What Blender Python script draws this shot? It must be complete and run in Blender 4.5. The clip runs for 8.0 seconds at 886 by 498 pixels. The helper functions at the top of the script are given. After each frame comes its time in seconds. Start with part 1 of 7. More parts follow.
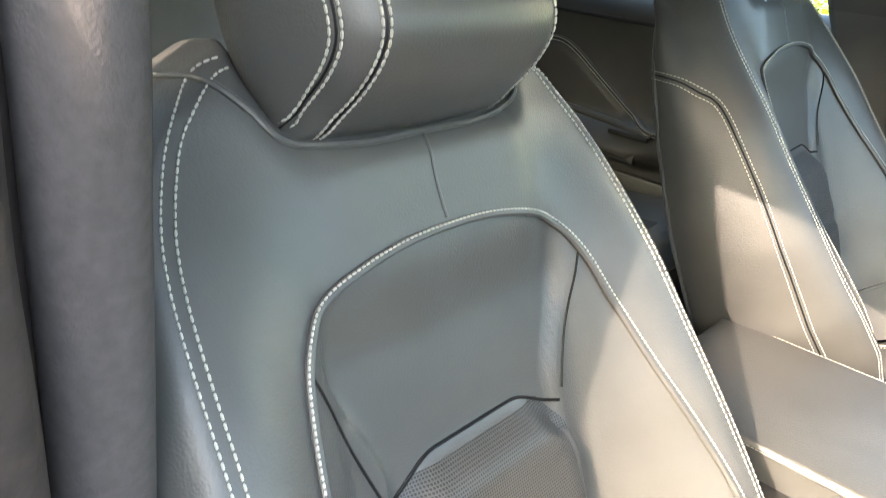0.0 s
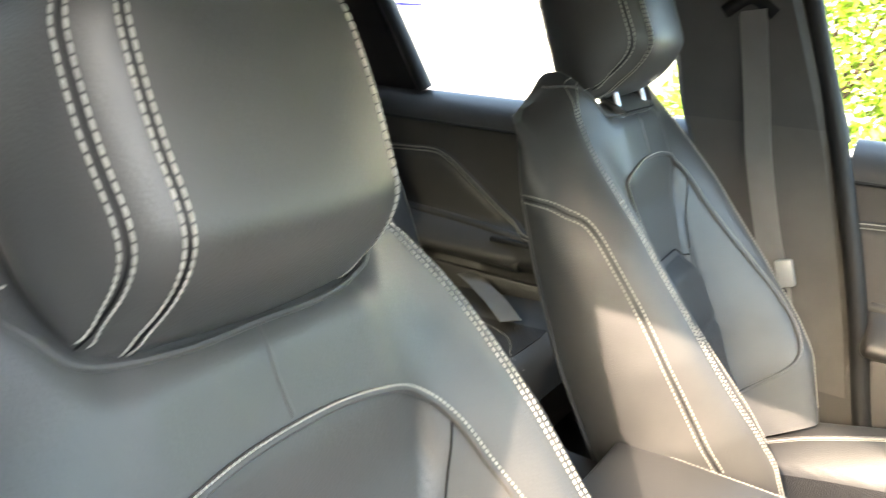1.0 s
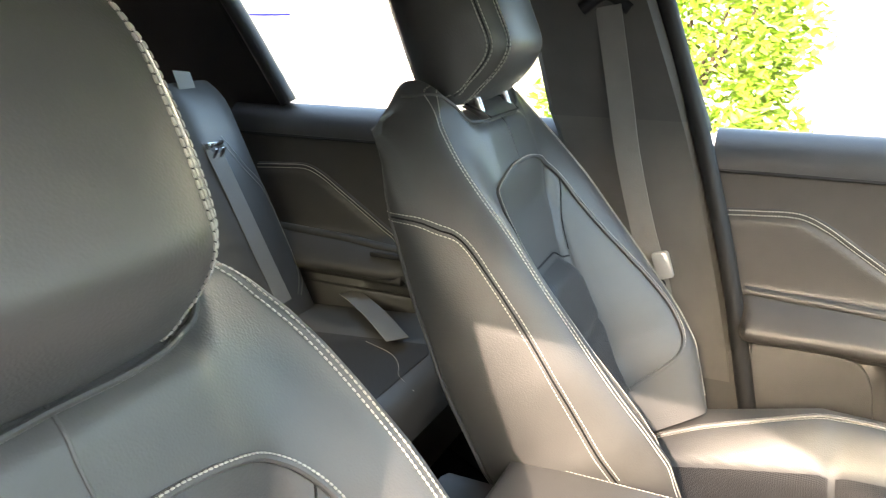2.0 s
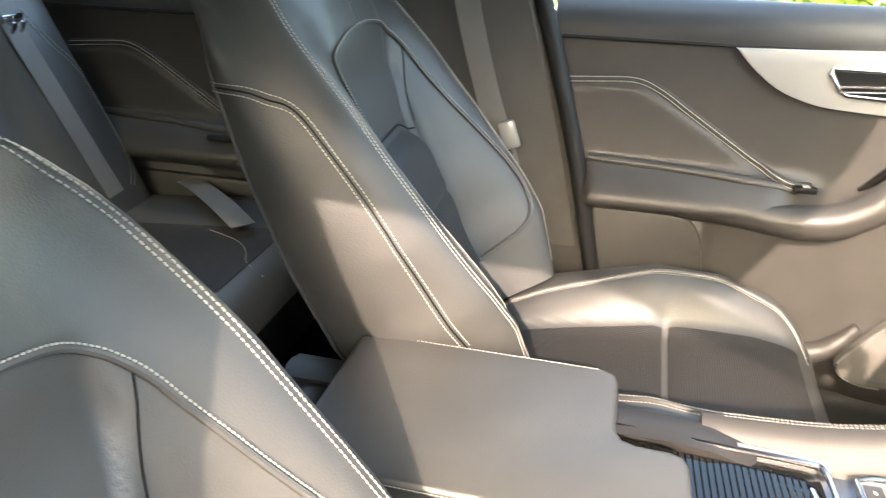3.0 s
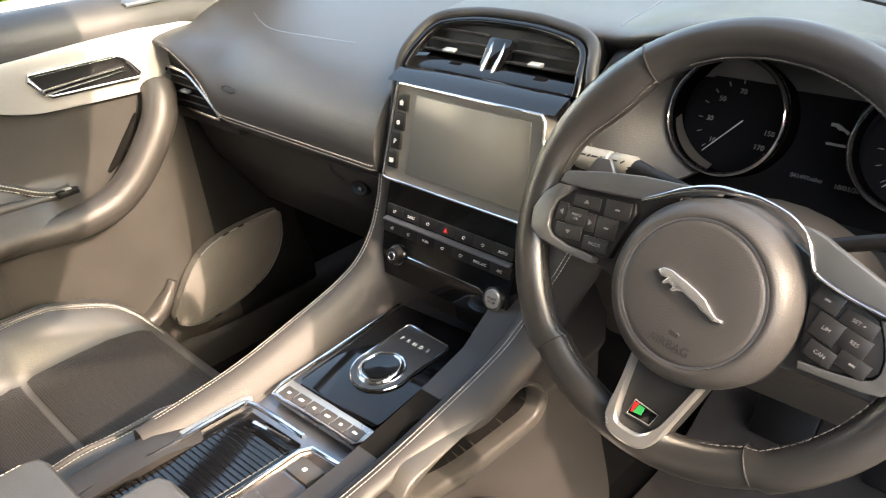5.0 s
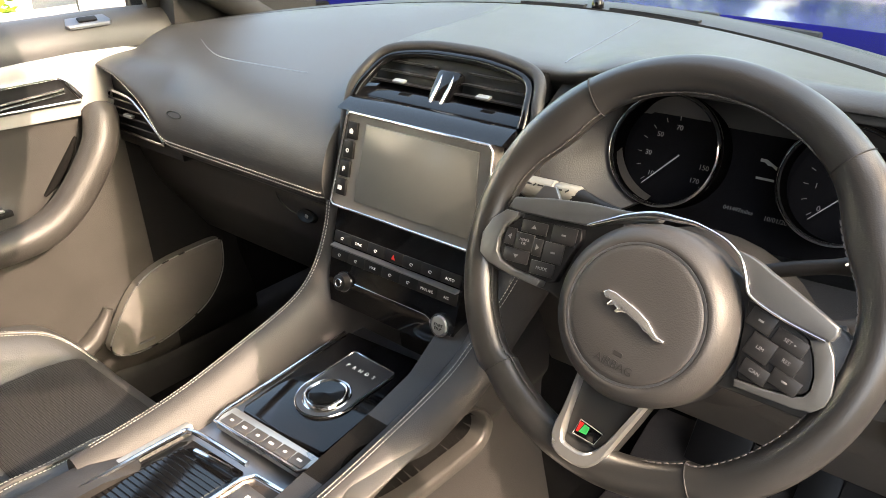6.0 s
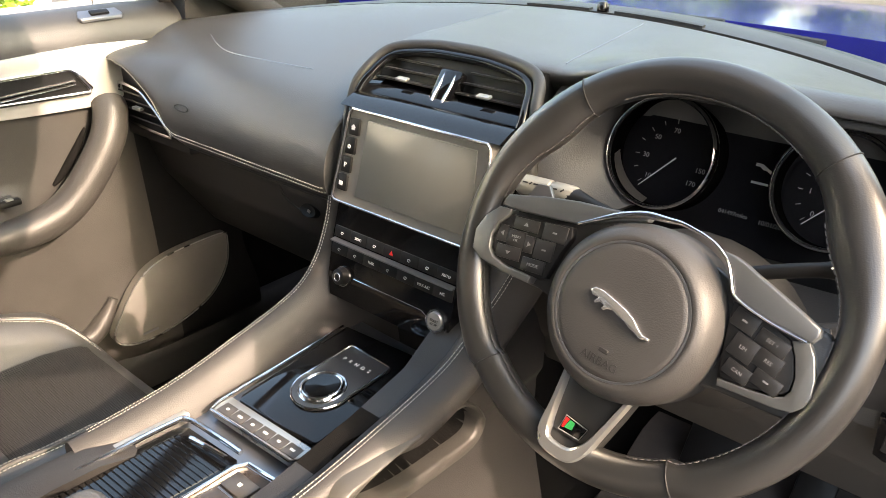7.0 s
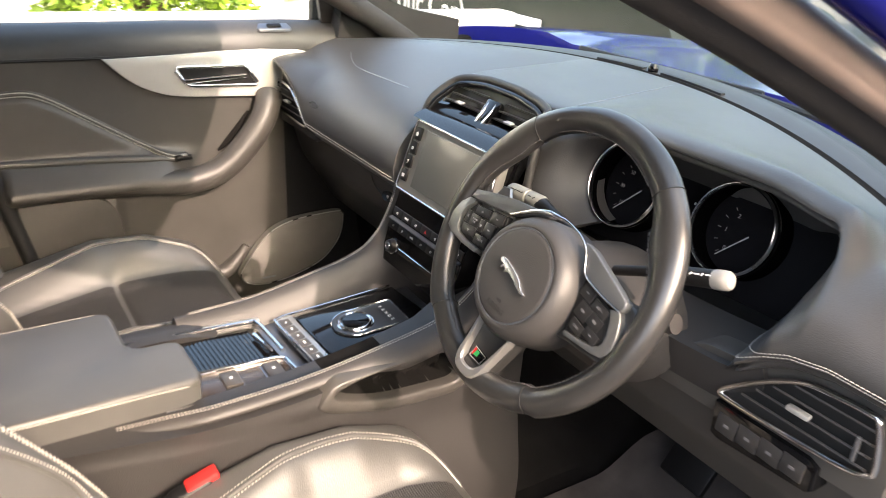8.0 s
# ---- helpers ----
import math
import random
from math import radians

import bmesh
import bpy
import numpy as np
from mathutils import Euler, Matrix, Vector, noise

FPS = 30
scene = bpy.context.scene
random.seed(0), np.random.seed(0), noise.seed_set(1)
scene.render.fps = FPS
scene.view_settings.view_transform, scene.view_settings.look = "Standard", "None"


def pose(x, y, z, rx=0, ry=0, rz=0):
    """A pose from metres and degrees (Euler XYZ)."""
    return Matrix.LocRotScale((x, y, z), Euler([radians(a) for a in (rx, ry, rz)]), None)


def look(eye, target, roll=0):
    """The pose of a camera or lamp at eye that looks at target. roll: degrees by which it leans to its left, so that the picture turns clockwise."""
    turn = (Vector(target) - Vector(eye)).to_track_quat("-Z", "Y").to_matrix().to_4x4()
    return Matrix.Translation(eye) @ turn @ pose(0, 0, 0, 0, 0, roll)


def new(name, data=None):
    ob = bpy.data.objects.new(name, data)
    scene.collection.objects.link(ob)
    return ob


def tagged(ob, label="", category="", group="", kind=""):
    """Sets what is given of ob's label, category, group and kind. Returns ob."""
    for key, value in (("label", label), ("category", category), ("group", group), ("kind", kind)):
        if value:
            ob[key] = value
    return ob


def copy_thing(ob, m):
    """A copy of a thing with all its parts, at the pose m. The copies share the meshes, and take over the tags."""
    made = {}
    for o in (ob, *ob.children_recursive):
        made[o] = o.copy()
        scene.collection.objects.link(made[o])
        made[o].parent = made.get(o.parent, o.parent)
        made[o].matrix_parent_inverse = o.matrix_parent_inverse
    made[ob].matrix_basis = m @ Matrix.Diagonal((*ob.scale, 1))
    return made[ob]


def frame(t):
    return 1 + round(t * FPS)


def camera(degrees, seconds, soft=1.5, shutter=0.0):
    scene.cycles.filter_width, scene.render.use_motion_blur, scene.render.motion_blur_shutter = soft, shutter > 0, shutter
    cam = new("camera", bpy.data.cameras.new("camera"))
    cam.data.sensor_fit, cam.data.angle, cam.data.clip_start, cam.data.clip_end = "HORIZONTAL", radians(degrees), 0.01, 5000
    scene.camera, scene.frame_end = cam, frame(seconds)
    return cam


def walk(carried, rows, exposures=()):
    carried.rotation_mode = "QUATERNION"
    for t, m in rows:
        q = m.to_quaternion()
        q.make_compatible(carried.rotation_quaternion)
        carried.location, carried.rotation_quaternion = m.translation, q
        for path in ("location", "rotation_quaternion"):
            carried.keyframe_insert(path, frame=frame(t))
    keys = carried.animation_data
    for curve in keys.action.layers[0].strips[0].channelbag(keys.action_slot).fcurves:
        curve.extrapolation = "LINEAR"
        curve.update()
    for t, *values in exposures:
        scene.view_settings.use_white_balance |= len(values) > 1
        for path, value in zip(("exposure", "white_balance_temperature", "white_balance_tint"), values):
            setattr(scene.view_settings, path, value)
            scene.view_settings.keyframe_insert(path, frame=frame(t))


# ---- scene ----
PATH = [
    (0, (0.815, -0.389, 1.254), (-0.56, -1.583, 0.427), 5.2),
    (0.3, (0.807, -0.396, 1.275), (-0.595, -1.593, 0.499), 5.2),
    (0.5, (0.788, -0.406, 1.269), (-0.664, -1.585, 0.56), 4.4),
    (0.9, (0.75, -0.396, 1.295), (-0.797, -1.5, 0.674), 3.5),
    (1, (0.734, -0.413, 1.298), (-0.857, -1.47, 0.704), 3.0),
    (1.2, (0.712, -0.412, 1.309), (-0.926, -1.421, 0.761), 1.9),
    (2.3, (0.643, -0.421, 1.289), (-1.108, -1.137, 0.64), 0.6),
    (2.5, (0.634, -0.422, 1.279), (-1.12, -1.059, 0.559), 1.2),
    (2.7, (0.634, -0.418, 1.277), (-1.118, -0.987, 0.496), 1.6),
    (3, (0.627, -0.404, 1.272), (-1.13, -0.846, 0.425), 1.2),
    (3.3, (0.636, -0.402, 1.274), (-1.139, -0.648, 0.387), -0.7),
    (3.5, (0.652, -0.424, 1.293), (-1.125, -0.465, 0.378), -1.8),
    (3.7, (0.668, -0.455, 1.311), (-1.087, -0.245, 0.373), -2.2),
    (4, (0.655, -0.455, 1.324), (-1.035, 0.054, 0.383), -3.8),
    (4.3, (0.636, -0.452, 1.335), (-0.923, 0.327, 0.354), -4.8),
    (4.5, (0.626, -0.444, 1.339), (-0.836, 0.482, 0.338), -5.2),
    (5, (0.628, -0.499, 1.339), (-0.623, 0.726, 0.372), -4.2),
    (6.3, (0.633, -0.52, 1.333), (-0.524, 0.852, 0.451), -0.9),
    (6.5, (0.635, -0.521, 1.333), (-0.525, 0.847, 0.448), -0.7),
    (7, (0.651, -0.517, 1.332), (-0.53, 0.836, 0.45), 0.0),
    (7.5, (0.757, -0.52, 1.365), (-0.544, 0.739, 0.514), 1.7),
    (7.7, (0.85, -0.538, 1.396), (-0.526, 0.635, 0.54), 2.8),
    (8, (1.015, -0.543, 1.399), (-0.484, 0.494, 0.575), 4.4),
]
cam = camera(60.8, 8.0, soft=0.8, shutter=0.3)
walk(cam, [(t, look(eye, target, roll)) for t, eye, target, roll in PATH], [(0, 4.34, 7350, 3), (0.5, 4.47, 7400, 4), (1.0, 4.50, 7500, 5), (2.5, 4.23, 7450, 7), (3.5, 3.93, 7250, 7), (4.0, 3.82, 7450, 8), (5.0, 3.72, 7850, 8), (6.5, 3.64, 8050, 8), (7.2, 3.60, 8000, 8), (8, 3.40, 7450, 10)])

# ---- world and light ----
SUN_AZ, SUN_EL = 87.0, 32.0          # degrees from the car's nose towards its right side, and height
sun_dir = Vector((math.sin(radians(SUN_AZ)) * math.cos(radians(SUN_EL)), math.cos(radians(SUN_AZ)) * math.cos(radians(SUN_EL)), math.sin(radians(SUN_EL))))
world = bpy.data.worlds.new("sky")
scene.world = world
world.use_nodes = True
wt = world.node_tree
bg = wt.nodes["Background"]
sky = wt.nodes.new("ShaderNodeTexSky")
sky.sky_type, sky.sun_disc = "NISHITA", False
sky.sun_elevation, sky.sun_rotation = radians(SUN_EL), radians(SUN_AZ)
sky.air_density, sky.dust_density, sky.ozone_density = 0.9, 3.5, 0.6          # a hazy, whitish sky
wt.links.new(sky.outputs[0], bg.inputs[0])
bg.inputs[1].default_value = 0.15
sun = new("sun", bpy.data.lights.new("sun", "SUN"))
sun.data.energy, sun.data.angle, sun.data.color = 0.72, radians(0.6), (1.0, 0.82, 0.77)
sun.matrix_world = Matrix.Translation((6, 0, 8)) @ sun_dir.to_track_quat("Z", "Y").to_matrix().to_4x4()


# ---- materials ----
def material(name, color, rough=0.5, metal=0.0, grain=0.0, grain_scale=900.0, vary=0.12, vary_scale=14.0, spec=0.5, coat=0.0, kind="noise", tilt=0.0, lumps=0.05):
    m = bpy.data.materials.new(name)
    m.use_nodes = True
    nt = m.node_tree
    b = nt.nodes["Principled BSDF"]
    b.inputs["Roughness"].default_value, b.inputs["Metallic"].default_value = rough, metal
    b.inputs["Specular IOR Level"].default_value, b.inputs["Coat Weight"].default_value = spec, coat
    tc = nt.nodes.new("ShaderNodeTexCoord")
    big = nt.nodes.new("ShaderNodeTexNoise")
    big.inputs["Scale"].default_value, big.inputs["Detail"].default_value = vary_scale, 5
    nt.links.new(tc.outputs["Object"], big.inputs["Vector"])
    ramp = nt.nodes.new("ShaderNodeMapRange")
    ramp.inputs["From Min"].default_value, ramp.inputs["From Max"].default_value = 0.25, 0.75
    ramp.inputs["To Min"].default_value, ramp.inputs["To Max"].default_value = 1 - vary, 1 + vary
    nt.links.new(big.outputs["Fac"], ramp.inputs["Value"])
    mul = nt.nodes.new("ShaderNodeVectorMath")
    mul.operation = "MULTIPLY"
    mul.inputs[0].default_value = color
    nt.links.new(ramp.outputs[0], mul.inputs[1])
    nt.links.new(mul.outputs[0], b.inputs["Base Color"])
    rr = nt.nodes.new("ShaderNodeMapRange")
    rr.inputs["To Min"].default_value, rr.inputs["To Max"].default_value = max(0.02, rough - 0.06), min(1, rough + 0.06)
    nt.links.new(big.outputs["Fac"], rr.inputs["Value"])
    nt.links.new(rr.outputs[0], b.inputs["Roughness"])
    if grain:
        bump = nt.nodes.new("ShaderNodeBump")
        bump.inputs["Strength"].default_value, bump.inputs["Distance"].default_value = grain, 0.0006
        if kind == "leather":
            g = nt.nodes.new("ShaderNodeTexVoronoi")
            g.feature = "SMOOTH_F1"
            g.inputs["Scale"].default_value = grain_scale
            out = g.outputs["Distance"]
        elif kind == "holes":
            g = nt.nodes.new("ShaderNodeTexVoronoi")
            g.voronoi_dimensions = "2D"
            g.inputs["Scale"].default_value, g.inputs["Randomness"].default_value = grain_scale, 0.0
            turn = nt.nodes.new("ShaderNodeMapping")
            turn.inputs["Rotation"].default_value = (radians(tilt), 0, 0)
            nt.links.new(tc.outputs["Object"], turn.inputs["Vector"])
            nt.links.new(turn.outputs[0], g.inputs["Vector"])
            step = nt.nodes.new("ShaderNodeMapRange")
            step.inputs["From Min"].default_value, step.inputs["From Max"].default_value = 0.26, 0.40
            nt.links.new(g.outputs["Distance"], step.inputs["Value"])
            out = step.outputs[0]
            hole = nt.nodes.new("ShaderNodeVectorMath")
            hole.operation = "MULTIPLY"
            lo = nt.nodes.new("ShaderNodeMapRange")
            lo.inputs["To Min"].default_value = 0.15
            nt.links.new(step.outputs[0], lo.inputs["Value"])
            nt.links.new(mul.outputs[0], hole.inputs[0])
            nt.links.new(lo.outputs[0], hole.inputs[1])
            nt.links.new(hole.outputs[0], b.inputs["Base Color"])
        elif kind == "weave":
            g = nt.nodes.new("ShaderNodeTexWave")
            g.wave_type, g.bands_direction = "BANDS", "DIAGONAL"
            g.inputs["Scale"].default_value, g.inputs["Distortion"].default_value = grain_scale, 1.5
            out = g.outputs["Fac"]
        else:
            g = nt.nodes.new("ShaderNodeTexNoise")
            g.inputs["Scale"].default_value, g.inputs["Detail"].default_value = grain_scale, 4
            out = g.outputs["Fac"]
        if kind != "holes":
            nt.links.new(tc.outputs["Object"], g.inputs["Vector"])
        nt.links.new(out, bump.inputs["Height"])
        nt.links.new(bump.outputs[0], b.inputs["Normal"])
        if kind == "leather":                                   # soft unevenness under the grain
            soft = nt.nodes.new("ShaderNodeBump")
            soft.inputs["Strength"].default_value, soft.inputs["Distance"].default_value = lumps, 0.004
            nt.links.new(big.outputs["Fac"], soft.inputs["Height"])
            nt.links.new(soft.outputs[0], bump.inputs["Normal"])
    return m


LEATHER = material("seat leather", (0.068, 0.067, 0.064), 0.44, spec=0.70, grain=0.34, grain_scale=560, kind="leather", lumps=0.14)
PERF = material("perforated leather", (0.040, 0.038, 0.036), 0.5, spec=0.5, grain=1.0, grain_scale=270, kind="holes")
PERFBACK = material("perforated backrest leather", (0.060, 0.059, 0.057), 0.46, spec=0.6, grain=0.6, grain_scale=400, kind="holes", tilt=69)
DASHSKIN = material("dash skin", (0.047, 0.046, 0.0455), 0.42, spec=0.65, grain=0.35, grain_scale=800, kind="leather")
RAILSKIN = material("rail leather", (0.037, 0.0345, 0.0335), 0.5, spec=0.5, grain=0.3, grain_scale=800, kind="leather")
WHEELSKIN = material("wheel leather", (0.021, 0.0206, 0.0202), 0.32, spec=0.75, grain=0.13, grain_scale=1000, kind="leather", lumps=0.03)
PLASTIC = material("grained dark plastic", (0.027, 0.0255, 0.025), 0.5, grain=0.35, grain_scale=700, kind="leather")
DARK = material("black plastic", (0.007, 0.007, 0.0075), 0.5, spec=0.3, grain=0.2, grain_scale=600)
DOORSKIN = material("door trim skin", (0.052, 0.049, 0.045), 0.45, spec=0.6, grain=0.35, grain_scale=700, kind="leather")
CARPET = material("black carpet", (0.008, 0.0075, 0.0072), 0.95, grain=1.0, grain_scale=900, vary=0.3, spec=0.1)
PIANO = material("gloss black", (0.004, 0.004, 0.0045), 0.05, vary=0.05, spec=0.42)
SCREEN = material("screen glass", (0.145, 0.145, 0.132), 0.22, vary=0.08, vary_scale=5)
DIALFACE = material("dial face", (0.005, 0.005, 0.006), 0.6, vary=0.05, spec=0.06)
BARREL = material("black barrel", (0.0012, 0.0012, 0.0013), 1.0, vary=0.05, spec=0.0)
NEEDLE = material("pale needle", (0.36, 0.36, 0.36), 0.5, vary=0.03)
DIMPRINT = material("dim grey print", (0.15, 0.15, 0.155), 0.6, vary=0.03)
CHROME = material("chrome", (0.75, 0.75, 0.76), 0.14, 1.0, vary=0.05)
SATIN = material("satin silver", (0.46, 0.46, 0.445), 0.3, 0.55, vary=0.04, grain=0.03, grain_scale=1500)
NOBLE = material("dark satin metal", (0.20, 0.21, 0.23), 0.3, 0.8, vary=0.06)
THREAD = material("pale thread", (0.46, 0.44, 0.395), 0.8, vary=0.15, vary_scale=300)
RUBBER = material("seal rubber", (0.012, 0.012, 0.012), 0.6, vary=0.2, grain=0.3)
FLOCK = material("flocked seal", (0.085, 0.076, 0.076), 0.9, grain=0.9, grain_scale=520, vary=0.16, vary_scale=160, spec=0.2)
OLDTRIM = material("worn brown edge", (0.040, 0.030, 0.028), 0.7, grain=1.0, grain_scale=160, vary=0.5, vary_scale=60)
BELTSUN = material("belt webbing grey", (0.26, 0.25, 0.235), 0.7, grain=0.8, grain_scale=420, kind="weave")
RED = material("red plastic", (0.55, 0.02, 0.02), 0.4)
WHITEPRINT = material("white print", (0.75, 0.75, 0.75), 0.6, vary=0.03)
GREENPRINT = material("green print", (0.015, 0.26, 0.07), 0.4, vary=0.03)
PAINT = material("blue car paint", (0.010, 0.012, 0.15), 0.12, 0.0, spec=0.10, vary=0.05)
SWITCHGREY = material("dark grey switch", (0.075, 0.068, 0.062), 0.35, 0.3, vary=0.1)
WHEELTRIM = material("dark satin wheel trim", (0.38, 0.38, 0.37), 0.28, 0.75, vary=0.05)
HEADLINE = material("grey headlining", (0.36, 0.355, 0.34), 0.95, grain=0.4, grain_scale=700, spec=0.1)
WHITEWALL = material("white painted wall", (0.8, 0.8, 0.78), 0.8, vary=0.05, vary_scale=1.5, grain=0.3, grain_scale=60)
ASPHALT = material("grey asphalt", (0.115, 0.105, 0.092), 0.9, grain=0.6, grain_scale=90, vary=0.3, vary_scale=3)
LEAF = material("leaf", (0.22, 0.34, 0.035), 0.5, vary=0.45, vary_scale=9)
BARK = material("bark", (0.12, 0.08, 0.05), 0.9, grain=0.8, grain_scale=60)
PEDAL = material("sill plastic", (0.03, 0.03, 0.031), 0.6, grain=0.3)


def glass(name, tint, rough=0.0):
    m = bpy.data.materials.new(name)
    m.use_nodes = True
    nt = m.node_tree
    nt.nodes.remove(nt.nodes["Principled BSDF"])
    tr, gl, mix = nt.nodes.new("ShaderNodeBsdfTransparent"), nt.nodes.new("ShaderNodeBsdfGlossy"), nt.nodes.new("ShaderNodeMixShader")
    lw, pw, fr = nt.nodes.new("ShaderNodeLayerWeight"), nt.nodes.new("ShaderNodeMath"), nt.nodes.new("ShaderNodeMath")
    lw.inputs[0].default_value = 0.5
    pw.operation, pw.inputs[1].default_value = "POWER", 4.0
    fr.operation, fr.inputs[1].default_value, fr.inputs[2].default_value = "MULTIPLY_ADD", 0.16, 0.02
    nt.links.new(lw.outputs["Facing"], pw.inputs[0])
    nt.links.new(pw.outputs[0], fr.inputs[0])
    tr.inputs[0].default_value = (*tint, 1)
    gl.inputs["Roughness"].default_value = rough
    nt.links.new(fr.outputs[0], mix.inputs[0])
    nt.links.new(tr.outputs[0], mix.inputs[1])
    nt.links.new(gl.outputs[0], mix.inputs[2])
    nt.links.new(mix.outputs[0], nt.nodes["Material Output"].inputs["Surface"])
    return m


GLASS = glass("clear glass", (0.9, 0.93, 0.92))
SCREENGLASS = glass("windscreen glass", (0.88, 0.91, 0.895))
TINTED = glass("tinted glass", (0.34, 0.36, 0.36))


# ---- mesh helpers ----
def catmull(pts, n=8, closed=False):
    pts = [Vector(p) for p in pts]
    out, k = [], len(pts)
    for i in range(k if closed else k - 1):
        if closed:
            a, b, c, d = pts[(i - 1) % k], pts[i], pts[(i + 1) % k], pts[(i + 2) % k]
        else:
            a, b, c, d = pts[max(i - 1, 0)], pts[i], pts[i + 1], pts[min(i + 2, k - 1)]
        for j in range(n):
            t = j / n
            out.append(0.5 * ((2 * b) + (c - a) * t + (2 * a - 5 * b + 4 * c - d) * t * t + (3 * b - a - 3 * c + d) * t ** 3))
    if not closed:
        out.append(pts[-1])
    return out


def interp(x, xs, ys):
    return float(np.interp(x, xs, ys))


def smooth(x):
    x = min(1.0, max(0.0, x))
    return x * x * (3 - 2 * x)


def from_grid(grid, closed_u=False, closed_v=False):
    bm = bmesh.new()
    vs = [[bm.verts.new(p) for p in row] for row in grid]
    nu, nv = len(vs), len(vs[0])
    for i in range(nu if closed_u else nu - 1):
        for j in range(nv if closed_v else nv - 1):
            a, b, c, d = vs[i][j], vs[(i + 1) % nu][j], vs[(i + 1) % nu][(j + 1) % nv], vs[i][(j + 1) % nv]
            if len({a, b, c, d}) == 4:
                bm.faces.new((a, b, c, d))
    return bm


def finish_normals(bm):
    bmesh.ops.recalc_face_normals(bm, faces=bm.faces)
    return bm


def shell(front, back, nu=24, nv=24, bulge=0.0, rim=3):
    """A closed body between two sheets front(a, v) and back(a, v), a in -1..1 and v in 0..1, joined round their rims."""
    bm = bmesh.new()
    us, vs = [-1 + 2 * i / nu for i in range(nu + 1)], [j / nv for j in range(nv + 1)]
    f = [[bm.verts.new(front(u, v)) for v in vs] for u in us]
    b = [[bm.verts.new(back(u, v)) for v in vs] for u in us]
    for i in range(nu):
        for j in range(nv):
            bm.faces.new((f[i][j], f[i + 1][j], f[i + 1][j + 1], f[i][j + 1]))
            bm.faces.new((b[i][j], b[i][j + 1], b[i + 1][j + 1], b[i + 1][j]))
    ring = [(i, 0) for i in range(nu)] + [(nu, j) for j in range(nv)] + [(i, nv) for i in range(nu, 0, -1)] + [(0, j) for j in range(nv, 0, -1)]
    middle = sum((v.co for row in f for v in row), Vector()) / ((nu + 1) * (nv + 1))
    rows = [[f[i][j] for i, j in ring]]
    for k in range(1, rim):
        t = k / rim
        row = []
        for i, j in ring:
            p, q = f[i][j].co, b[i][j].co
            m = p.lerp(q, t)
            out = m - middle
            axis = (q - p).normalized() if (q - p).length > 1e-6 else Vector((0, 0, 1))
            out -= axis * out.dot(axis)
            row.append(bm.verts.new(m + (out.normalized() * bulge * math.sin(math.pi * t) if out.length > 1e-6 else Vector())))
        rows.append(row)
    rows.append([b[i][j] for i, j in ring])
    n = len(ring)
    for r0, r1 in zip(rows, rows[1:]):
        for k in range(n):
            bm.faces.new((r0[k], r1[k], r1[(k + 1) % n], r0[(k + 1) % n]))
    finish_normals(bm)
    if bm.calc_volume(signed=True) < 0:
        bmesh.ops.reverse_faces(bm, faces=bm.faces)
    return bm


def tube(pts, r, n=8, closed=False, flat=1.0):
    pts = [Vector(p) for p in pts]
    k = len(pts)
    rings, up = [], None
    for i in range(k):
        if closed:
            d = (pts[(i + 1) % k] - pts[i - 1]).normalized()
        else:
            d = (pts[min(i + 1, k - 1)] - pts[max(i - 1, 0)]).normalized()
        if up is None:
            up = d.orthogonal().normalized()
        up = (up - d * up.dot(d)).normalized()
        side = d.cross(up)
        rad = r(i / max(1, k - 1)) if callable(r) else r
        rings.append([pts[i] + up * math.cos(2 * math.pi * j / n) * rad + side * math.sin(2 * math.pi * j / n) * rad * flat for j in range(n)])
    bm = from_grid(rings, closed, True)
    if not closed:
        bm.verts.ensure_lookup_table()
        bm.faces.new([bm.verts[j] for j in range(n)])
        bm.faces.new([bm.verts[(k - 1) * n + j] for j in range(n)])
    return finish_normals(bm)


def sweep(path, section, closed_section=True):
    """section(i, t) gives the points of the cross-section at path[i]."""
    grid = [section(i, i / (len(path) - 1)) for i in range(len(path))]
    bm = from_grid(grid, False, closed_section)
    if closed_section:
        m = len(grid[0])
        bm.verts.ensure_lookup_table()
        bm.faces.new([bm.verts[j] for j in range(m)])
        bm.faces.new([bm.verts[(len(path) - 1) * m + j] for j in range(m)])
    return finish_normals(bm)


def slab(outline, depth, bevel=0.0, seg=2):
    """A plate: the outline's points (in space), pushed by the vector depth, with bevelled rims."""
    bm = bmesh.new()
    a = [bm.verts.new(p) for p in outline]
    b = [bm.verts.new(Vector(p) + Vector(depth)) for p in outline]
    n = len(a)
    bm.faces.new(a)
    bm.faces.new(b[::-1])
    for i in range(n):
        bm.faces.new((a[i], b[i], b[(i + 1) % n], a[(i + 1) % n]))
    finish_normals(bm)
    if bevel:
        ea = {frozenset((a[i], a[(i + 1) % n])) for i in range(n)}
        edges = [e for e in bm.edges if frozenset(e.verts) in ea]
        bmesh.ops.bevel(bm, geom=edges, offset=bevel, segments=seg, profile=0.5, affect="EDGES")
    return bm


def rbox(sx, sy, sz, m=None, bevel=0.004, seg=2):
    bm = bmesh.new()
    bmesh.ops.create_cube(bm, size=1, matrix=Matrix.Diagonal((sx, sy, sz, 1)))
    if bevel:
        bmesh.ops.bevel(bm, geom=bm.edges[:], offset=min(bevel, 0.49 * min(sx, sy, sz)), segments=seg, profile=0.5, affect="EDGES")
    if m is not None:
        bmesh.ops.transform(bm, matrix=m, verts=bm.verts)
    return bm


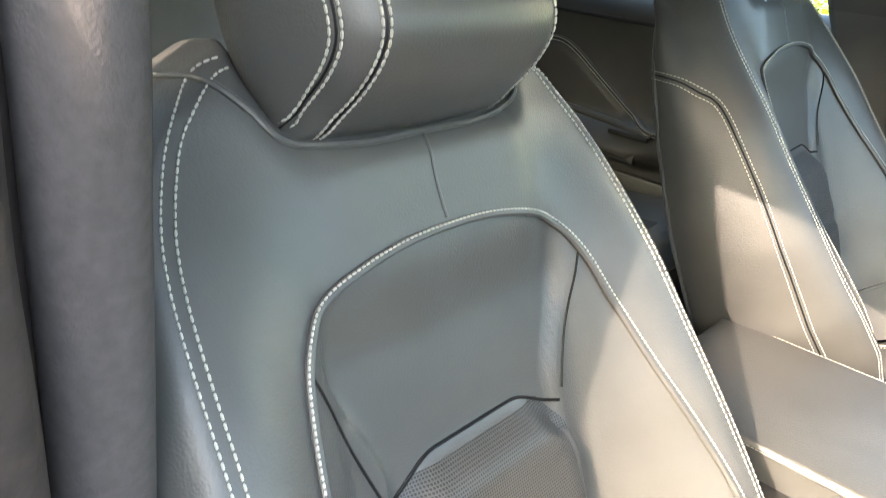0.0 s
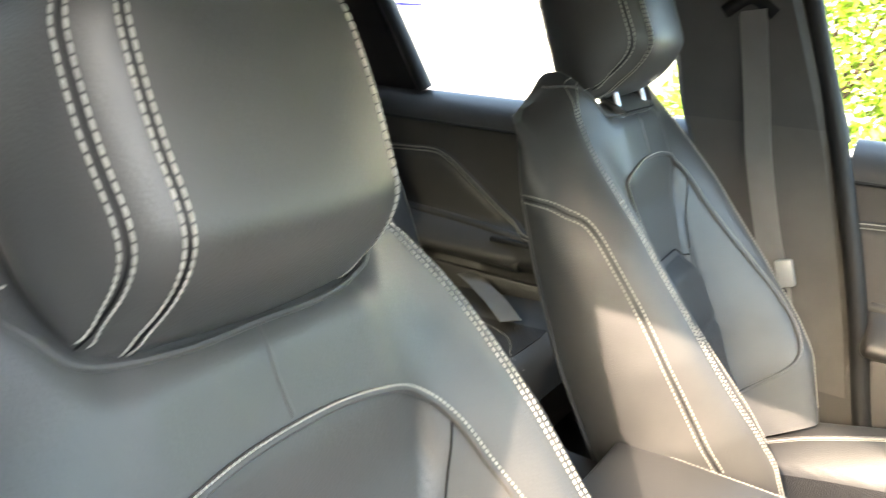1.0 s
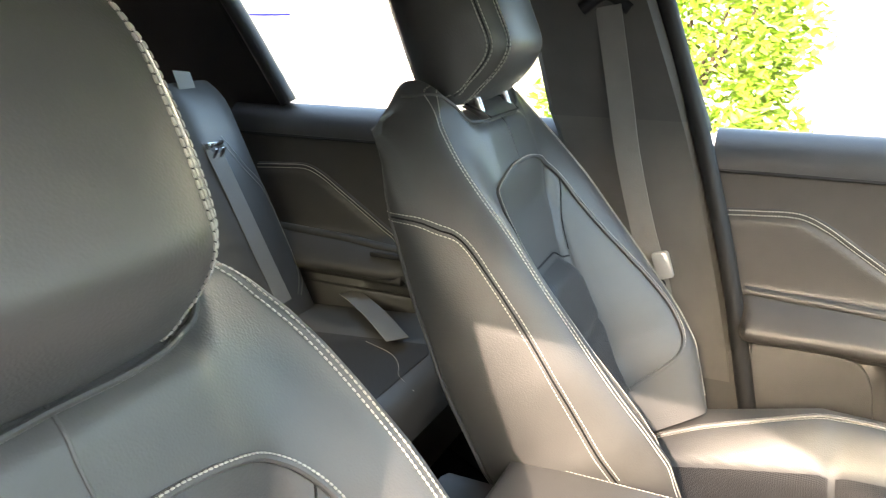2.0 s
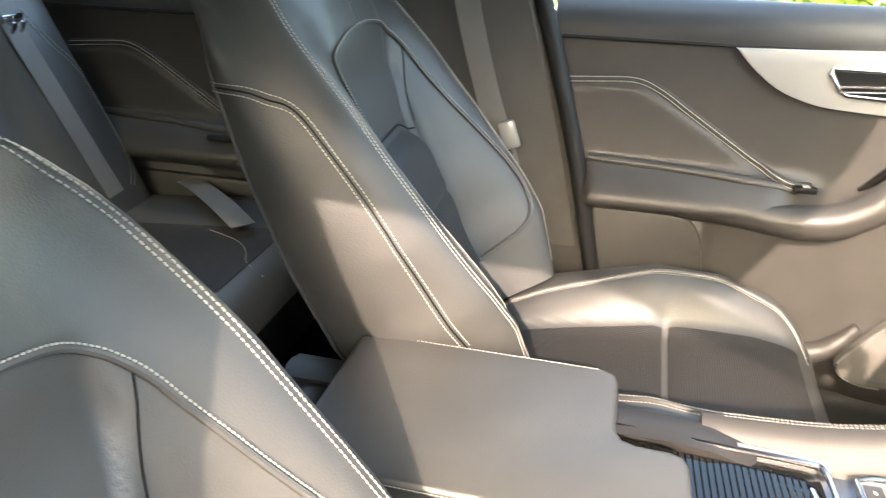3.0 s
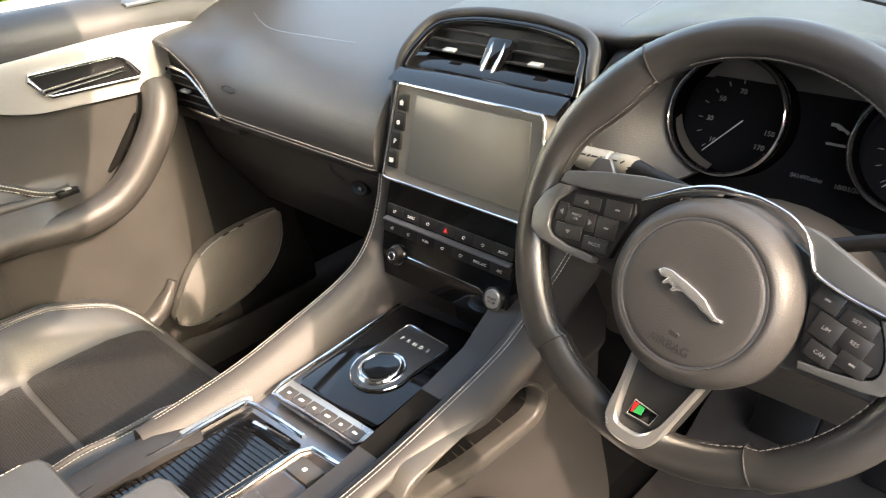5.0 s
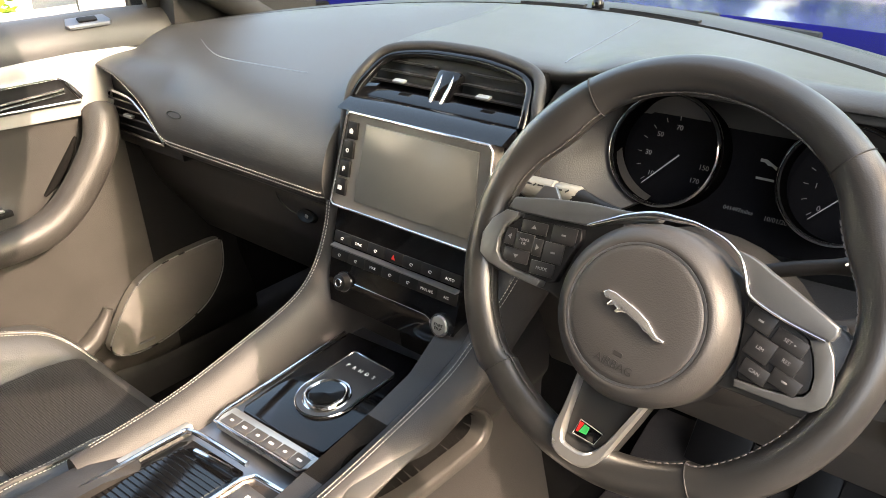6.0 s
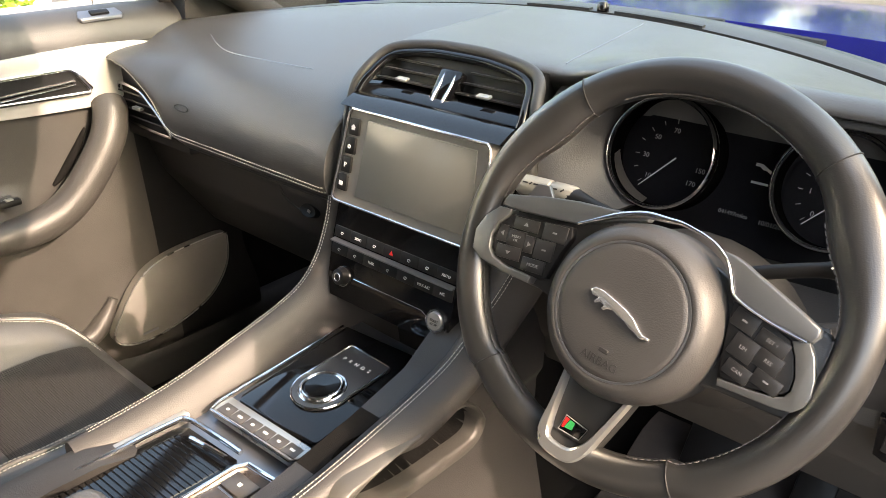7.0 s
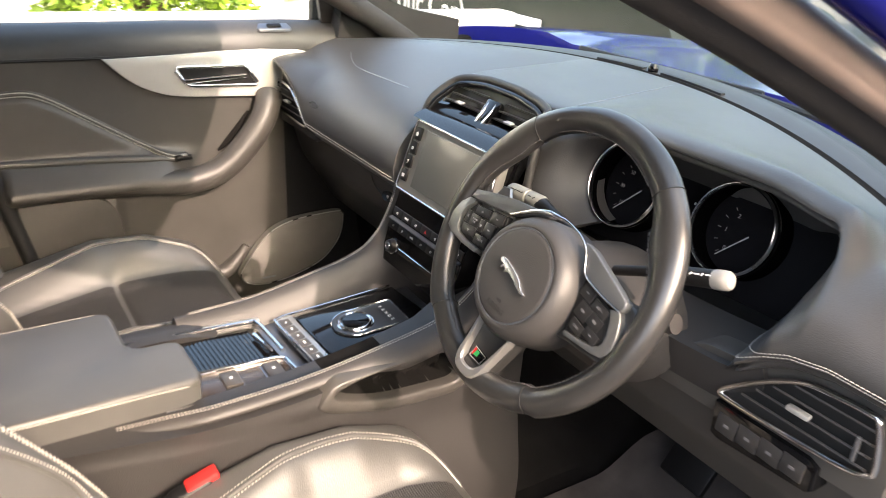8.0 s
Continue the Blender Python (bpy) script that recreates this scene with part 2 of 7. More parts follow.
def lathe(profile, m=None, n=40):
    """profile: (radius, height) round the z axis."""
    grid = [[Vector((r * math.cos(2 * math.pi * j / n), r * math.sin(2 * math.pi * j / n), h)) for j in range(n)] for r, h in profile]
    bm = from_grid(grid, False, True)
    bmesh.ops.remove_doubles(bm, verts=bm.verts, dist=1e-6)
    finish_normals(bm)
    if m is not None:
        bmesh.ops.transform(bm, matrix=m, verts=bm.verts)
    return bm


def merge(*bms):
    out = bmesh.new()
    for b in bms:
        me = bpy.data.meshes.new("tmp")
        b.to_mesh(me)
        b.free()
        out.from_mesh(me)
        bpy.data.meshes.remove(me)
    return out


def resample(pts, step):
    pts = [Vector(p) for p in pts]
    out, need = [pts[0]], step
    for a, b in zip(pts, pts[1:]):
        length = (b - a).length
        pos = need
        while pos <= length:
            out.append(a.lerp(b, pos / length))
            pos += step
        need = pos - length
    return out


def stitches(pts, length=0.0040, gap=0.0015, r=0.00068):
    """Separate short threads along a line."""
    pts = resample(pts, length + gap)
    verts, faces = [], []
    for a, b in zip(pts, pts[1:]):
        d = b - a
        if d.length < 1e-6:
            continue
        d.normalize()
        up = d.orthogonal().normalized()
        side = d.cross(up)
        base = len(verts)
        for t, k in ((0.0, 0.45), (0.2, 1.0), (0.8, 1.0), (1.0, 0.45)):
            c = a + d * (t * length)
            verts += [c + up * r * k, c + side * r * k, c - up * r * k, c - side * r * k]
        for s in range(3):
            for j in range(4):
                faces.append((base + 4 * s + j, base + 4 * s + (j + 1) % 4, base + 4 * s + 4 + (j + 1) % 4, base + 4 * s + 4 + j))
        faces += [(base + 3, base + 2, base + 1, base), (base + 12, base + 13, base + 14, base + 15)]
    me = bpy.data.meshes.new("tmp")
    me.from_pydata([tuple(v) for v in verts], [], faces)
    bm = bmesh.new()
    bm.from_mesh(me)
    bpy.data.meshes.remove(me)
    return bm


BASE = {}


def thing(name, at, label, category, group="", kind=""):
    ob = new(name)
    ob.empty_display_size = 0.05
    ob.location = at
    BASE[ob] = Matrix.Translation(at)
    return tagged(ob, label, category, group, kind)


def to_object(name, bm, mat, angle=40):
    me = bpy.data.meshes.new(name)
    bm.to_mesh(me)
    bm.free()
    me.materials.append(mat)
    me.polygons.foreach_set("use_smooth", [True] * len(me.polygons))
    me.set_sharp_from_angle(angle=radians(angle))
    return new(name, me)


def part(name, bm, mat, parent, label="", angle=40):
    ob = to_object(name, bm, mat, angle)
    root = parent
    while root not in BASE:
        root = root.parent
    ob.parent = parent
    ob.matrix_parent_inverse = BASE[root].inverted() if parent in BASE else Matrix()
    if label:
        ob["label"] = label
    return ob


def solid(name, bm, mat, label, category, kind="structure", angle=40):
    return tagged(to_object(name, bm, mat, angle), label, category, kind=kind)


def letters(name, text, size, m, mat, parent, label="", depth=0.0003):
    """Raised lettering in the built-in font, centred on the pose m."""
    cu = bpy.data.curves.new(name, "FONT")
    cu.body, cu.size, cu.align_x, cu.align_y, cu.extrude = text, size, "CENTER", "CENTER", depth
    cu.resolution_u = 3
    tmp = bpy.data.objects.new("tmp", cu)
    scene.collection.objects.link(tmp)
    dg = bpy.context.evaluated_depsgraph_get()
    me = bpy.data.meshes.new_from_object(tmp.evaluated_get(dg))
    bpy.data.objects.remove(tmp)
    bpy.data.curves.remove(cu)
    me.transform(m)
    bm = bmesh.new()
    bm.from_mesh(me)
    bpy.data.meshes.remove(me)
    return part(name, bm, mat, parent, label)


def offset_pair(fn, pts, d):
    """Two lines a distance 2d apart on the surface fn(p, q), for double seams."""
    out = ([], [])
    for i, p in enumerate(pts):
        a, b = pts[max(i - 1, 0)], pts[min(i + 1, len(pts) - 1)]
        t = Vector((b[0] - a[0], b[1] - a[1])).normalized()
        out[0].append(fn(p[0] - t.y * d, p[1] + t.x * d))
        out[1].append(fn(p[0] + t.y * d, p[1] - t.x * d))
    return out


# ---- the car's shell ----
def car_floor():
    def f(a, v):
        x, y = a * 0.74, -1.75 + v * 2.85
        z = 0.34 + 0.14 * smooth((0.16 - abs(x)) / 0.1) * smooth((0.6 - y) / 0.3) + 0.22 * smooth((y - 0.62) / 0.35) + 0.1 * smooth((-y - 0.95) / 0.2)
        return Vector((x, y, z))
    return shell(f, lambda a, v: f(a, v) - Vector((0, 0, 0.03)), 30, 40, 0, 1)


floor = solid("floor", car_floor(), CARPET, "black carpeted car floor with a raised centre tunnel", "floor")


ROOF_FRONT = -0.15


def roof_front(a):
    """The header over the windscreen, bowed forwards in its middle."""
    return ROOF_FRONT + 0.19 * (1 - a * a)


def roof_body():
    def f(a, v):
        y = roof_front(a) - v * (roof_front(a) + 2.2)
        x = a * 0.63
        return Vector((x, y, 1.585 - 0.075 * a * a - 0.09 * smooth(1 - v / 0.3)))
    return shell(lambda a, v: f(a, v) + Vector((0, 0, 0.03)), f, 20, 24, 0.01, 3)


def roof_skin():
    def f(a, v):
        y = roof_front(a) - 0.005 - v * (roof_front(a) + 2.255)
        return Vector((a * 0.62, y, 1.634 - 0.085 * a * a - 0.11 * smooth(1 - v / 0.3) - 0.05 * smooth((v - 0.85) / 0.15)))
    return shell(f, lambda a, v: f(a, v) - Vector((0, 0, 0.012)), 20, 24, 0.006, 2)


solid("roof", roof_skin(), PAINT, "glossy blue outer skin of the car's roof", "roof")
for sx, ya, yb in ((-1, -2.2, 0.45), (1, -2.2, -0.84)):
    solid("body_side", shell(lambda a, v: Vector((sx * (0.86 + 0.05 * math.sin(v * 2.6) - 0.03 * v), ya + (a + 1) / 2 * (yb - ya), 0.30 + v * 0.78)), lambda a, v: Vector((sx * 0.83, ya + (a + 1) / 2 * (yb - ya), 0.30 + v * 0.78)), 24, 12, 0.004, 2), PAINT, "glossy blue outer side of the car's body", "body panel")
solid("tailgate", rbox(1.56, 0.06, 1.15, pose(0, -2.30, 0.92, -8), 0.03, 3), PAINT, "glossy blue outer skin of the tailgate", "body panel")
ceiling = solid("ceiling", roof_body(), HEADLINE, "pale grey fabric headlining under the roof", "ceiling")


def a_pillar(sx):
    line = [(0.735, 0.52, 1.06), (0.71, 0.42, 1.115), (0.685, 0.2, 1.23), (0.662, 0.0, 1.318), (0.642, -0.2, 1.395), (0.615, -0.42, 1.475), (0.605, -0.62, 1.53)]
    pts = catmull([(sx * x, y, z) for x, y, z in line], 6)

    def sec(i, t):
        p = pts[i]
        d = (pts[min(i + 1, len(pts) - 1)] - pts[max(i - 1, 0)]).normalized()
        side = d.cross(Vector((0, 0, 1))).normalized()
        if side.x * sx < 0:
            side = -side
        up = side.cross(d).normalized()
        if up.z < 0:
            up = -up
        w, h = 0.032, 0.028
        return [p + side * w * math.cos(k * math.pi / 6) * (1.0 if math.cos(k * math.pi / 6) > 0 else 0.9) + up * h * math.sin(k * math.pi / 6) for k in range(12)]
    return sweep(pts, sec)


for sx, nm in ((1, "pillar_1"), (-1, "pillar_2")):
    solid(nm, a_pillar(sx), material("pillar trim " + nm, (0.026, 0.023, 0.022), 0.75, grain=0.5, grain_scale=500), "dark grey-brown trimmed windscreen pillar", "pillar")


APILLAR = [(0.735, 0.52, 1.06), (0.71, 0.42, 1.115), (0.685, 0.2, 1.23), (0.662, 0.0, 1.318), (0.642, -0.2, 1.395), (0.615, -0.42, 1.475)]
solid("trim", tube(catmull([(x + 0.038, y - 0.004, z + 0.006) for x, y, z in APILLAR], 6), 0.019, 12), material("brown door seal", (0.15, 0.115, 0.10), 0.6, grain=0.4, vary=0.2), "brown-grey rubber door seal along the windscreen pillar", "seal")
solid("trim", tube(catmull([(x + 0.078, y + 0.005, z + 0.044) for x, y, z in APILLAR], 6), 0.028, 14), PAINT, "glossy blue outer skin of the windscreen pillar", "body panel")


def sheet(corners, n=8, thick=0.004, bow=(0, 0, 0)):
    """A slightly bowed pane between four corners a b c d."""
    a, b, c, d = [Vector(p) for p in corners]
    bow = Vector(bow)

    def f(u, v):
        s = (u + 1) / 2
        p = a.lerp(b, s).lerp(d.lerp(c, s), v)
        return p + bow * (1 - u * u) * math.sin(math.pi * v)
    nrm = (b - a).cross(d - a).normalized()
    return shell(f, lambda u, v: f(u, v) + nrm * thick, n, n, 0, 1)


windscreen = thing("window_1", (0, 0.7, 1.1), "clear raked windscreen above the dashboard", "window", kind="structure")


def windscreen_body():
    def f(a, v):
        base = Vector((a * 0.74, 0.685 - 0.34 * a * a, 1.132 - 0.06 * a * a))
        top = Vector((a * 0.585, roof_front(a) + 0.02, 1.535 - 0.03 * a * a))
        return base.lerp(top, v) + Vector((0, 0.03, 0.05)) * math.sin(math.pi * v) * 0.6
    return shell(f, lambda a, v: f(a, v) + Vector((0, 0.003, 0.004)), 16, 12, 0, 1)


pane = part("pane", windscreen_body(), SCREENGLASS, windscreen)
pane.visible_shadow = False

# sills, roof rails and the body under the doors
for sx, nm in ((1, "wall_right"), (-1, "wall_left")):
    rail = tube(catmull([(sx * 0.60, -0.36, 1.495 - (0.03 if sx > 0 else 0)), (sx * 0.605, -0.8, 1.505 - (0.035 if sx > 0 else 0)), (sx * 0.6, -1.5, 1.50), (sx * 0.58, -2.2, 1.45)], 6), 0.05, 10)
    solid("trim", rail, HEADLINE, "grey roof rail trim along the headlining", "trim")
    sill = rbox(0.13, 2.6, 0.14, pose(sx * 0.77, -0.45, 0.36), 0.03, 3)
    solid("trim", sill, PEDAL, "black plastic door sill", "sill")
solid("wall_back", rbox(1.5, 0.05, 1.25, pose(0, -2.22, 0.95), 0.02), PLASTIC, "dark trimmed tailgate behind the rear seat", "wall")
solid("wall_front", rbox(1.5, 0.04, 0.66, pose(0, 0.84, 0.62, -12), 0.01), CARPET, "black carpeted bulkhead of the footwells", "wall")
for sx in (-1, 1):
    solid("wall_front", rbox(0.04, 0.75, 0.75, pose(sx * 0.775, 0.62, 0.70), 0.01), CARPET, "black carpeted side of the footwell", "wall")
solid("wall_front", rbox(1.44, 0.20, 0.05, pose(0, 0.74, 1.04, 4), 0.015), RUBBER, "black scuttle panel below the windscreen", "scuttle")


# the doorway seal and pillar beside the driver's seat
def b_pillar(sx):
    pts = [(-0.435, 0.42), (-0.46, 0.62), (-0.51, 0.85), (-0.575, 1.08), (-0.63, 1.25), (-0.69, 1.42), (-0.73, 1.53)]
    path = catmull([(0, y, z) for y, z in pts], 6)

    def sec(i, t):
        p = path[i]
        x = interp(p.z, (0.4, 0.8, 1.1, 1.5), (0.72, 0.71, 0.70, 0.61))
        w = interp(p.z, (0.4, 0.7, 1.0, 1.15, 1.5), (0.22, 0.22, 0.24, 0.25, 0.20))
        ring = [(0.06, 0.0), (0.012, 0.0), (0.0, -0.012), (0.0, -w * 0.5), (0.0, -w + 0.012), (0.012, -w), (0.06, -w)]
        return [Vector((sx * (x + dx), p.y + dy, p.z)) for dx, dy in ring]
    return sweep(path, sec)


def b_pillar_driver():
    path = catmull([(0.735, -0.74, 0.42), (0.73, -0.72, 0.7), (0.728, -0.70, 1.0), (0.712, -0.69, 1.2), (0.695, -0.695, 1.30), (0.665, -0.74, 1.40), (0.605, -0.78, 1.51)], 6)

    def sec(i, t):
        p = path[i]
        f = 0.07 * smooth((t - 0.86) / 0.14)
        return [p + Vector((dx, dy, 0)) for dx, dy in ((0.03, 0.0 + f), (-0.012, 0.005 + f), (-0.03, -0.02), (-0.03, -0.14 - f), (0.03, -0.15 - f))]
    return sweep(path, sec)


solid("pillar_4", b_pillar_driver(), DOORSKIN, "dark grey plastic centre pillar trim behind the driver's door", "pillar")
pillar_l = solid("pillar_3", b_pillar(-1), material("grey pillar trim", (0.095, 0.090, 0.083), 0.5, grain=0.3, grain_scale=700, kind="leather"), "dark grey plastic centre pillar trim beside the passenger seat", "pillar")
solid("trim", tube(catmull([(-0.708, -0.405, 0.45), (-0.706, -0.45, 0.65), (-0.706, -0.5, 0.87), (-0.71, -0.565, 1.09), (-0.69, -0.625, 1.27), (-0.64, -0.70, 1.5)], 8), 0.016, 10), RUBBER, "black rubber door seal along the pillar", "seal")
solid("door_3", merge(rbox(0.06, 0.98, 0.72, pose(0.765, -1.36, 0.76), 0.02), tube([(0.72, -1.84, 0.80), (0.715, -1.4, 0.795), (0.72, -0.9, 0.79)], 0.03, 12)), DOORSKIN, "dark trim of the closed rear door behind the driver", "car door")
side_pane = thing("window_4", (0.75, -1.36, 1.12), "dark tinted rear side window behind the driver", "window", kind="structure")
part("pane", sheet([(0.78, -1.78, 1.11), (0.78, -0.86, 1.10), (0.625, -0.88, 1.47), (0.61, -1.72, 1.45)], 8, 0.004, (0.02, 0, 0)), TINTED, side_pane)
part("window_frame", tube(catmull([(0.785, -0.86, 1.10), (0.72, -0.865, 1.28), (0.63, -0.88, 1.47)], 6), 0.014, 8), RUBBER, side_pane, "black upright window frame")
part("window_frame", tube(catmull([(0.785, -0.86, 1.10), (0.79, -1.3, 1.105), (0.785, -1.8, 1.11)], 6), 0.014, 8), RUBBER, side_pane, "black waistline seal")
solid("pillar_5", sheet([(0.785, -2.22, 1.08), (0.785, -1.78, 1.10), (0.61, -1.72, 1.46), (0.58, -2.22, 1.44)], 8, 0.03, (0.02, 0, 0)), DOORSKIN, "dark grey trim of the rear quarter pillar", "pillar")
# upper pillar slightly darker: shade above the sunlit part, put into the colour
for m in (material("shaded upper pillar", (0.085, 0.082, 0.078), 0.8, grain=0.4, grain_scale=700),):
    pillar_l.data.materials.append(m)
for p in pillar_l.data.polygons:
    if p.center.z > 1.15:
        p.material_index = 1


# ---- dashboard ----
def groove_y(x):
    return 0.578 - 0.50 * x * x


def groove_z(x):
    return 1.140 - 0.105 * x * x


POD = 0.012


def dash_profile(x):
    gy, gz = groove_y(x), groove_z(x)
    fascia = [(0.20, 0.893), (0.152, 0.906), (0.131, 0.925), (0.128, 0.958), (0.143, 0.998), (0.172, 1.03), (0.215, 1.055)]
    flank = [(0.20, 0.893), (0.152, 0.906), (0.133, 0.925), (0.132, 0.965), (0.146, 1.015), (0.178, 1.062), (0.225, 1.092)]
    pod = [(0.33, 0.893), (0.33, 0.92), (0.325, 0.96), (0.32, 1.02), (0.30, 1.075), (0.262, 1.114), (0.285, 1.127)]
    hood = [(0.33, 0.893), (0.33, 0.92), (0.33, 0.97), (0.325, 1.05), (0.295, 1.115), (0.235, 1.134), (0.262, 1.149)]
    rise = interp(abs(x), (0.555, 0.575, 0.607, 0.645, 0.672, 0.713, 0.80), (0.895, 0.912, 0.945, 0.973, 0.988, 0.998, 0.997)) + (0.032 * smooth((-x - 0.53) / 0.06))      # the pad's lower edge climbs over the corner vents
    fascia = [(y, rise + (z - 0.893) * (1.055 - rise) / 0.162) for y, z in fascia]
    flank = [(y, rise + (z - 0.893) * (1.092 - rise) / 0.199) for y, z in flank]
    hood = [(y, z - 0.013 * smooth((x - 0.53) / 0.10)) for y, z in hood]
    mixed = lambda p, q, w: [(a[0] + (b[0] - a[0]) * w, a[1] + (b[1] - a[1]) * w) for a, b in zip(p, q)]
    if x < POD:
        pts = mixed(pod, fascia, smooth((abs(x - POD) - 0.127) / 0.022))
    else:
        shift = (0.545, 0.55, 0.57, 0.60, 0.625, 0.635, 0.635)          # the flank's inner edge leans outwards
        side = [mixed([h], [g], smooth((x - c + 0.012) / 0.06))[0] for h, g, c in zip(hood, flank, shift)]
        pts = mixed(pod, side, smooth((x - 0.145) / 0.11))
    last = pts[-1]
    for t in (0.3, 0.6, 0.85, 1.0):
        pts.append((last[0] + (gy - last[0]) * t, last[1] + (gz - last[1]) * (1 - (1 - t) ** 1.5)))
    return pts


def dash_point(x, v):
    pts = dash_profile(x)
    k = v * (len(pts) - 1)
    i = min(int(k), len(pts) - 2)
    c = [pts[max(0, min(len(pts) - 1, i + d))] for d in (-1, 0, 1, 2)]
    t = k - i
    return Vector((x, *[0.5 * (2 * b + (cc - a) * t + (2 * a - 5 * b + 4 * cc - d) * t * t + (3 * b - a - 3 * cc + d) * t ** 3) for a, b, cc, d in zip(*c)]))


dash = thing("dashboard", (0, 0.3, 0.9), "dark grey stitched leather-look dashboard below the windscreen", "dashboard")


def dash_sheet(x0, x1, nx, nv=44):
    def f(a, v):
        return dash_point(x0 + (a + 1) / 2 * (x1 - x0), v)
    return shell(f, lambda a, v: f(a, v) + Vector((0, 0.012, -0.012)), nx, nv, 0, 1)


part("upper_pad", dash_sheet(-0.742, 0.79, 220), DASHSKIN, dash, "dark grey grained upper pad", angle=60)


def shelf_body():
    def f(a, v):
        x = 0.02 + a * 0.762
        y = groove_y(x) + 0.017 + v * 0.096
        return Vector((x, y, groove_z(x) - 0.004 + 0.004 * math.sin(v * 3)))
    return shell(f, lambda a, v: f(a, v) - Vector((0, 0, 0.02)), 60, 6, 0, 1)


part("windscreen_shelf", shelf_body(), PLASTIC, dash, "dark plastic strip at the foot of the windscreen")
part("groove", shell(lambda a, v: Vector((0.022 + a * 0.763, groove_y(0.022 + a * 0.763) + 0.0005 + 0.0175 * v, groove_z(0.022 + a * 0.763) - 0.0005 - 0.003 * math.sin(math.pi * v))), lambda a, v: Vector((0.022 + a * 0.763, groove_y(0.022 + a * 0.763) + 0.0005 + 0.0175 * v, groove_z(0.022 + a * 0.763) - 0.014)), 80, 4, 0, 1), CARPET, dash, "black joint")
for x0, x1 in ((-0.13, -0.012), (0.035, 0.19)):
    ys = lambda x: groove_y(x) + 0.034
    part("demister_slot", sweep([Vector((x, ys(x), groove_z(x))) for x in np.linspace(x0, x1, 10)], lambda i, t: [Vector((x0 + (x1 - x0) * t, ys(x0 + (x1 - x0) * t) + dy, groove_z(x0 + (x1 - x0) * t) + dz)) for dy, dz in ((-0.006, -0.004), (0.006, -0.004), (0.006, 0.0015), (-0.006, 0.0015))]), RUBBER, dash, "black demister slot")
part("light_sensor", lathe([(0.001, 0.012), (0.006, 0.011), (0.009, 0.006), (0.010, 0.0), (0.010, -0.004)], pose(0.011, 0.611, 1.142), 20), PIANO, dash, "small black domed sensor")


# lower edge: pad roll, double seam, satin strip and glovebox
def fascia_line(dv, x0=-0.585, x1=-0.135, lift=0.0012, n=50):
    return [dash_point(x, dv) + Vector((0, -lift, 0)) for x in np.linspace(x0, x1, n)]


for dv in (0.200, 0.226):
    part("stitching", stitches(fascia_line(dv, lift=0.0020), 0.0044, 0.0014, 0.0011), THREAD, dash, "pale double stitching")
part("satin_strip", tube([dash_point(x, 0.055) + Vector((0, -0.002, -0.004)) for x in np.linspace(-0.53, -0.175, 30)], 0.0048, 8), WHEELTRIM, dash, "thin dark satin strip")


def lower_dash(x0, x1, ys=(0.185, 0.178, 0.205, 0.30, 0.42), zs=(0.90, 0.885, 0.80, 0.66, 0.60)):
    def f(a, v):
        x = x0 + (a + 1) / 2 * (x1 - x0)
        y = interp(v, (0, 0.12, 0.4, 0.8, 1), ys)
        z = interp(v, (0, 0.12, 0.4, 0.8, 1), zs)
        return Vector((x, y, z))
    return shell(f, lambda a, v: f(a, v) + Vector((0, 0.03, 0.012)), 20, 24, 0, 1)


part("glovebox", lower_dash(-0.735, -0.14), PLASTIC, dash, "dark plastic glovebox lid")
latch = part("glovebox_latch", lathe([(0.0005, 0.002), (0.010, 0.0025), (0.0125, 0.004), (0.014, 0.002), (0.0145, -0.004)], pose(-0.245, 0.183, 0.852, 70) @ Matrix.Diagonal((1.5, 0.8, 1, 1)), 32), DARK, dash, "dark oval glovebox latch")
part("latch_key", rbox(0.014, 0.005, 0.002, pose(-0.245, 0.181, 0.8525, 70, 0, -20), 0.0008), WHEELTRIM, latch)
part("lid_joint", tube(catmull([(-0.315, 0.1805, 0.886), (-0.312, 0.182, 0.866), (-0.295, 0.186, 0.850), (-0.262, 0.190, 0.840)], 8), 0.0014, 6), RUBBER, dash, "dark joint of the glovebox lid")
part("knee_panel", lower_dash(0.17, 0.785, (0.185, 0.178, 0.205, 0.262, 0.40), (0.90, 0.885, 0.80, 0.715, 0.735)), DOORSKIN, dash, "dark plastic knee panel below the wheel")
part("airbag_seam", tube(catmull([dash_point(-0.60, 0.70), dash_point(-0.55, 0.655), dash_point(-0.49, 0.63), dash_point(-0.38, 0.628), dash_point(-0.28, 0.63)], 10), 0.0009, 5), NOBLE, dash, "fine airbag outline")
part("lid_mark", tube([dash_point(-0.505 + 0.02 * math.cos(t), 0.36 + 0.012 * math.sin(t)) + Vector((0, -0.0008, 0)) for t in np.linspace(0, 2 * math.pi, 28)], 0.0011, 5), RUBBER, dash, "small embossed oval")
part("brow_seam", tube([dash_point(0.152 - 0.034 * t, 0.60 + 0.33 * t) + Vector((0, 0, 0.0002)) for t in np.linspace(0, 1, 24)], 0.0009, 5), NOBLE, dash, "fine pale joint over the pod")


# ---- corner air vents ----
VENT = ((0.594, 0.909), (0.605, 0.922), (0.637, 0.948), (0.664, 0.966), (0.688, 0.977), (0.722, 0.981), (0.752, 0.982), (0.764, 0.976), (0.774, 0.930), (0.768, 0.919), (0.745, 0.912), (0.68, 0.908), (0.61, 0.906))


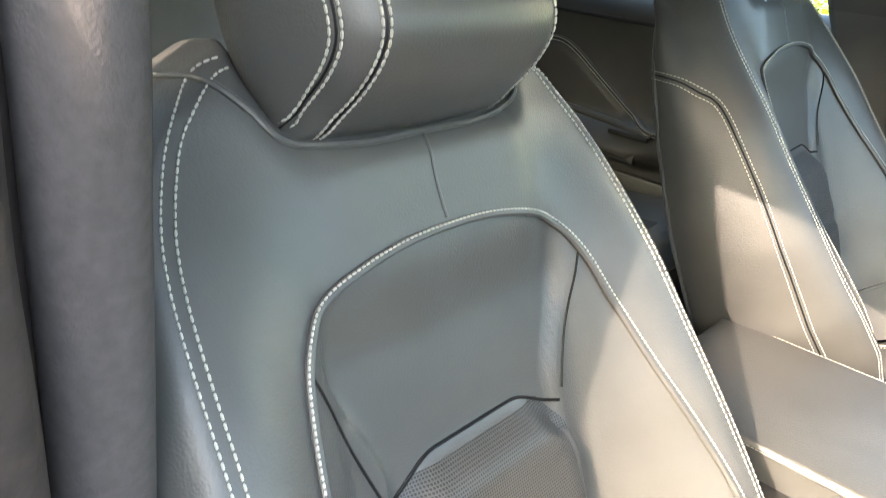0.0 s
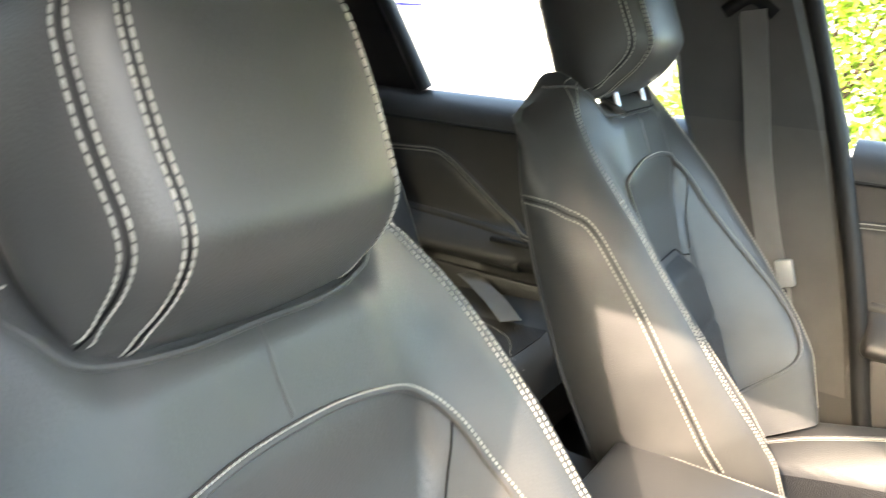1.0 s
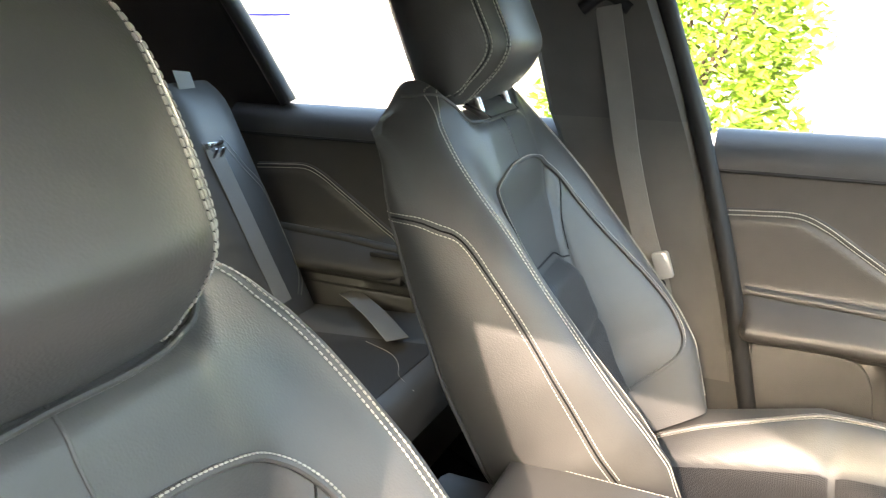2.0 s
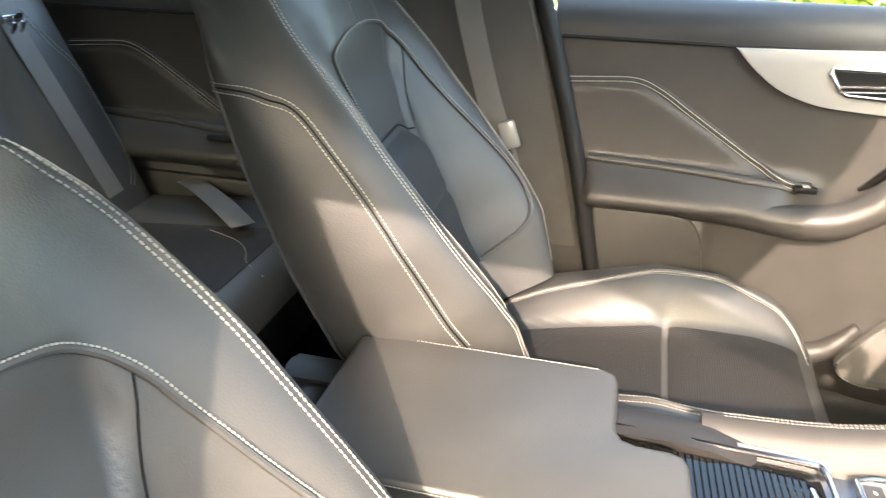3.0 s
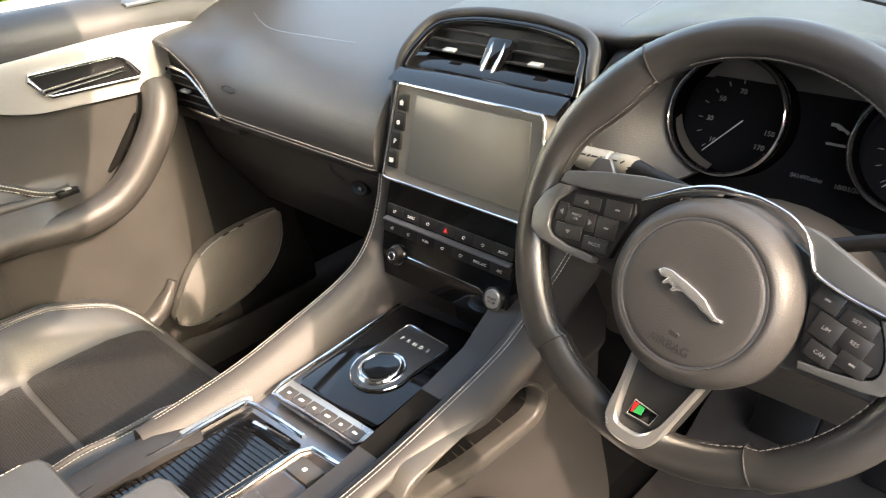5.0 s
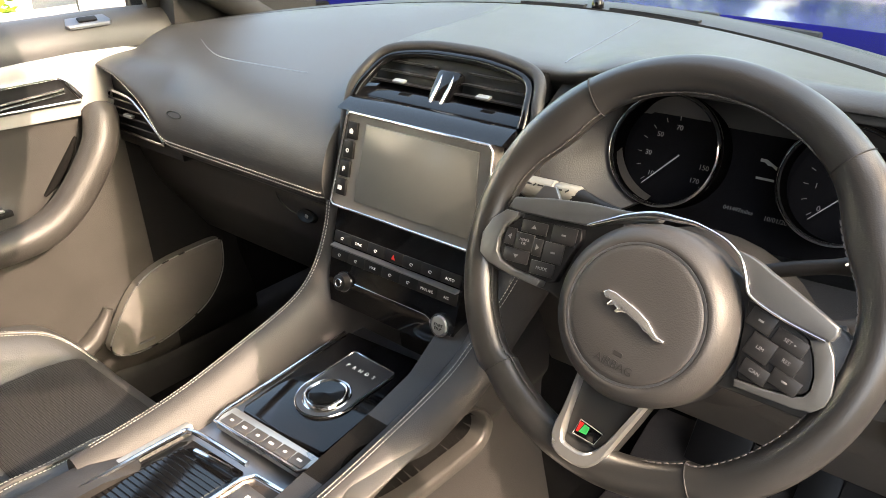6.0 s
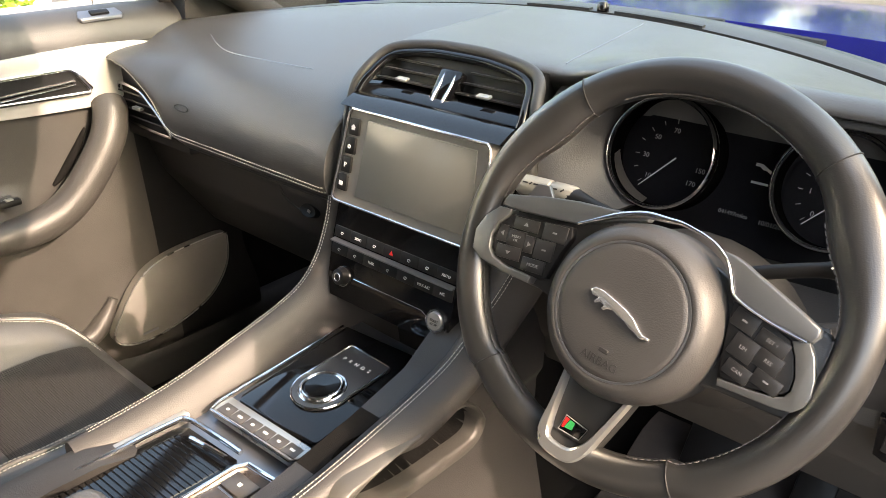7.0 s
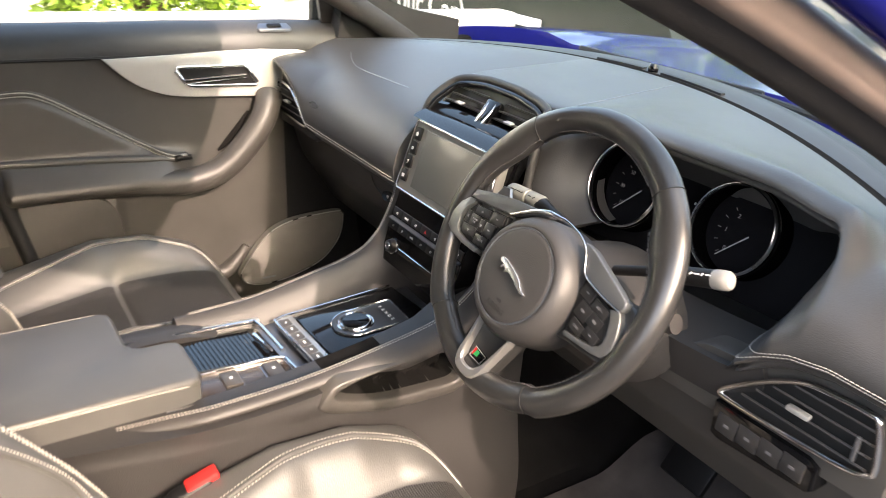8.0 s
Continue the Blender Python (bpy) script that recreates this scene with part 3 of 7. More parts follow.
def corner_vent(sx):
    k = 1.0 if sx > 0 else 0.955
    back = 0.154 if sx > 0 else 0.141
    at = lambda x, z, dy=0.0: Vector((sx * k * x, back + 0.06 * (x - 0.70) ** 2 + dy, z + (0.0 if sx > 0 else 0.009)))
    outline = catmull([(x, z, 0) for x, z in VENT], 4, True)
    vent = part("air_vent", tube([at(p.x, p.y) for p in outline], 0.0033, 10, True), CHROME, dash, "slim chrome-edged corner air vent")
    skirt = [(0.556, 0.88), (0.556, 0.906), (0.58, 0.925), (0.61, 0.957), (0.648, 0.984), (0.675, 0.999), (0.713, 1.008), (0.785, 1.008), (0.785, 0.88)]
    if sx > 0:
        skirt = [(0.470, 0.865), (0.480, 0.905), (0.515, 0.930), (0.556, 0.950)] + skirt[3:]
    part("surround", slab([at(x, z, 0.010) for x, z in skirt], (0, 0.04, 0), 0.003), DOORSKIN if sx > 0 else PLASTIC, vent, "dark plastic surround")
    part("vent_well", slab([at(p.x, p.y, 0.006) for p in outline], (0, 0.003, 0)), RUBBER, vent)
    for j in range(4):
        z = 0.921 + 0.015 * j
        xa = interp(z, (0.909, 0.948, 0.977), (0.606, 0.645, 0.69))
        part("slat", slab([at(xa, z - 0.003, 0.004), at(0.765, z - 0.003, 0.004), at(0.763, z + 0.002, -0.004), at(xa + 0.004, z + 0.002, -0.004)], (0, 0.002, 0.0022), 0.0008, 1), PLASTIC, vent)
    part("tab", rbox(0.026, 0.010, 0.006, Matrix.Translation(at(0.69, 0.945, -0.006)), 0.002), SATIN, vent, "silver tab")
    part("tab_stop", rbox(0.005, 0.006, 0.03, Matrix.Translation(at(0.752, 0.940, -0.002)), 0.002), NOBLE, vent)
    for dv in (0.09, 0.200, 0.226):
        part("stitching" if dv > 0.1 else "pad_fold", stitches([dash_point(sx * x, dv) + Vector((0, -0.0018, 0.0004)) for x in np.linspace(0.565 if sx > 0 else 0.585, 0.738 if sx < 0 else 0.785, 40)], 0.0040, 0.0014, 0.0007) if dv > 0.1 else tube([dash_point(sx * x, dv) + Vector((0, -0.0008, 0)) for x in np.linspace(0.565, 0.738, 40)], 0.0014, 6), THREAD if dv > 0.1 else RUBBER, dash, "pale double stitching" if dv > 0.1 else "dark fold line")
    return vent


corner_vent(-1)
corner_vent(1)


panel = part("switch_panel", slab([(x, 0.158, z) for x, z in ((0.589, 0.893), (0.709, 0.894), (0.722, 0.888), (0.724, 0.860), (0.717, 0.854), (0.602, 0.846), (0.592, 0.850))], (0, 0.03, 0), 0.002), PIANO, dash, "black-framed switch panel")
for k in range(4):
    key = part("button", rbox(0.0276, 0.004, 0.026, pose(0.6115 + 0.0284 * k, 0.1585, 0.8695 + 0.0012 * k, 0, 3, 0), 0.0015), PLASTIC, panel)
    part("symbol", rbox(0.007, 0.0006, 0.0035, pose(0.6115 + 0.0284 * k, 0.1563, 0.8695 + 0.0012 * k), 0, 1), DIMPRINT, key)

# ---- instrument cluster ----
CL = pose(0.41, 0.272, 1.052, 90 - 20, 0, 0)      # the dials' plane: x right, y up, z to the driver
DEEP = 0.034
cluster = part("instrument_unit", slab([CL @ Vector((x, y, -DEEP - 0.002)) for x, y in ((-0.225, -0.075), (-0.18, -0.095), (0.18, -0.085), (0.215, -0.06), (0.205, 0.05), (0.1, 0.085), (-0.12, 0.085), (-0.205, 0.05))], CL.to_3x3() @ Vector((0, 0, -0.02)), 0.003), DIALFACE, dash, "black instrument cluster with two round dials")


def dial(cx, cy, r, marks, needle):
    at = CL @ Matrix.Translation((cx, cy, 0))
    low = at @ Matrix.Translation((0.004, -0.006, -DEEP))
    d = part("dial", lathe([(0.0005, 0.0), (r * 0.6, 0.0003), (r, 0.0)], low, 48), DIALFACE, cluster, "round dark dial with white figures")
    part("barrel", lathe([(r, -DEEP), (r - 0.0005, 0.004), (r + 0.004, 0.004), (r + 0.004, -DEEP)], at, 56), BARREL, d, "black barrel round the dial")
    part("ring", lathe([(r - 0.0012, 0.001), (r - 0.0012, 0.006), (r + 0.0008, 0.0085), (r + 0.0030, 0.0065), (r + 0.0042, -0.002)], at, 64), CHROME, d, "chrome ring")
    for ang, txt in marks:
        c, s = math.cos(radians(ang)), math.sin(radians(ang))
        part("tick", rbox(0.0052, 0.0008, 0.0004, low @ Matrix.Translation((c * r * 0.74, s * r * 0.74, 0.0012)) @ pose(0, 0, 0, 0, 0, ang), 0, 1), DIMPRINT, d)
        if txt:
            letters("figure", txt, 0.0082, low @ Matrix.Translation((c * r * 0.56, s * r * 0.56, 0.0012)), DIMPRINT, d)
    part("needle", slab([low @ Matrix.Rotation(radians(needle), 4, "Z") @ Vector(p) for p in ((r * 0.80, 0.0004, 0.003), (r * 0.80, -0.0004, 0.003), (-r * 0.08, -0.0007, 0.003), (-r * 0.08, 0.0007, 0.003))], at.to_3x3() @ Vector((0, 0, 0.001))), NEEDLE, d, "white needle")


dial(-0.115, -0.003, 0.0625, [(222, "10"), (200, ""), (180, "30"), (158, ""), (138, "50"), (118, ""), (98, "70"), (-8, "150"), (-38, "170")], 228)
dial(0.073, -0.002, 0.0585, [(222, "0"), (200, ""), (178, "1"), (156, ""), (134, "2")], 228)
letters("odometer", "041497miles", 0.0066, CL @ Matrix.Translation((-0.027, -0.051, -DEEP)), DIMPRINT, cluster)
letters("date_readout", "10/01/2019", 0.0072, CL @ Matrix.Translation((0.018, -0.053, -DEEP)), DIMPRINT, cluster)
part("maker_mark", slab([CL @ Vector((x, y, -DEEP - 0.0006)) for x, y in ((-0.018, 0.010), (-0.011, 0.0098), (-0.003, 0.0055), (0.006, 0.001), (0.008, -0.002), (0.002, -0.0005), (-0.005, 0.0035), (-0.009, 0.0035), (-0.013, 0.0065), (-0.018, 0.0065))], CL.to_3x3() @ Vector((0, 0, 0.0006))), SATIN, cluster, "small plain silver mark")
part("word_bar", rbox(0.028, 0.0026, 0.0005, CL @ Matrix.Translation((-0.004, -0.0115, -DEEP)), 0, 1), SATIN, cluster)


def cowl():
    def f(a, v):
        x = 0.41 + a * 0.225
        z0 = 0.935 + 0.012 * a * a
        y = 0.155 + 0.10 * v
        return Vector((x, y, z0 + 0.012 * v + 0.02 * smooth((abs(a) - 0.8) / 0.2)))
    return shell(f, lambda a, v: f(a, v) - Vector((0, -0.01, 0.05)), 24, 8, 0.006, 3)


part("cluster_cowl", cowl(), PLASTIC, dash, "dark lower cowl in front of the dials")


def binnacle_cheek():
    """The smooth face between the centre pod and the first dial, tucked under the hood."""
    def f(a, v):
        t = radians(256 - 150 * v)
        far = CL @ Vector((-0.113 + 0.071 * math.cos(t), 0.071 * math.sin(t), 0.003))
        near = Vector((0.157, interp(v, (0, 0.5, 0.82, 1), (0.165, 0.190, 0.222, 0.285)), 0.905 + 0.208 * v))
        k = (a + 1) / 2
        return near.lerp(far, k) + Vector((0.0, -0.012 * math.sin(math.pi * k), 0.006 * math.sin(math.pi * k)))
    return shell(f, lambda a, v: f(a, v) + Vector((0.004, 0.03, 0.0)), 20, 24, 0.003, 2)


part("cluster_cheek", binnacle_cheek(), PLASTIC, dash, "dark smooth cheek beside the dials")

# ---- centre pod: vents, touch screen, climate panel ----
pod = part("centre_pod", shell(lambda a, v: Vector((POD + a * (0.142 - 0.012 * (1 - v)), interp(v, (0, 0.25, 0.85, 1), (0.135, 0.148, 0.178, 0.20)), 0.918 + v * 0.155)), lambda a, v: Vector((POD + a * 0.14, 0.34, 0.918 + v * 0.17)), 16, 12, 0.004, 3), PIANO, dash, "gloss black centre pod with touch screen and vents")


def pod_face(x, z, lift=0.0):
    t = (z - 0.93) / 0.12
    return Vector((POD + x, 0.130 + 0.030 * t - lift, z))


bez = [pod_face(x, z, 0.006) for x, z in ((-0.128, 0.932), (-0.113, 1.047), (-0.108, 1.053), (0.122, 1.053), (0.128, 1.047), (0.140, 0.932), (0.134, 0.927), (-0.122, 0.927))]
part("screen_frame", tube(bez, 0.0021, 10, True), CHROME, pod, "silver frame line")
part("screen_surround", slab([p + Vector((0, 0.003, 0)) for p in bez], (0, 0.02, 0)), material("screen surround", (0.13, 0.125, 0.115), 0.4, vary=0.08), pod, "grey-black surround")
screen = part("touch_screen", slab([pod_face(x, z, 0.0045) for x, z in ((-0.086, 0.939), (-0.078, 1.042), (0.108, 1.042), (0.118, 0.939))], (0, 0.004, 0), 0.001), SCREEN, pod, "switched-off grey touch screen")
for k in range(4):
    z = 1.030 - 0.0255 * k
    xb = -0.1135 - 0.0035 * k
    btn = part("button", rbox(0.0185, 0.006, 0.0235, Matrix.Translation(pod_face(xb + 0.0125, z, 0.004)) @ pose(0, 0, 0, -14), 0.002), DARK, pod)
    ic = Matrix.Translation(pod_face(xb + 0.0125, z, 0.008)) @ pose(0, 0, 0, 76)
    if k == 2:
        letters("symbol", "P", 0.010, ic, WHITEPRINT, btn)
    else:
        part("symbol", [slab([ic @ Vector(p) for p in ((-0.003, -0.003, 0), (0.003, -0.003, 0), (0.003, 0.0005, 0), (0.0045, 0.0005, 0), (0, 0.0045, 0), (-0.0045, 0.0005, 0), (-0.003, 0.0005, 0))], ic.to_3x3() @ Vector((0, 0, 0.0004))), lathe([(0.0014, 0), (0.0014, 0.0005), (0.003, 0.0005), (0.003, 0)], ic, 12), None, slab([ic @ Vector(p) for p in ((-0.004, -0.003, 0), (0.003, -0.003, 0), (0.004, 0, 0), (0.003, 0.003, 0), (-0.004, 0.003, 0))], ic.to_3x3() @ Vector((0, 0, 0.0004)))][k], WHITEPRINT, btn)


# brow vents
SLAT = material("satin black slat", (0.030, 0.030, 0.031), 0.32, spec=0.7, vary=0.08)


def vent_frame(half):
    return [Vector((POD + x, y, z)) for x, y, z in half]


brow = catmull(vent_frame([(-0.134, 0.19, 1.066), (-0.128, 0.205, 1.085), (-0.112, 0.236, 1.110), (-0.06, 0.246, 1.120), (0.0, 0.248, 1.122), (0.06, 0.246, 1.120), (0.118, 0.236, 1.110), (0.138, 0.205, 1.085), (0.142, 0.19, 1.066)]), 8)
part("brow_trim", tube(brow, 0.0062, 10), PIANO, pod, "gloss black brow over the vents")
part("brow_roll", tube(catmull(vent_frame([(-0.143, 0.150, 0.93), (-0.141, 0.166, 1.0), (-0.146, 0.188, 1.055), (-0.142, 0.206, 1.087), (-0.121, 0.242, 1.118), (-0.06, 0.256, 1.129), (0.0, 0.258, 1.131), (0.06, 0.256, 1.129), (0.127, 0.242, 1.118), (0.151, 0.208, 1.087), (0.160, 0.194, 1.055), (0.164, 0.184, 1.0), (0.164, 0.172, 0.93)]), 8), 0.0075, 14), PLASTIC, dash, "rolled leather edge round the vents")
part("vent_well", shell(lambda a, v: Vector((POD + a * 0.134, 0.224 + 0.026 * v, 1.060 + 0.061 * v)), lambda a, v: Vector((POD + a * 0.125, 0.30, 1.060 + 0.045 * v)), 8, 6, 0, 1), DARK, pod)
part("gloss_strip", shell(lambda a, v: Vector((POD + a * 0.137, 0.158 + 0.050 * v + 0.004 * math.sin(math.pi * v), 1.054 + 0.012 * v + 0.006 * math.sin(math.pi * v))), lambda a, v: Vector((POD + a * 0.137, 0.175 + 0.04 * v, 1.045 + 0.012 * v)), 20, 8, 0.002, 2), PIANO, pod, "curved gloss black strip")
for sx in (-1, 1):
    vent = part("air_vent", rbox(0.112, 0.004, 0.004, pose(POD + sx * 0.072, 0.212, 1.068), 0.001, 1), PIANO, pod, "black slatted air vent")
    for k in range(4):
        part("slat", shell(lambda a, v, k=k: Vector((POD + sx * (0.072 + a * (0.056 - 0.004 * k)), 0.206 + 0.0098 * k + 0.020 * v, 1.0735 + 0.0118 * k - 0.004 * v)), lambda a, v, k=k: Vector((POD + sx * (0.072 + a * (0.056 - 0.004 * k)), 0.207 + 0.0098 * k + 0.020 * v, 1.0708 + 0.0118 * k - 0.004 * v)), 4, 4, 0.001, 2), SLAT, vent)
    part("tab", rbox(0.020, 0.010, 0.0036, pose(POD + sx * 0.07, 0.212, 1.089, 8), 0.0015), SATIN, vent, "chrome tab")
    part("post", tube(catmull([(POD + sx * 0.0085, 0.197, 1.062), (POD + sx * 0.009, 0.205, 1.075), (POD + sx * 0.0095, 0.22, 1.09), (POD + sx * 0.0095, 0.233, 1.104)], 6), 0.0024, 10), CHROME, vent, "curved chrome post")
part("post_base", rbox(0.038, 0.02, 0.05, pose(POD, 0.226, 1.083, -38), 0.004), PIANO, pod, "gloss black divider")


# climate panel
def climate_y(z):
    return interp(z, (0.79, 0.826, 0.87, 0.925), (0.094, 0.096, 0.108, 0.128))


def clim(x, z, lift=0.0):
    return Vector((POD + x, climate_y(z) - lift, z))


climate = part("climate_panel", shell(lambda a, v: Vector((POD + a * (0.112 + 0.006 * v), climate_y(0.792 + v * 0.132), 0.792 + v * 0.132)), lambda a, v: Vector((POD + a * 0.118, 0.3, 0.792 + v * 0.132)), 16, 16, 0.004, 3), PIANO, dash, "gloss black climate control panel")
TILT_C = pose(0, 0, 0, 74)


def on_clim(x, z, lift=0.0):
    return Matrix.Translation(clim(x, z, lift)) @ TILT_C


part("row_ledge", sweep([clim(x, 0.8755, 0.004) for x in np.linspace(-0.112, 0.112, 6)], lambda i, t: [clim(-0.112 + 0.224 * t, 0.8755, 0.004) + Vector((0, dy, dz)) for dy, dz in ((-0.004, -0.001), (-0.004, 0.001), (0.006, 0.002), (0.006, -0.002))]), NOBLE, climate, "thin metal ledge")
for r, (z, names) in enumerate(((0.8865, ("", "SYNC", "", "", "", "", "AUTO")), (0.8640, ("", "", "MAX", "", "", "MAX A/C", "A/C")))):
    for k, txt in enumerate(names):
        x = -0.096 + 0.032 * k
        key = part("button", rbox(0.0317, 0.0155, 0.006, on_clim(x, z, -0.0004), 0.0008), DARK, climate)
        m = on_clim(x, z, 0.0029)
        if txt:
            letters("lettering", txt, 0.0052, m, WHITEPRINT, key)
        elif k == 3 and r == 0:
            part("symbol", slab([m @ Vector(p) for p in ((-0.0035, -0.0025, 0), (0.0035, -0.0025, 0), (0, 0.004, 0))], m.to_3x3() @ Vector((0, 0, 0.0003))), RED, key, "red warning triangle")
        else:
            part("symbol", tube([m @ Vector((0.0024 * math.cos(q), 0.0017 * math.sin(q), 0.0003)) for q in np.linspace(0, 5.2, 9)], 0.00045, 5), WHITEPRINT, key)
knob = part("knob", lathe([(0.0005, 0.012), (0.009, 0.012), (0.0112, 0.0105), (0.0125, 0.003), (0.013, 0.0)], on_clim(-0.083, 0.829), 32), DARK, climate, "black volume knob")
part("knob_ring", lathe([(0.0133, -0.001), (0.0133, 0.0022), (0.0146, 0.0022), (0.0150, -0.001)], on_clim(-0.083, 0.829), 32), CHROME, knob, "chrome ring")
part("knob_cap", lathe([(0.0050, 0.0120), (0.0053, 0.0125), (0.0060, 0.0125), (0.0063, 0.0120)], on_clim(-0.083, 0.829), 24), CHROME, knob, "bright cap ring")
start = part("start_button", lathe([(0.0005, 0.006), (0.011, 0.0055), (0.0125, 0.003), (0.0128, 0.0)], on_clim(0.093, 0.827), 32), SATIN, climate, "round silver start button")
part("start_ring", lathe([(0.0132, -0.001), (0.0132, 0.004), (0.0152, 0.004), (0.0156, -0.001)], on_clim(0.093, 0.827), 32), CHROME, start, "chrome ring")
letters("lettering", "START\nSTOP", 0.0048, on_clim(0.093, 0.827, 0.0063), DARK, start)
part("chrome_line", tube([clim(-0.062, 0.832, 0.001), clim(0.066, 0.832, 0.001)] + [clim(0.093 + 0.0185 * math.cos(q), 0.827 + 0.0185 * math.sin(q), 0.001) for q in np.linspace(radians(176), radians(345), 14)], 0.0008, 6), CHROME, climate, "thin chrome line")


# ---- centre console ----
console = thing("centre_console", (0, -0.2, 0.45), "dark centre console with rotary selector between the front seats", "console")
DECK = lambda y: interp(y, (-0.7, -0.4, -0.15, 0.1), (0.735, 0.730, 0.722, 0.742))


def console_wall(ridge, sx, y_out):
    path = catmull(ridge, 8)

    def sec(i, t):
        p = path[i]
        d = (path[min(i + 1, len(path) - 1)] - path[max(i - 1, 0)]).normalized()
        n = Vector((0, -d.z, d.y))
        if n.z < 0:
            n = -n
        out = [p + n * -0.055 + Vector((-sx * 0.046, 0, 0)), p + n * -0.012 + Vector((-sx * 0.02, 0, 0)), p + n * -0.002 + Vector((-sx * 0.007, 0, 0)), p, p + n * -0.004 + Vector((sx * 0.008, 0, 0)), p + n * -0.016 + Vector((sx * 0.016, 0, 0))]
        if sx < 0:
            low = Vector((p.x + sx * 0.03, p.y + max(0.0, p.z - 0.8) * 0.9, 0.42))
            return out + [p + n * -0.05 + Vector((sx * 0.022, 0, 0)), low, low + Vector((-sx * 0.08, 0, 0))]
        out[0].x -= max(0.0, p.x - 0.158)
        k = 0.45 + 0.55 * smooth((p.y + 0.12) / 0.10)
        return out[:4] + [p + n * -down * k + Vector((side * (k if side > 0 else 1.0), 0, 0)) for down, side in ((0.002, 0.010), (0.006, 0.020), (0.012, 0.029), (0.019, 0.0345), (0.026, 0.0365), (0.031, 0.034), (0.034, -0.02))]
    return sweep(path, sec), path


LEFT_RIDGE = [(-0.132, -0.285, 0.742), (-0.134, -0.153, 0.749), (-0.135, -0.036, 0.772), (-0.135, 0.035, 0.790), (-0.134, 0.075, 0.81), (-0.131, 0.103, 0.845), (-0.129, 0.122, 0.89), (-0.128, 0.13, 0.925)]
RIGHT_RIDGE = [(0.108, -0.44, 0.728), (0.130, -0.37, 0.741), (0.150, -0.30, 0.752), (0.155, -0.17, 0.762), (0.158, -0.05, 0.782), (0.158, 0.04, 0.80), (0.161, 0.082, 0.822), (0.171, 0.102, 0.850), (0.187, 0.115, 0.885), (0.204, 0.124, 0.925)]
for ridge, sx in ((LEFT_RIDGE, -1), (RIGHT_RIDGE, 1)):
    body, path = console_wall(ridge, sx, 0)
    rail = part("padded_rail", body, RAILSKIN, console, "dark padded rail sweeping up into the dashboard", angle=50)
    for off in (0.0065, 0.0115):
        part("stitching", stitches([p + Vector((-sx * (off - 0.009), 0, 0.0012)) for p in path[2:]], 0.0036, 0.0014, 0.00052), THREAD, rail, "pale double stitching")


def console_base(sx):
    def f(a, v):
        y = -0.78 + (a + 1) / 2 * 0.55
        z = 0.36 + v * (0.375 - 0.02 * smooth((y + 0.3) / 0.1))
        return Vector((sx * (0.125 + 0.012 * math.sin(v * 3) + 0.02 * (1 - v)), y, z))
    return shell(f, lambda a, v: f(a, v) - Vector((sx * 0.05, 0, 0)), 12, 10, 0.006, 3)


part("side_panel", console_base(-1), PLASTIC, console, "dark console side")


POCKET = catmull([(0, y, z) for y, z in ((-0.142, 0.742), (-0.10, 0.757), (-0.04, 0.763), (0.035, 0.764), (0.066, 0.750), (0.084, 0.724), (0.087, 0.704), (0.074, 0.693), (0.03, 0.694), (-0.03, 0.698), (-0.075, 0.706), (-0.118, 0.722))], 5, True)


def in_pocket(y, z):
    """Signed depth inside the pocket's outline, in metres."""
    inside, near = False, 1.0
    for p, q in zip(POCKET, POCKET[1:] + POCKET[:1]):
        if (p.z > z) != (q.z > z) and y < p.y + (z - p.z) / (q.z - p.z) * (q.y - p.y):
            inside = not inside
        d = Vector((q.y - p.y, q.z - p.z))
        t = min(1.0, max(0.0, ((y - p.y) * d.x + (z - p.z) * d.y) / max(1e-9, d.length_squared)))
        near = min(near, math.hypot(y - p.y - d.x * t, z - p.z - d.y * t))
    return near if inside else -near


def knee_flank():
    def f(a, v):
        y = -0.74 + (a + 1) / 2 * 0.96
        top = interp(y, (-0.36, -0.17, -0.05, 0.04, 0.1, 0.2), (0.732, 0.744, 0.762, 0.782, 0.82, 0.86))
        z = 0.40 + v * (top - 0.40)
        return Vector((0.190 - 0.040 * smooth((-0.24 - y) / 0.30) - 0.010 * smooth((v - 0.9) / 0.1) + 0.03 * smooth((0.64 - z) / 0.2) - 0.010 * smooth((0.735 - z) / 0.03) - 0.055 * smooth(in_pocket(y, z) / 0.006 + 0.5), y, z))
    return shell(f, lambda a, v: Vector((0.10, f(a, v).y, f(a, v).z)), 200, 90, 0, 1)


flank = part("knee_flank", knee_flank(), PLASTIC, console, "dark knee panel with an open side pocket")
# the pocket's deep shade is put into its inner faces as black
flank.data.materials.append(CARPET)
for p in flank.data.polygons:
    if in_pocket(p.center.y, p.center.z) > -0.002:
        p.material_index = 1


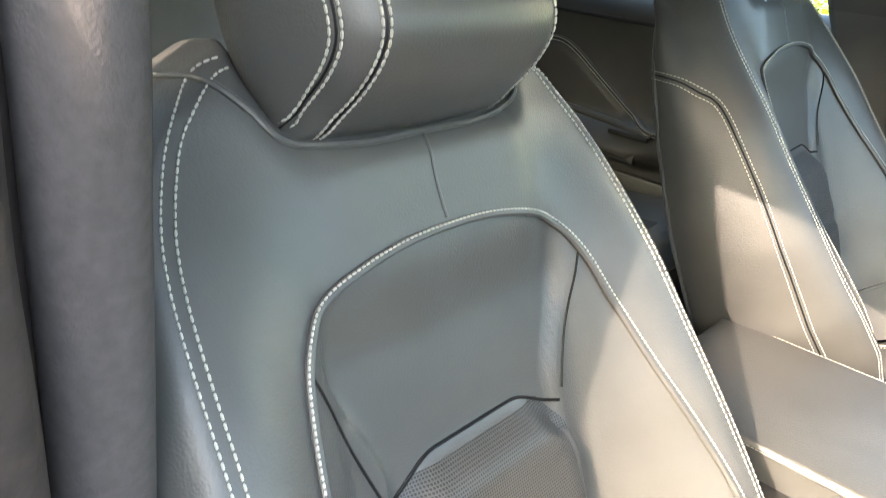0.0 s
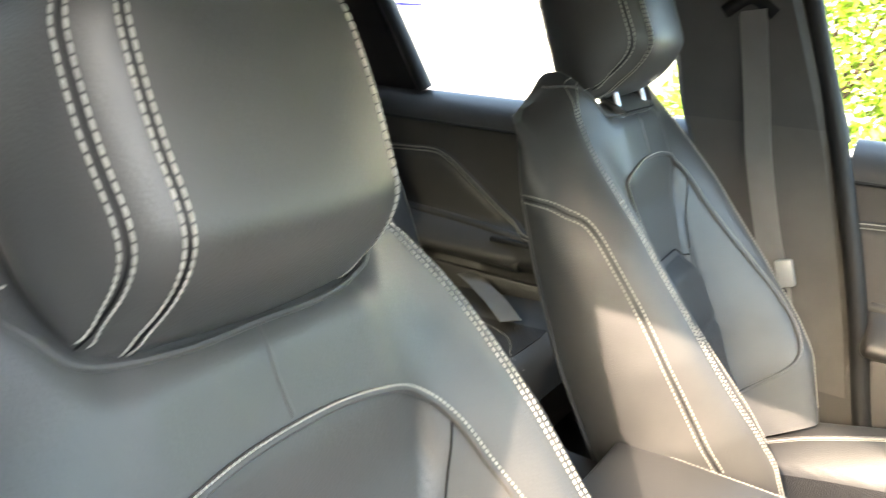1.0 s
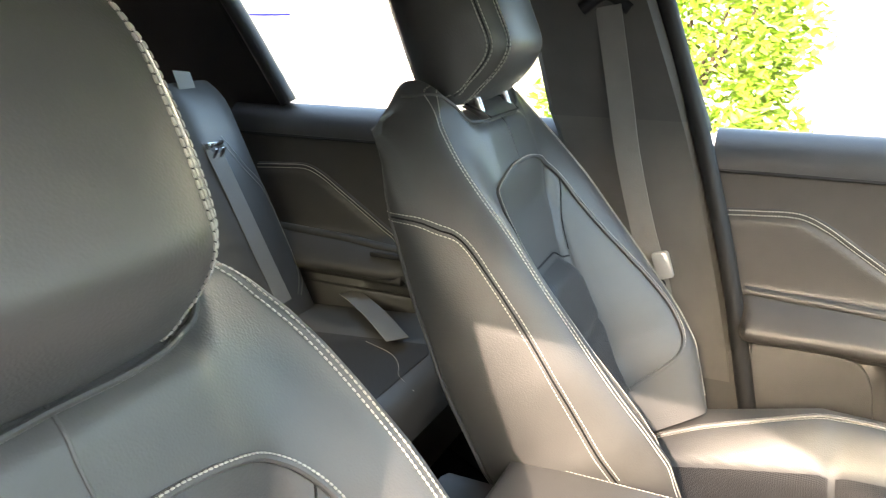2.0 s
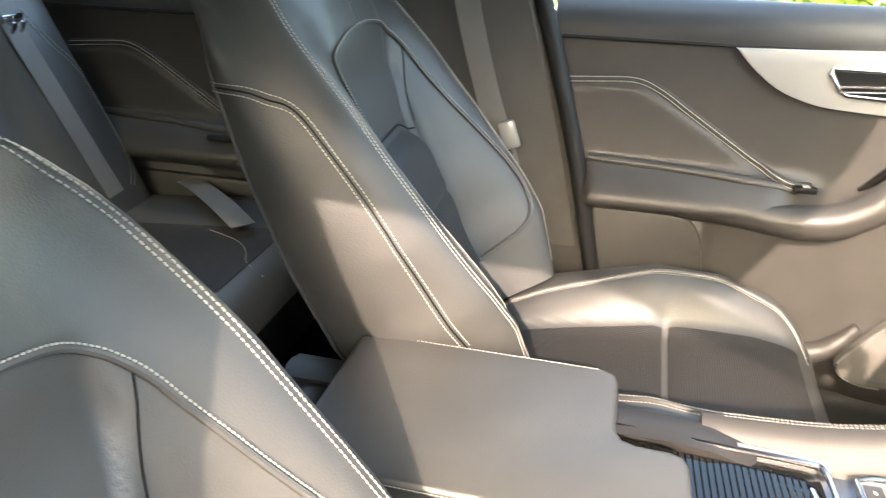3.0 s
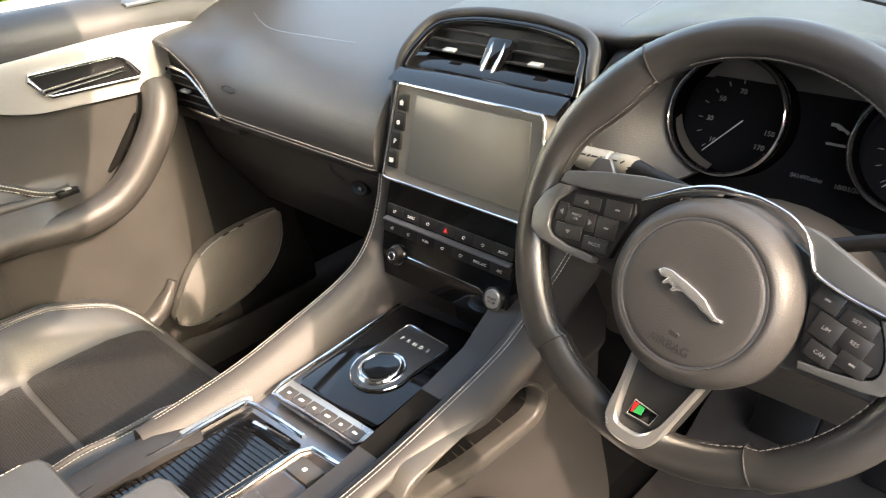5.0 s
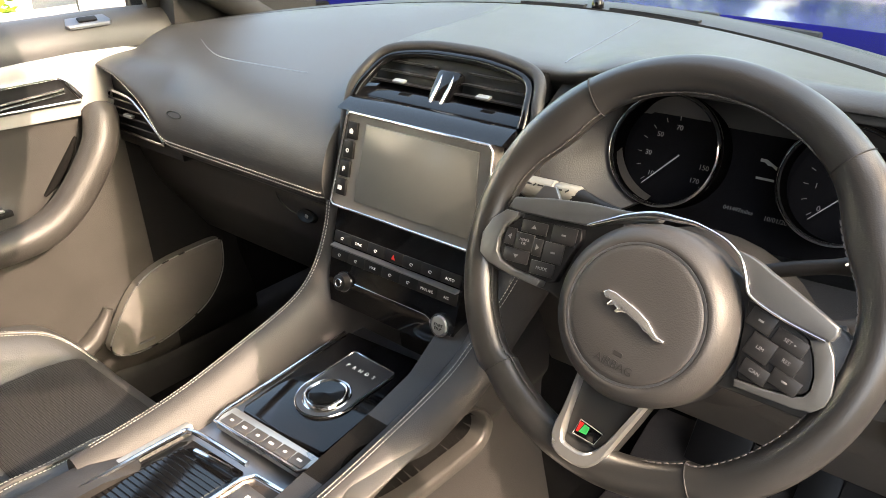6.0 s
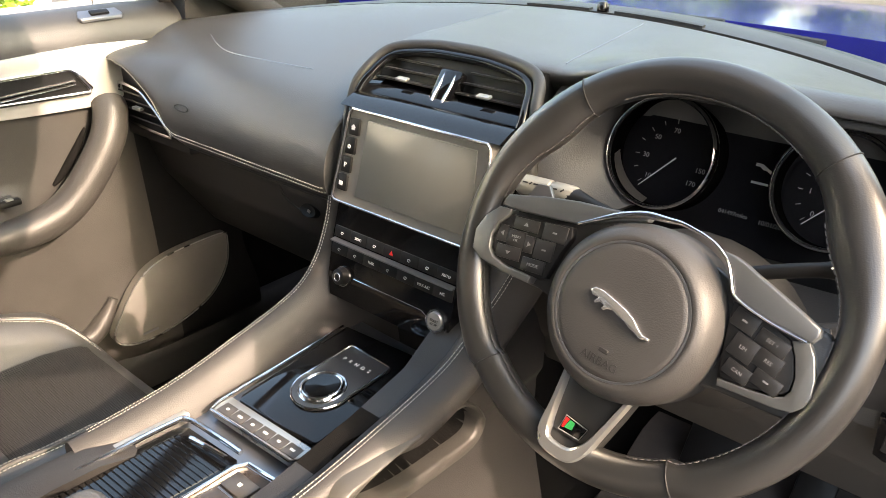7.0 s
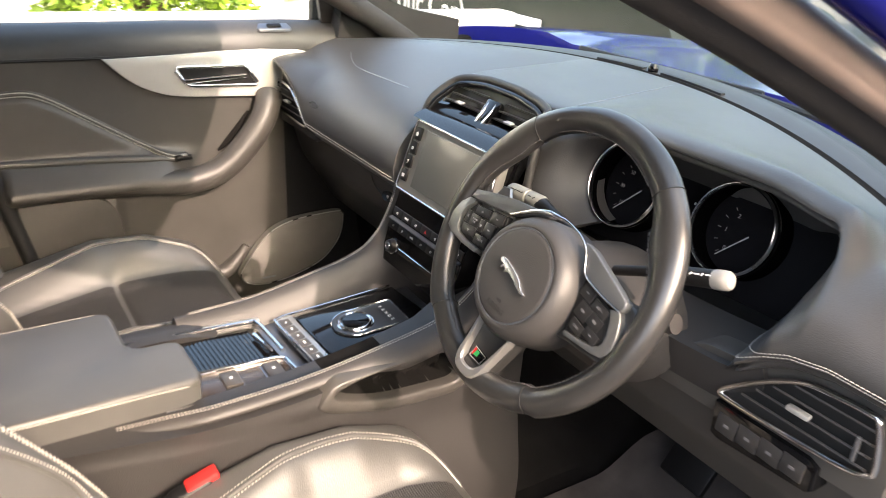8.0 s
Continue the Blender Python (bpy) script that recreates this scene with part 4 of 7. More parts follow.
def pocket_lip():
    """A flat flange round the opening: broad below and at both ends, thin under the rail."""
    n = len(POCKET)
    grid = []
    for i, p in enumerate(POCKET):
        d = POCKET[(i + 1) % n] - POCKET[i - 1]
        out = Vector((0, -d.z, d.y)).normalized()
        if in_pocket(p.y + out.y * 0.004, p.z + out.z * 0.004) > 0:
            out = -out
        up = smooth((out.z + 0.25) / 0.8)
        wide = 0.020 + 0.008 * smooth((-0.09 - p.y) / 0.05) - 0.014 * up
        x, x_out = (0.192 - 0.010 * smooth((0.735 - z) / 0.03) for z in (p.z, p.z + out.z * wide))
        grid.append([Vector((0.160, p.y, p.z)), Vector((x - 0.004, p.y, p.z)), Vector((x - 0.0012, p.y, p.z)) + out * 0.0014, Vector((x, p.y, p.z)) + out * 0.004, Vector((x_out, p.y, p.z)) + out * (wide - 0.003), Vector((x_out - 0.002, p.y, p.z)) + out * wide, Vector((0.165, p.y, p.z)) + out * (wide + 0.001)])
    return finish_normals(from_grid(grid, True, False))


part("pocket_lip", pocket_lip(), DOORSKIN, flank, "broad smooth lip round the pocket", angle=60)


def deck_body():
    def f(a, v):
        y = -0.42 + v * 0.56
        return Vector((0.003 + a * 0.119, y, DECK(y) - 0.012 - 0.004 * (1 - a * a)))
    return shell(f, lambda a, v: f(a, v) - Vector((0, 0, 0.05)), 12, 20, 0, 1)


part("deck", deck_body(), NOBLE, console, "blue-grey satin deck")


def on_deck(x, y, lift=0.0):
    return Vector((x, y, DECK(y) + lift))


def deck_slab(pts, lift, depth=0.006, bevel=0.0015):
    return slab([on_deck(x, y, lift) for x, y in pts], (0, 0, -depth), bevel)


# ribbed sliding lid
tray = part("storage_tray", deck_slab(((-0.088, -0.40), (-0.086, -0.175), (-0.078, -0.163), (0.016, -0.158), (0.026, -0.168), (0.026, -0.40)), -0.004, 0.004), PIANO, console, "gloss black ribbed sliding lid")
for k in range(30):
    y = -0.398 + 0.0073 * k
    part("slat", slab([on_deck(-0.076, y, 0.000 - 0.00012 * k), on_deck(0.017, y + 0.004, 0.000 - 0.00012 * k), on_deck(0.017, y + 0.0111, 0.000 - 0.00012 * k), on_deck(-0.076, y + 0.0071, 0.000 - 0.00012 * k)], (0, 0, -0.003), 0.001, 1), PIANO, tray)
part("tray_rim", tube(catmull([on_deck(-0.090, -0.40, 0.006), on_deck(-0.089, -0.28, 0.006), on_deck(-0.088, -0.18, 0.006), on_deck(-0.08, -0.161, 0.006), on_deck(-0.03, -0.156, 0.006), on_deck(0.02, -0.154, 0.006)], 6), 0.0036, 8), CHROME, tray, "chrome rim")
part("side_ledge", deck_slab(((-0.109, -0.40), (-0.106, -0.152), (-0.096, -0.150), (-0.097, -0.40)), 0.003, 0.008, 0.002), SATIN, tray, "satin ledge beside the lid")
part("tray_grip", tube(catmull([on_deck(-0.048, -0.178, 0.004), on_deck(-0.02, -0.175, 0.006), on_deck(0.012, -0.170, 0.004)], 6), 0.0035, 8), CHROME, tray, "chrome grip")
keypad = part("parking_brake_panel", deck_slab(((0.036, -0.34), (0.036, -0.172), (0.042, -0.162), (0.088, -0.158), (0.096, -0.166), (0.098, -0.34)), 0.004, 0.008), material("bronze panel", (0.075, 0.056, 0.045), 0.22, 0.5, vary=0.1), console, "brownish satin panel with the parking brake switch")
part("panel_rim", tube([on_deck(x, y, 0.005) for x, y in ((0.034, -0.34), (0.034, -0.172), (0.042, -0.159), (0.09, -0.155), (0.099, -0.166), (0.101, -0.34))], 0.0026, 8), CHROME, keypad, "chrome rim")
for y in (-0.188, -0.255):
    sw = part("switch", rbox(0.040, 0.026, 0.008, Matrix.Translation(on_deck(0.067, y, 0.005)), 0.002), SWITCHGREY, keypad)
    part("symbol", rbox(0.0055, 0.005, 0.0006, Matrix.Translation(on_deck(0.067, y, 0.0092)), 0.001, 1), WHITEPRINT, sw)
part("scoop", shell(lambda a, v: on_deck(0.067 + a * 0.02, -0.242 + v * 0.04, 0.005 - 0.006 * math.sin(math.pi * v)), lambda a, v: on_deck(0.067 + a * 0.02, -0.242 + v * 0.04, -0.006), 8, 8, 0, 1), NOBLE, keypad)
part("side_rim", tube([on_deck(x, y, 0.004) for x, y in ((0.108, -0.36), (0.108, -0.25), (0.106, -0.15), (0.10, -0.138), (0.09, -0.134))], 0.003, 8), CHROME, console, "chrome edge line")

# switch strip and selector
strip = part("switch_strip", deck_slab(((-0.081, -0.116), (-0.077, -0.129), (0.074, -0.124), (0.081, -0.113), (0.083, -0.094), (-0.079, -0.098)), 0.002, 0.01), WHEELTRIM, console, "silver strip with small switches")
part("strip_frame", tube([on_deck(x, y, 0.003) for x, y in ((-0.078, 0.096), (-0.080, -0.02), (-0.083, -0.112), (-0.078, -0.130), (0.074, -0.125), (0.083, -0.113), (0.086, -0.075), (0.082, 0.02))], 0.0020, 8), CHROME, strip, "chrome frame")
for k in range(6):
    x = -0.061 + 0.0245 * k
    sw = part("switch", rbox(0.0238, 0.0190, 0.0026, Matrix.Translation(on_deck(x, -0.1160 + 0.0010 * k, 0.0014)) @ pose(0, 0, 0, 0, 0, 2), 0.0010), SWITCHGREY, strip)
    part("symbol", rbox(0.008 if k % 2 else 0.005, 0.0035, 0.0004, Matrix.Translation(on_deck(x, -0.1160 + 0.0010 * k, 0.0029)), 0.001, 1), WHITEPRINT, sw)
selector = part("selector_panel", deck_slab(((-0.071, -0.088), (-0.064, -0.096), (0.069, -0.092), (0.075, -0.085), (0.067, 0.11), (-0.074, 0.10)), 0.002, 0.01, 0.002), PIANO, console, "gloss black selector panel")
RC = (0.006, -0.016)
plate_pts = [(RC[0] + 0.041 * math.cos(t), RC[1] + 0.041 * math.sin(t)) for t in np.linspace(math.pi * 0.93, math.pi * 2.07, 26)] + [(0.0500, 0.058), (0.0495, 0.064), (0.046, 0.067), (-0.025, 0.070), (-0.0295, 0.068), (-0.0310, 0.062)]
plate = part("selector_plate", deck_slab(plate_pts, 0.005, 0.004, 0.001), material("dark selector plate", (0.055, 0.056, 0.060), 0.34, 0.4, vary=0.06), selector, "dark satin plate")
part("plate_rim", tube([on_deck(x, y, 0.005) for x, y in plate_pts], 0.0014, 6, True), CHROME, plate, "chrome outline")
dial_m = Matrix.Translation(on_deck(*RC, 0.004)) @ pose(0, 0, 0, 4)
rot = part("rotary_selector", lathe([(0.0325, 0.0), (0.0325, 0.0018), (0.0312, 0.0026), (0.0298, 0.0022), (0.0288, 0.0040), (0.0278, 0.0058), (0.0264, 0.0064), (0.0248, 0.0058), (0.0236, 0.0046), (0.0005, 0.0040)], dial_m, 48), CHROME, selector, "chrome rotary gear selector")
part("selector_cap", lathe([(0.0238, 0.0048), (0.0228, 0.0056), (0.016, 0.0050), (0.0005, 0.0045)], dial_m, 40), PIANO, rot, "gloss black cap")
for k, ch in enumerate("PRNDS"):
    letters("lettering", ch, 0.0082, Matrix.Translation(on_deck(-0.016 + 0.0118 * k, 0.0430, 0.0054)) @ pose(0, 0, 0, 5, 0, 0), WHITEPRINT, plate)

# armrest lids, one longer than the other
LID = [(-0.135, -0.70), (-0.146, -0.69), (-0.146, -0.40), (-0.140, -0.386), (-0.125, -0.381), (-0.035, -0.379), (-0.022, -0.372), (-0.017, -0.358), (-0.016, -0.325), (-0.010, -0.311), (0.004, -0.306), (0.085, -0.304), (0.098, -0.309), (0.1035, -0.322), (0.104, -0.70)]
armrest = part("armrest", slab([(x, y, 0.772) for x, y in LID], (0, 0, -0.05), 0.008, 4), LEATHER, console, "dark leather armrest lid stepped at its front")
part("stitching", stitches([Vector((-0.1425, -0.69 + v * 0.30, 0.7712)) for v in np.linspace(0.02, 0.97, 50)]), THREAD, armrest, "pale stitching")
edge_line = catmull([(0.1035, -0.69, 0.7645), (0.1035, -0.50, 0.7645), (0.1035, -0.36, 0.7635), (0.102, -0.325, 0.7610), (0.095, -0.308, 0.756)], 8)
part("piping", tube(edge_line, 0.0020, 8), DOORSKIN, armrest, "piping along the lid's edge")
part("stitching", stitches([p + Vector((0.0012, 0, 0.0018)) for p in edge_line], 0.004, 0.0006, 0.0006), THREAD, armrest, "fine pale stitching")
part("rear_face", rbox(0.25, 0.06, 0.36, pose(-0.02, -0.735, 0.55), 0.02), PLASTIC, console, "dark rear end of the console")


# ---- front seats ----
SEAT_X = -0.412


def seat_point(u, s, n):
    return Vector((SEAT_X + u, -0.781 - 0.358 * s + 0.934 * n, 1.109 + 0.934 * s + 0.358 * n))


def seat_half(s):
    return interp(s, (-0.52, -0.44, -0.36, -0.25, -0.10, -0.02, 0.018, 0.050, 0.080, 0.105, 0.120, 0.160), (0.200, 0.232, 0.259, 0.270, 0.266, 0.256, 0.249, 0.238, 0.221, 0.202, 0.190, 0.150))


def seat_top(a):
    return 0.090 + 0.061 * smooth((abs(a) - 0.42) / 0.34) - 0.036 * smooth((abs(a) - 0.74) / 0.26) - 0.010 * max(0.0, (abs(a) - 0.9) / 0.1) ** 2


def bolster(s):
    return interp(s, (-0.52, -0.41, -0.263, -0.151, -0.044, 0.041, 0.126), (0.122, 0.130, 0.096, 0.071, 0.050, 0.032, 0.016))


def lumbar_half(v):
    return 0.104 - 0.026 * max(0.0, (v - 0.82) / 0.18) ** 2


def shoulder(s):
    return interp(s, (-0.35, -0.2, -0.08, 0.014, 0.08, 0.13), (0.0, 0.012, 0.024, 0.040, 0.050, 0.048))


def seat_front(u, s):
    w = seat_half(s)
    a = min(1.0, abs(u) / w)
    n = bolster(s) * smooth((a - 0.42) / 0.40)
    n -= shoulder(s) * smooth((a - 0.35) / 0.50)
    n -= 0.045 * max(0.0, (a - 0.86) / 0.14) ** 2
    n -= 0.035 * max(0.0, (s - (seat_top(a) - 0.045)) / 0.045) ** 2
    well = smooth((0.142 - abs(u)) / 0.02) * smooth((-0.012 - s) / 0.07) * smooth((s + 0.42) / 0.05)
    n -= 0.005 * well
    inner = 0.136 - 0.035 * smooth((-0.06 - s) / 0.11)
    n -= 0.009 * well * smooth((inner - abs(u)) / 0.010) * smooth((s + 0.32) / 0.10)
    lum = smooth((0.118 - 0.03 * smooth((s + 0.235) / 0.07) - abs(u)) / 0.034) * smooth((-0.160 - s - 0.022 * smooth((abs(u) - 0.045) / 0.06)) / 0.042) * smooth((s + 0.47) / 0.05)
    n += 0.024 * lum - 0.004 * math.exp(-((s + 0.295) / 0.008) ** 2) * lum
    return n


def seat_back(u, s):
    w = seat_half(s)
    a = min(1.0, abs(u) / w)
    n = interp(s, (-0.52, -0.40, -0.22, -0.11, -0.01, 0.06, 0.10, 0.14), (-0.095, -0.112, -0.122, -0.122, -0.120, -0.114, -0.104, -0.085))
    return n + 0.018 * max(0.0, (a - 0.8) / 0.2) ** 2


def back_body():
    def uv(a, v, cut=0.0):
        top = seat_top(a) - cut
        s = -0.52 + v * (top + 0.52)
        return a * seat_half(s), s
    return shell(lambda a, v: seat_point(*uv(a, v), seat_front(*uv(a, v))), lambda a, v: seat_point(*uv(a, v, 0.022), seat_back(*uv(a, v, 0.022))), 100, 100, 0.015, 8)


def laid(ob, pts, lift):
    """The points moved onto the body's skin, and off it by lift."""
    out = []
    for p in pts:
        hit, spot, normal, _ = ob.closest_point_on_mesh(p)
        out.append(spot + normal * lift)
    return out


def on_seat(u, s, lift=0.0012):
    return seat_point(u, s, seat_front(u, s) + lift)


seat = thing("car_seat", (SEAT_X, -0.4, 0.36), "dark grey leather front seat with pale piping and headrest", "car seat", "front seats")
back = part("backrest", back_body(), LEATHER, seat, angle=70)
bpy.context.view_layer.update()
pipe_uv = catmull([(u, s, 0) for u, s in ((-0.118, -0.440), (-0.170, -0.412), (-0.198, -0.355), (-0.198, -0.27), (-0.178, -0.17), (-0.162, -0.105), (-0.146, -0.057), (-0.116, -0.024), (-0.06, -0.008), (0, -0.004), (0.06, -0.008), (0.116, -0.024), (0.146, -0.057), (0.162, -0.105), (0.178, -0.17), (0.198, -0.27), (0.198, -0.355), (0.170, -0.412), (0.118, -0.440))], 8)
part("piping", tube([on_seat(p.x, p.y, 0.002) for p in pipe_uv], 0.0034, 8), LEATHER, back, "raised piping round the centre panel")
part("stitching", stitches([on_seat(p.x * 1.012, p.y + 0.0022, 0.0045) for p in pipe_uv], 0.0033, 0.0010, 0.0009), THREAD, back, "pale piping stitches")
top_line = catmull([(u, s, 0) for u, s in ((-0.160, 0.132), (-0.150, 0.124), (-0.132, 0.100), (-0.112, 0.076), (-0.06, 0.067), (0.0, 0.067), (0.06, 0.067), (0.112, 0.076), (0.132, 0.100), (0.150, 0.124), (0.160, 0.132))], 8)
part("top_piping", tube(laid(back, [on_seat(p.x, p.y, 0.001) for p in top_line], 0.001), 0.0026, 8), LEATHER, back, "dark piping under the headrest")
part("lumbar_seam", tube([on_seat(u, -0.163 - 0.022 * smooth((abs(u) - 0.045) / 0.06), 0.0006) for u in np.linspace(-0.10, 0.10, 30)], 0.0016, 6), DARK, back, "sewn upper edge of the lumbar roll")
part("centre_seam", tube([on_seat(0.004 * math.sin(t * 3), 0.002 + 0.072 * t, -0.0002) for t in np.linspace(0, 1, 20)], 0.0016, 8), LEATHER, back, "raised seam")
part("lumbar_panel", shell(lambda a, v: on_seat(a * lumbar_half(v), -0.445 + v * 0.272, 0.0008), lambda a, v: on_seat(a * lumbar_half(v), -0.445 + v * 0.272, -0.006), 20, 60, 0, 1), PERFBACK, back, "perforated lumbar panel")
for sg in (-1, 1):
    part("crease", tube([on_seat(sg * interp(t, (0, 0.3, 1), (0.147, 0.134, 0.106)), -0.062 - 0.113 * t, 0.0004) for t in np.linspace(0, 1, 20)], 0.0012, 6), DARK, back, "sewn crease")
    edge_uv = catmull([(sg * a * seat_half(s), s, 0) for a, s in ((0.73, 0.133), (0.79, 0.128), (0.83, 0.110), (0.845, 0.082), (0.85, 0.02), (0.85, -0.08), (0.855, -0.2), (0.865, -0.32), (0.87, -0.44), (0.85, -0.50))], 8)
    for line in offset_pair(lambda u, s: on_seat(u, s, 0.0020), [(p.x, p.y) for p in edge_uv], 0.0040):
        part("stitching", stitches(laid(back, line, 0.0008), 0.0042, 0.0013, 0.0009), THREAD, back, "pale edge stitching")
    side = catmull([(0, s, n) for s, n in ((-0.002, -0.110), (-0.010, -0.082), (-0.020, -0.058), (-0.036, -0.038), (-0.062, -0.011), (-0.124, 0.012), (-0.232, 0.040), (-0.407, 0.072))], 10)

    def on_side(s, n):
        f, b = seat_front(sg * seat_half(s), s), seat_back(sg * seat_half(s), s)
        t = min(1.0, max(0.0, (f - n) / (f - b)))
        return seat_point(sg * (seat_half(s) + 0.0150 * math.sin(math.pi * t) + 0.0022), s, n)
    part("side_seam", tube(laid(back, [on_side(p.y, p.z) for p in side], 0.0), 0.0013, 6), DARK, back, "dark seam channel")
    for line in offset_pair(on_side, [(p.y, p.z) for p in side], 0.0052):
        part("stitching", stitches(laid(back, line, 0.0008), 0.0042, 0.0013, 0.0009), THREAD, back, "pale double stitching")
    part("back_piping", tube([seat_point(sg * (seat_half(s) + 0.003), s, seat_back(sg * seat_half(s), s) + 0.004) for s in np.linspace(0.050, -0.5, 60)], 0.0028, 6), LEATHER, back, "dark rear piping")


# headrest
def rest_front(a, v):
    s = 0.098 + v * 0.215
    u = a * (0.107 + 0.014 * math.sin(math.pi * v) - 0.022 * smooth((v - 0.7) / 0.3) - 0.008 * max(0.0, 1 - v / 0.3) ** 2)
    n = 0.080 - 0.020 * a * a - 0.034 * abs(a) ** 7 - 0.042 * max(0.0, 1 - v / 0.22) ** 2 - 0.03 * max(0.0, (v - 0.8) / 0.2) ** 2 - 0.010 * v
    return seat_point(u, s, n)


def rest_back(a, v):
    s = 0.10 + v * 0.20
    u = a * (0.104 - 0.024 * smooth((v - 0.7) / 0.3) - 0.018 * max(0.0, 1 - v / 0.3) ** 2)
    n = -0.100 + 0.03 * abs(a) ** 3 + 0.02 * smooth((v - 0.8) / 0.2) + 0.012 * smooth((0.2 - v) / 0.2)
    return seat_point(u, s, n)


rest = part("headrest", shell(rest_front, rest_back, 44, 30, 0.018, 8), LEATHER, seat, "dark leather headrest with stitched bands", angle=70)
bpy.context.view_layer.update()
for sg in (-1, 1):
    for a0 in (0.70, 0.89):
        band = [(a0 + 0.26 * max(0.0, 1 - (v + 0.07) / 0.38) ** 2, v) for v in np.linspace(-0.07, 0.98, 50)]
        for d in (-0.019, 0.019):
            part("stitching", stitches(laid(rest, [rest_front(sg * (a + d), v) for a, v in band], 0.0010), 0.0052, 0.0010, 0.0010), THREAD, rest, "pale stitching")
        part("seam", tube(laid(rest, [rest_front(sg * a, v) for a, v in band], 0.0), 0.0010, 6), DARK, rest, "dark seam")
    part("post", tube([seat_point(sg * 0.062, s, -0.012) for s in (0.035, 0.09, 0.14)], 0.006, 12), CHROME, rest, "chrome headrest post")
flap = part("post_bezel", shell(lambda a, v: on_seat(a * 0.07, 0.056 + v * 0.028, 0.002), lambda a, v: on_seat(a * 0.07, 0.056 + v * 0.028, -0.01), 10, 6, 0.002, 2), LEATHER, back, "leather flap round the headrest posts")
part("flap_edge", tube([on_seat(u, s, 0.003) for u, s in ((-0.075, 0.086), (-0.066, 0.056), (0.066, 0.056), (0.075, 0.086))], 0.0016, 6), DARK, flap, "dark flap edge")


# cushion
def ridge_u(v):
    return interp(v, (0, 0.25, 0.55, 0.8, 1), (0.13, 0.165, 0.198, 0.195, 0.165))


def cush(u, v, lift=0.0):
    y = -0.60 + v * 0.54
    w = 0.255 - 0.03 * smooth((v - 0.85) / 0.15)
    a, r = min(1.0, abs(u) / w), ridge_u(v)
    z = 0.592 + 0.028 * v + interp(v, (0, 0.15, 0.5, 0.7, 0.9, 1), (0.02, 0.045, 0.082, 0.072, 0.03, 0.005)) * smooth((abs(u) - r + 0.085) / 0.085)
    z -= 0.05 * max(0.0, (a - 0.86) / 0.14) ** 2
    z -= 0.055 * max(0.0, (v - 0.86) / 0.14) ** 2
    z -= 0.007 * math.exp(-((v - 0.545) / 0.018) ** 2) * smooth((0.15 - abs(u)) / 0.02)
    z -= 0.006 * math.exp(-((abs(u) - min(0.138, r - 0.06)) / 0.007) ** 2) * smooth((0.92 - v) / 0.05)
    return Vector((SEAT_X + u, y, z + lift))


cushion = part("cushion", shell(lambda a, v: cush(a * (0.255 - 0.03 * smooth((v - 0.85) / 0.15)), v), lambda a, v: Vector((SEAT_X + a * 0.235, -0.58 + v * 0.50, 0.47)), 64, 60, 0.012, 5), LEATHER, seat, "leather seat cushion with raised side bolsters", angle=70)
for v0, v1, lbl in ((0.06, 0.535, "perforated rear panel"), (0.555, 0.93, "perforated front panel")):
    part("centre_panel", shell(lambda a, v: cush(a * min(0.134, ridge_u(v0 + v * (v1 - v0)) - 0.064), v0 + v * (v1 - v0), 0.0016), lambda a, v: cush(a * min(0.134, ridge_u(v0 + v * (v1 - v0)) - 0.064), v0 + v * (v1 - v0), -0.006), 16, 20, 0, 1), PERF, cushion, lbl)
for sg in (-1, 1):
    line = catmull([(sg * u, v, 0) for u, v in ((0.125, 0.0), (0.165, 0.25), (0.198, 0.55), (0.197, 0.72), (0.185, 0.84), (0.155, 0.93), (0.12, 0.97))], 8)
    part("piping", tube([cush(p.x, p.y, 0.001) for p in line], 0.003, 8), LEATHER, cushion, "dark piping")
    for d in (-0.007, 0.007):
        part("stitching", stitches([cush(p.x + sg * d, p.y, 0.0012) for p in line]), THREAD, cushion, "pale double stitching")
part("seat_base", rbox(0.40, 0.46, 0.16, pose(SEAT_X, -0.34, 0.42), 0.03), DARK, seat, "black seat base on rails")
part("hinge_cover", rbox(0.05, 0.16, 0.12, pose(SEAT_X - 0.262, -0.60, 0.60, 25), 0.02), DARK, seat, "black recliner cover")
DRIVER_SHIFT = Vector((0.837, 0.055, -0.065))
driver_seat = copy_thing(seat, Matrix.Translation(Vector(seat.location) + DRIVER_SHIFT))
for ob in driver_seat.children_recursive:
    if ob.name.startswith(("post", "flap_edge", "hinge_cover")):
        bpy.data.objects.remove(ob)                             # hidden under the lowered headrest
for ob in driver_seat.children:
    if ob.name.startswith("headrest"):
        ob.location = Vector((0, -0.358, 0.934)) * -0.011
    if ob.name.startswith("cushion"):
        ob.location = Vector((0, 0.035, 0.075))                 # raised by its height setting
tagged(driver_seat, "dark grey leather driver's seat with pale piping and headrest")
# the passenger's backrest stands a little askew, its headrest drawn up
twist = Matrix.Translation((-0.16, -0.6, 0)) @ Matrix.Rotation(radians(3.2), 4, "Z") @ Matrix.Translation((0.16, 0.6, 0))
bpy.context.view_layer.update()
for ob, lift in ((back, 0.0), (rest, 0.016), (flap, 0.014)):
    ob.matrix_world = Matrix.Translation(Vector((0, -0.358, 0.934)) * lift) @ (Matrix() if ob == flap else twist) @ ob.matrix_world
    bpy.context.view_layer.update()


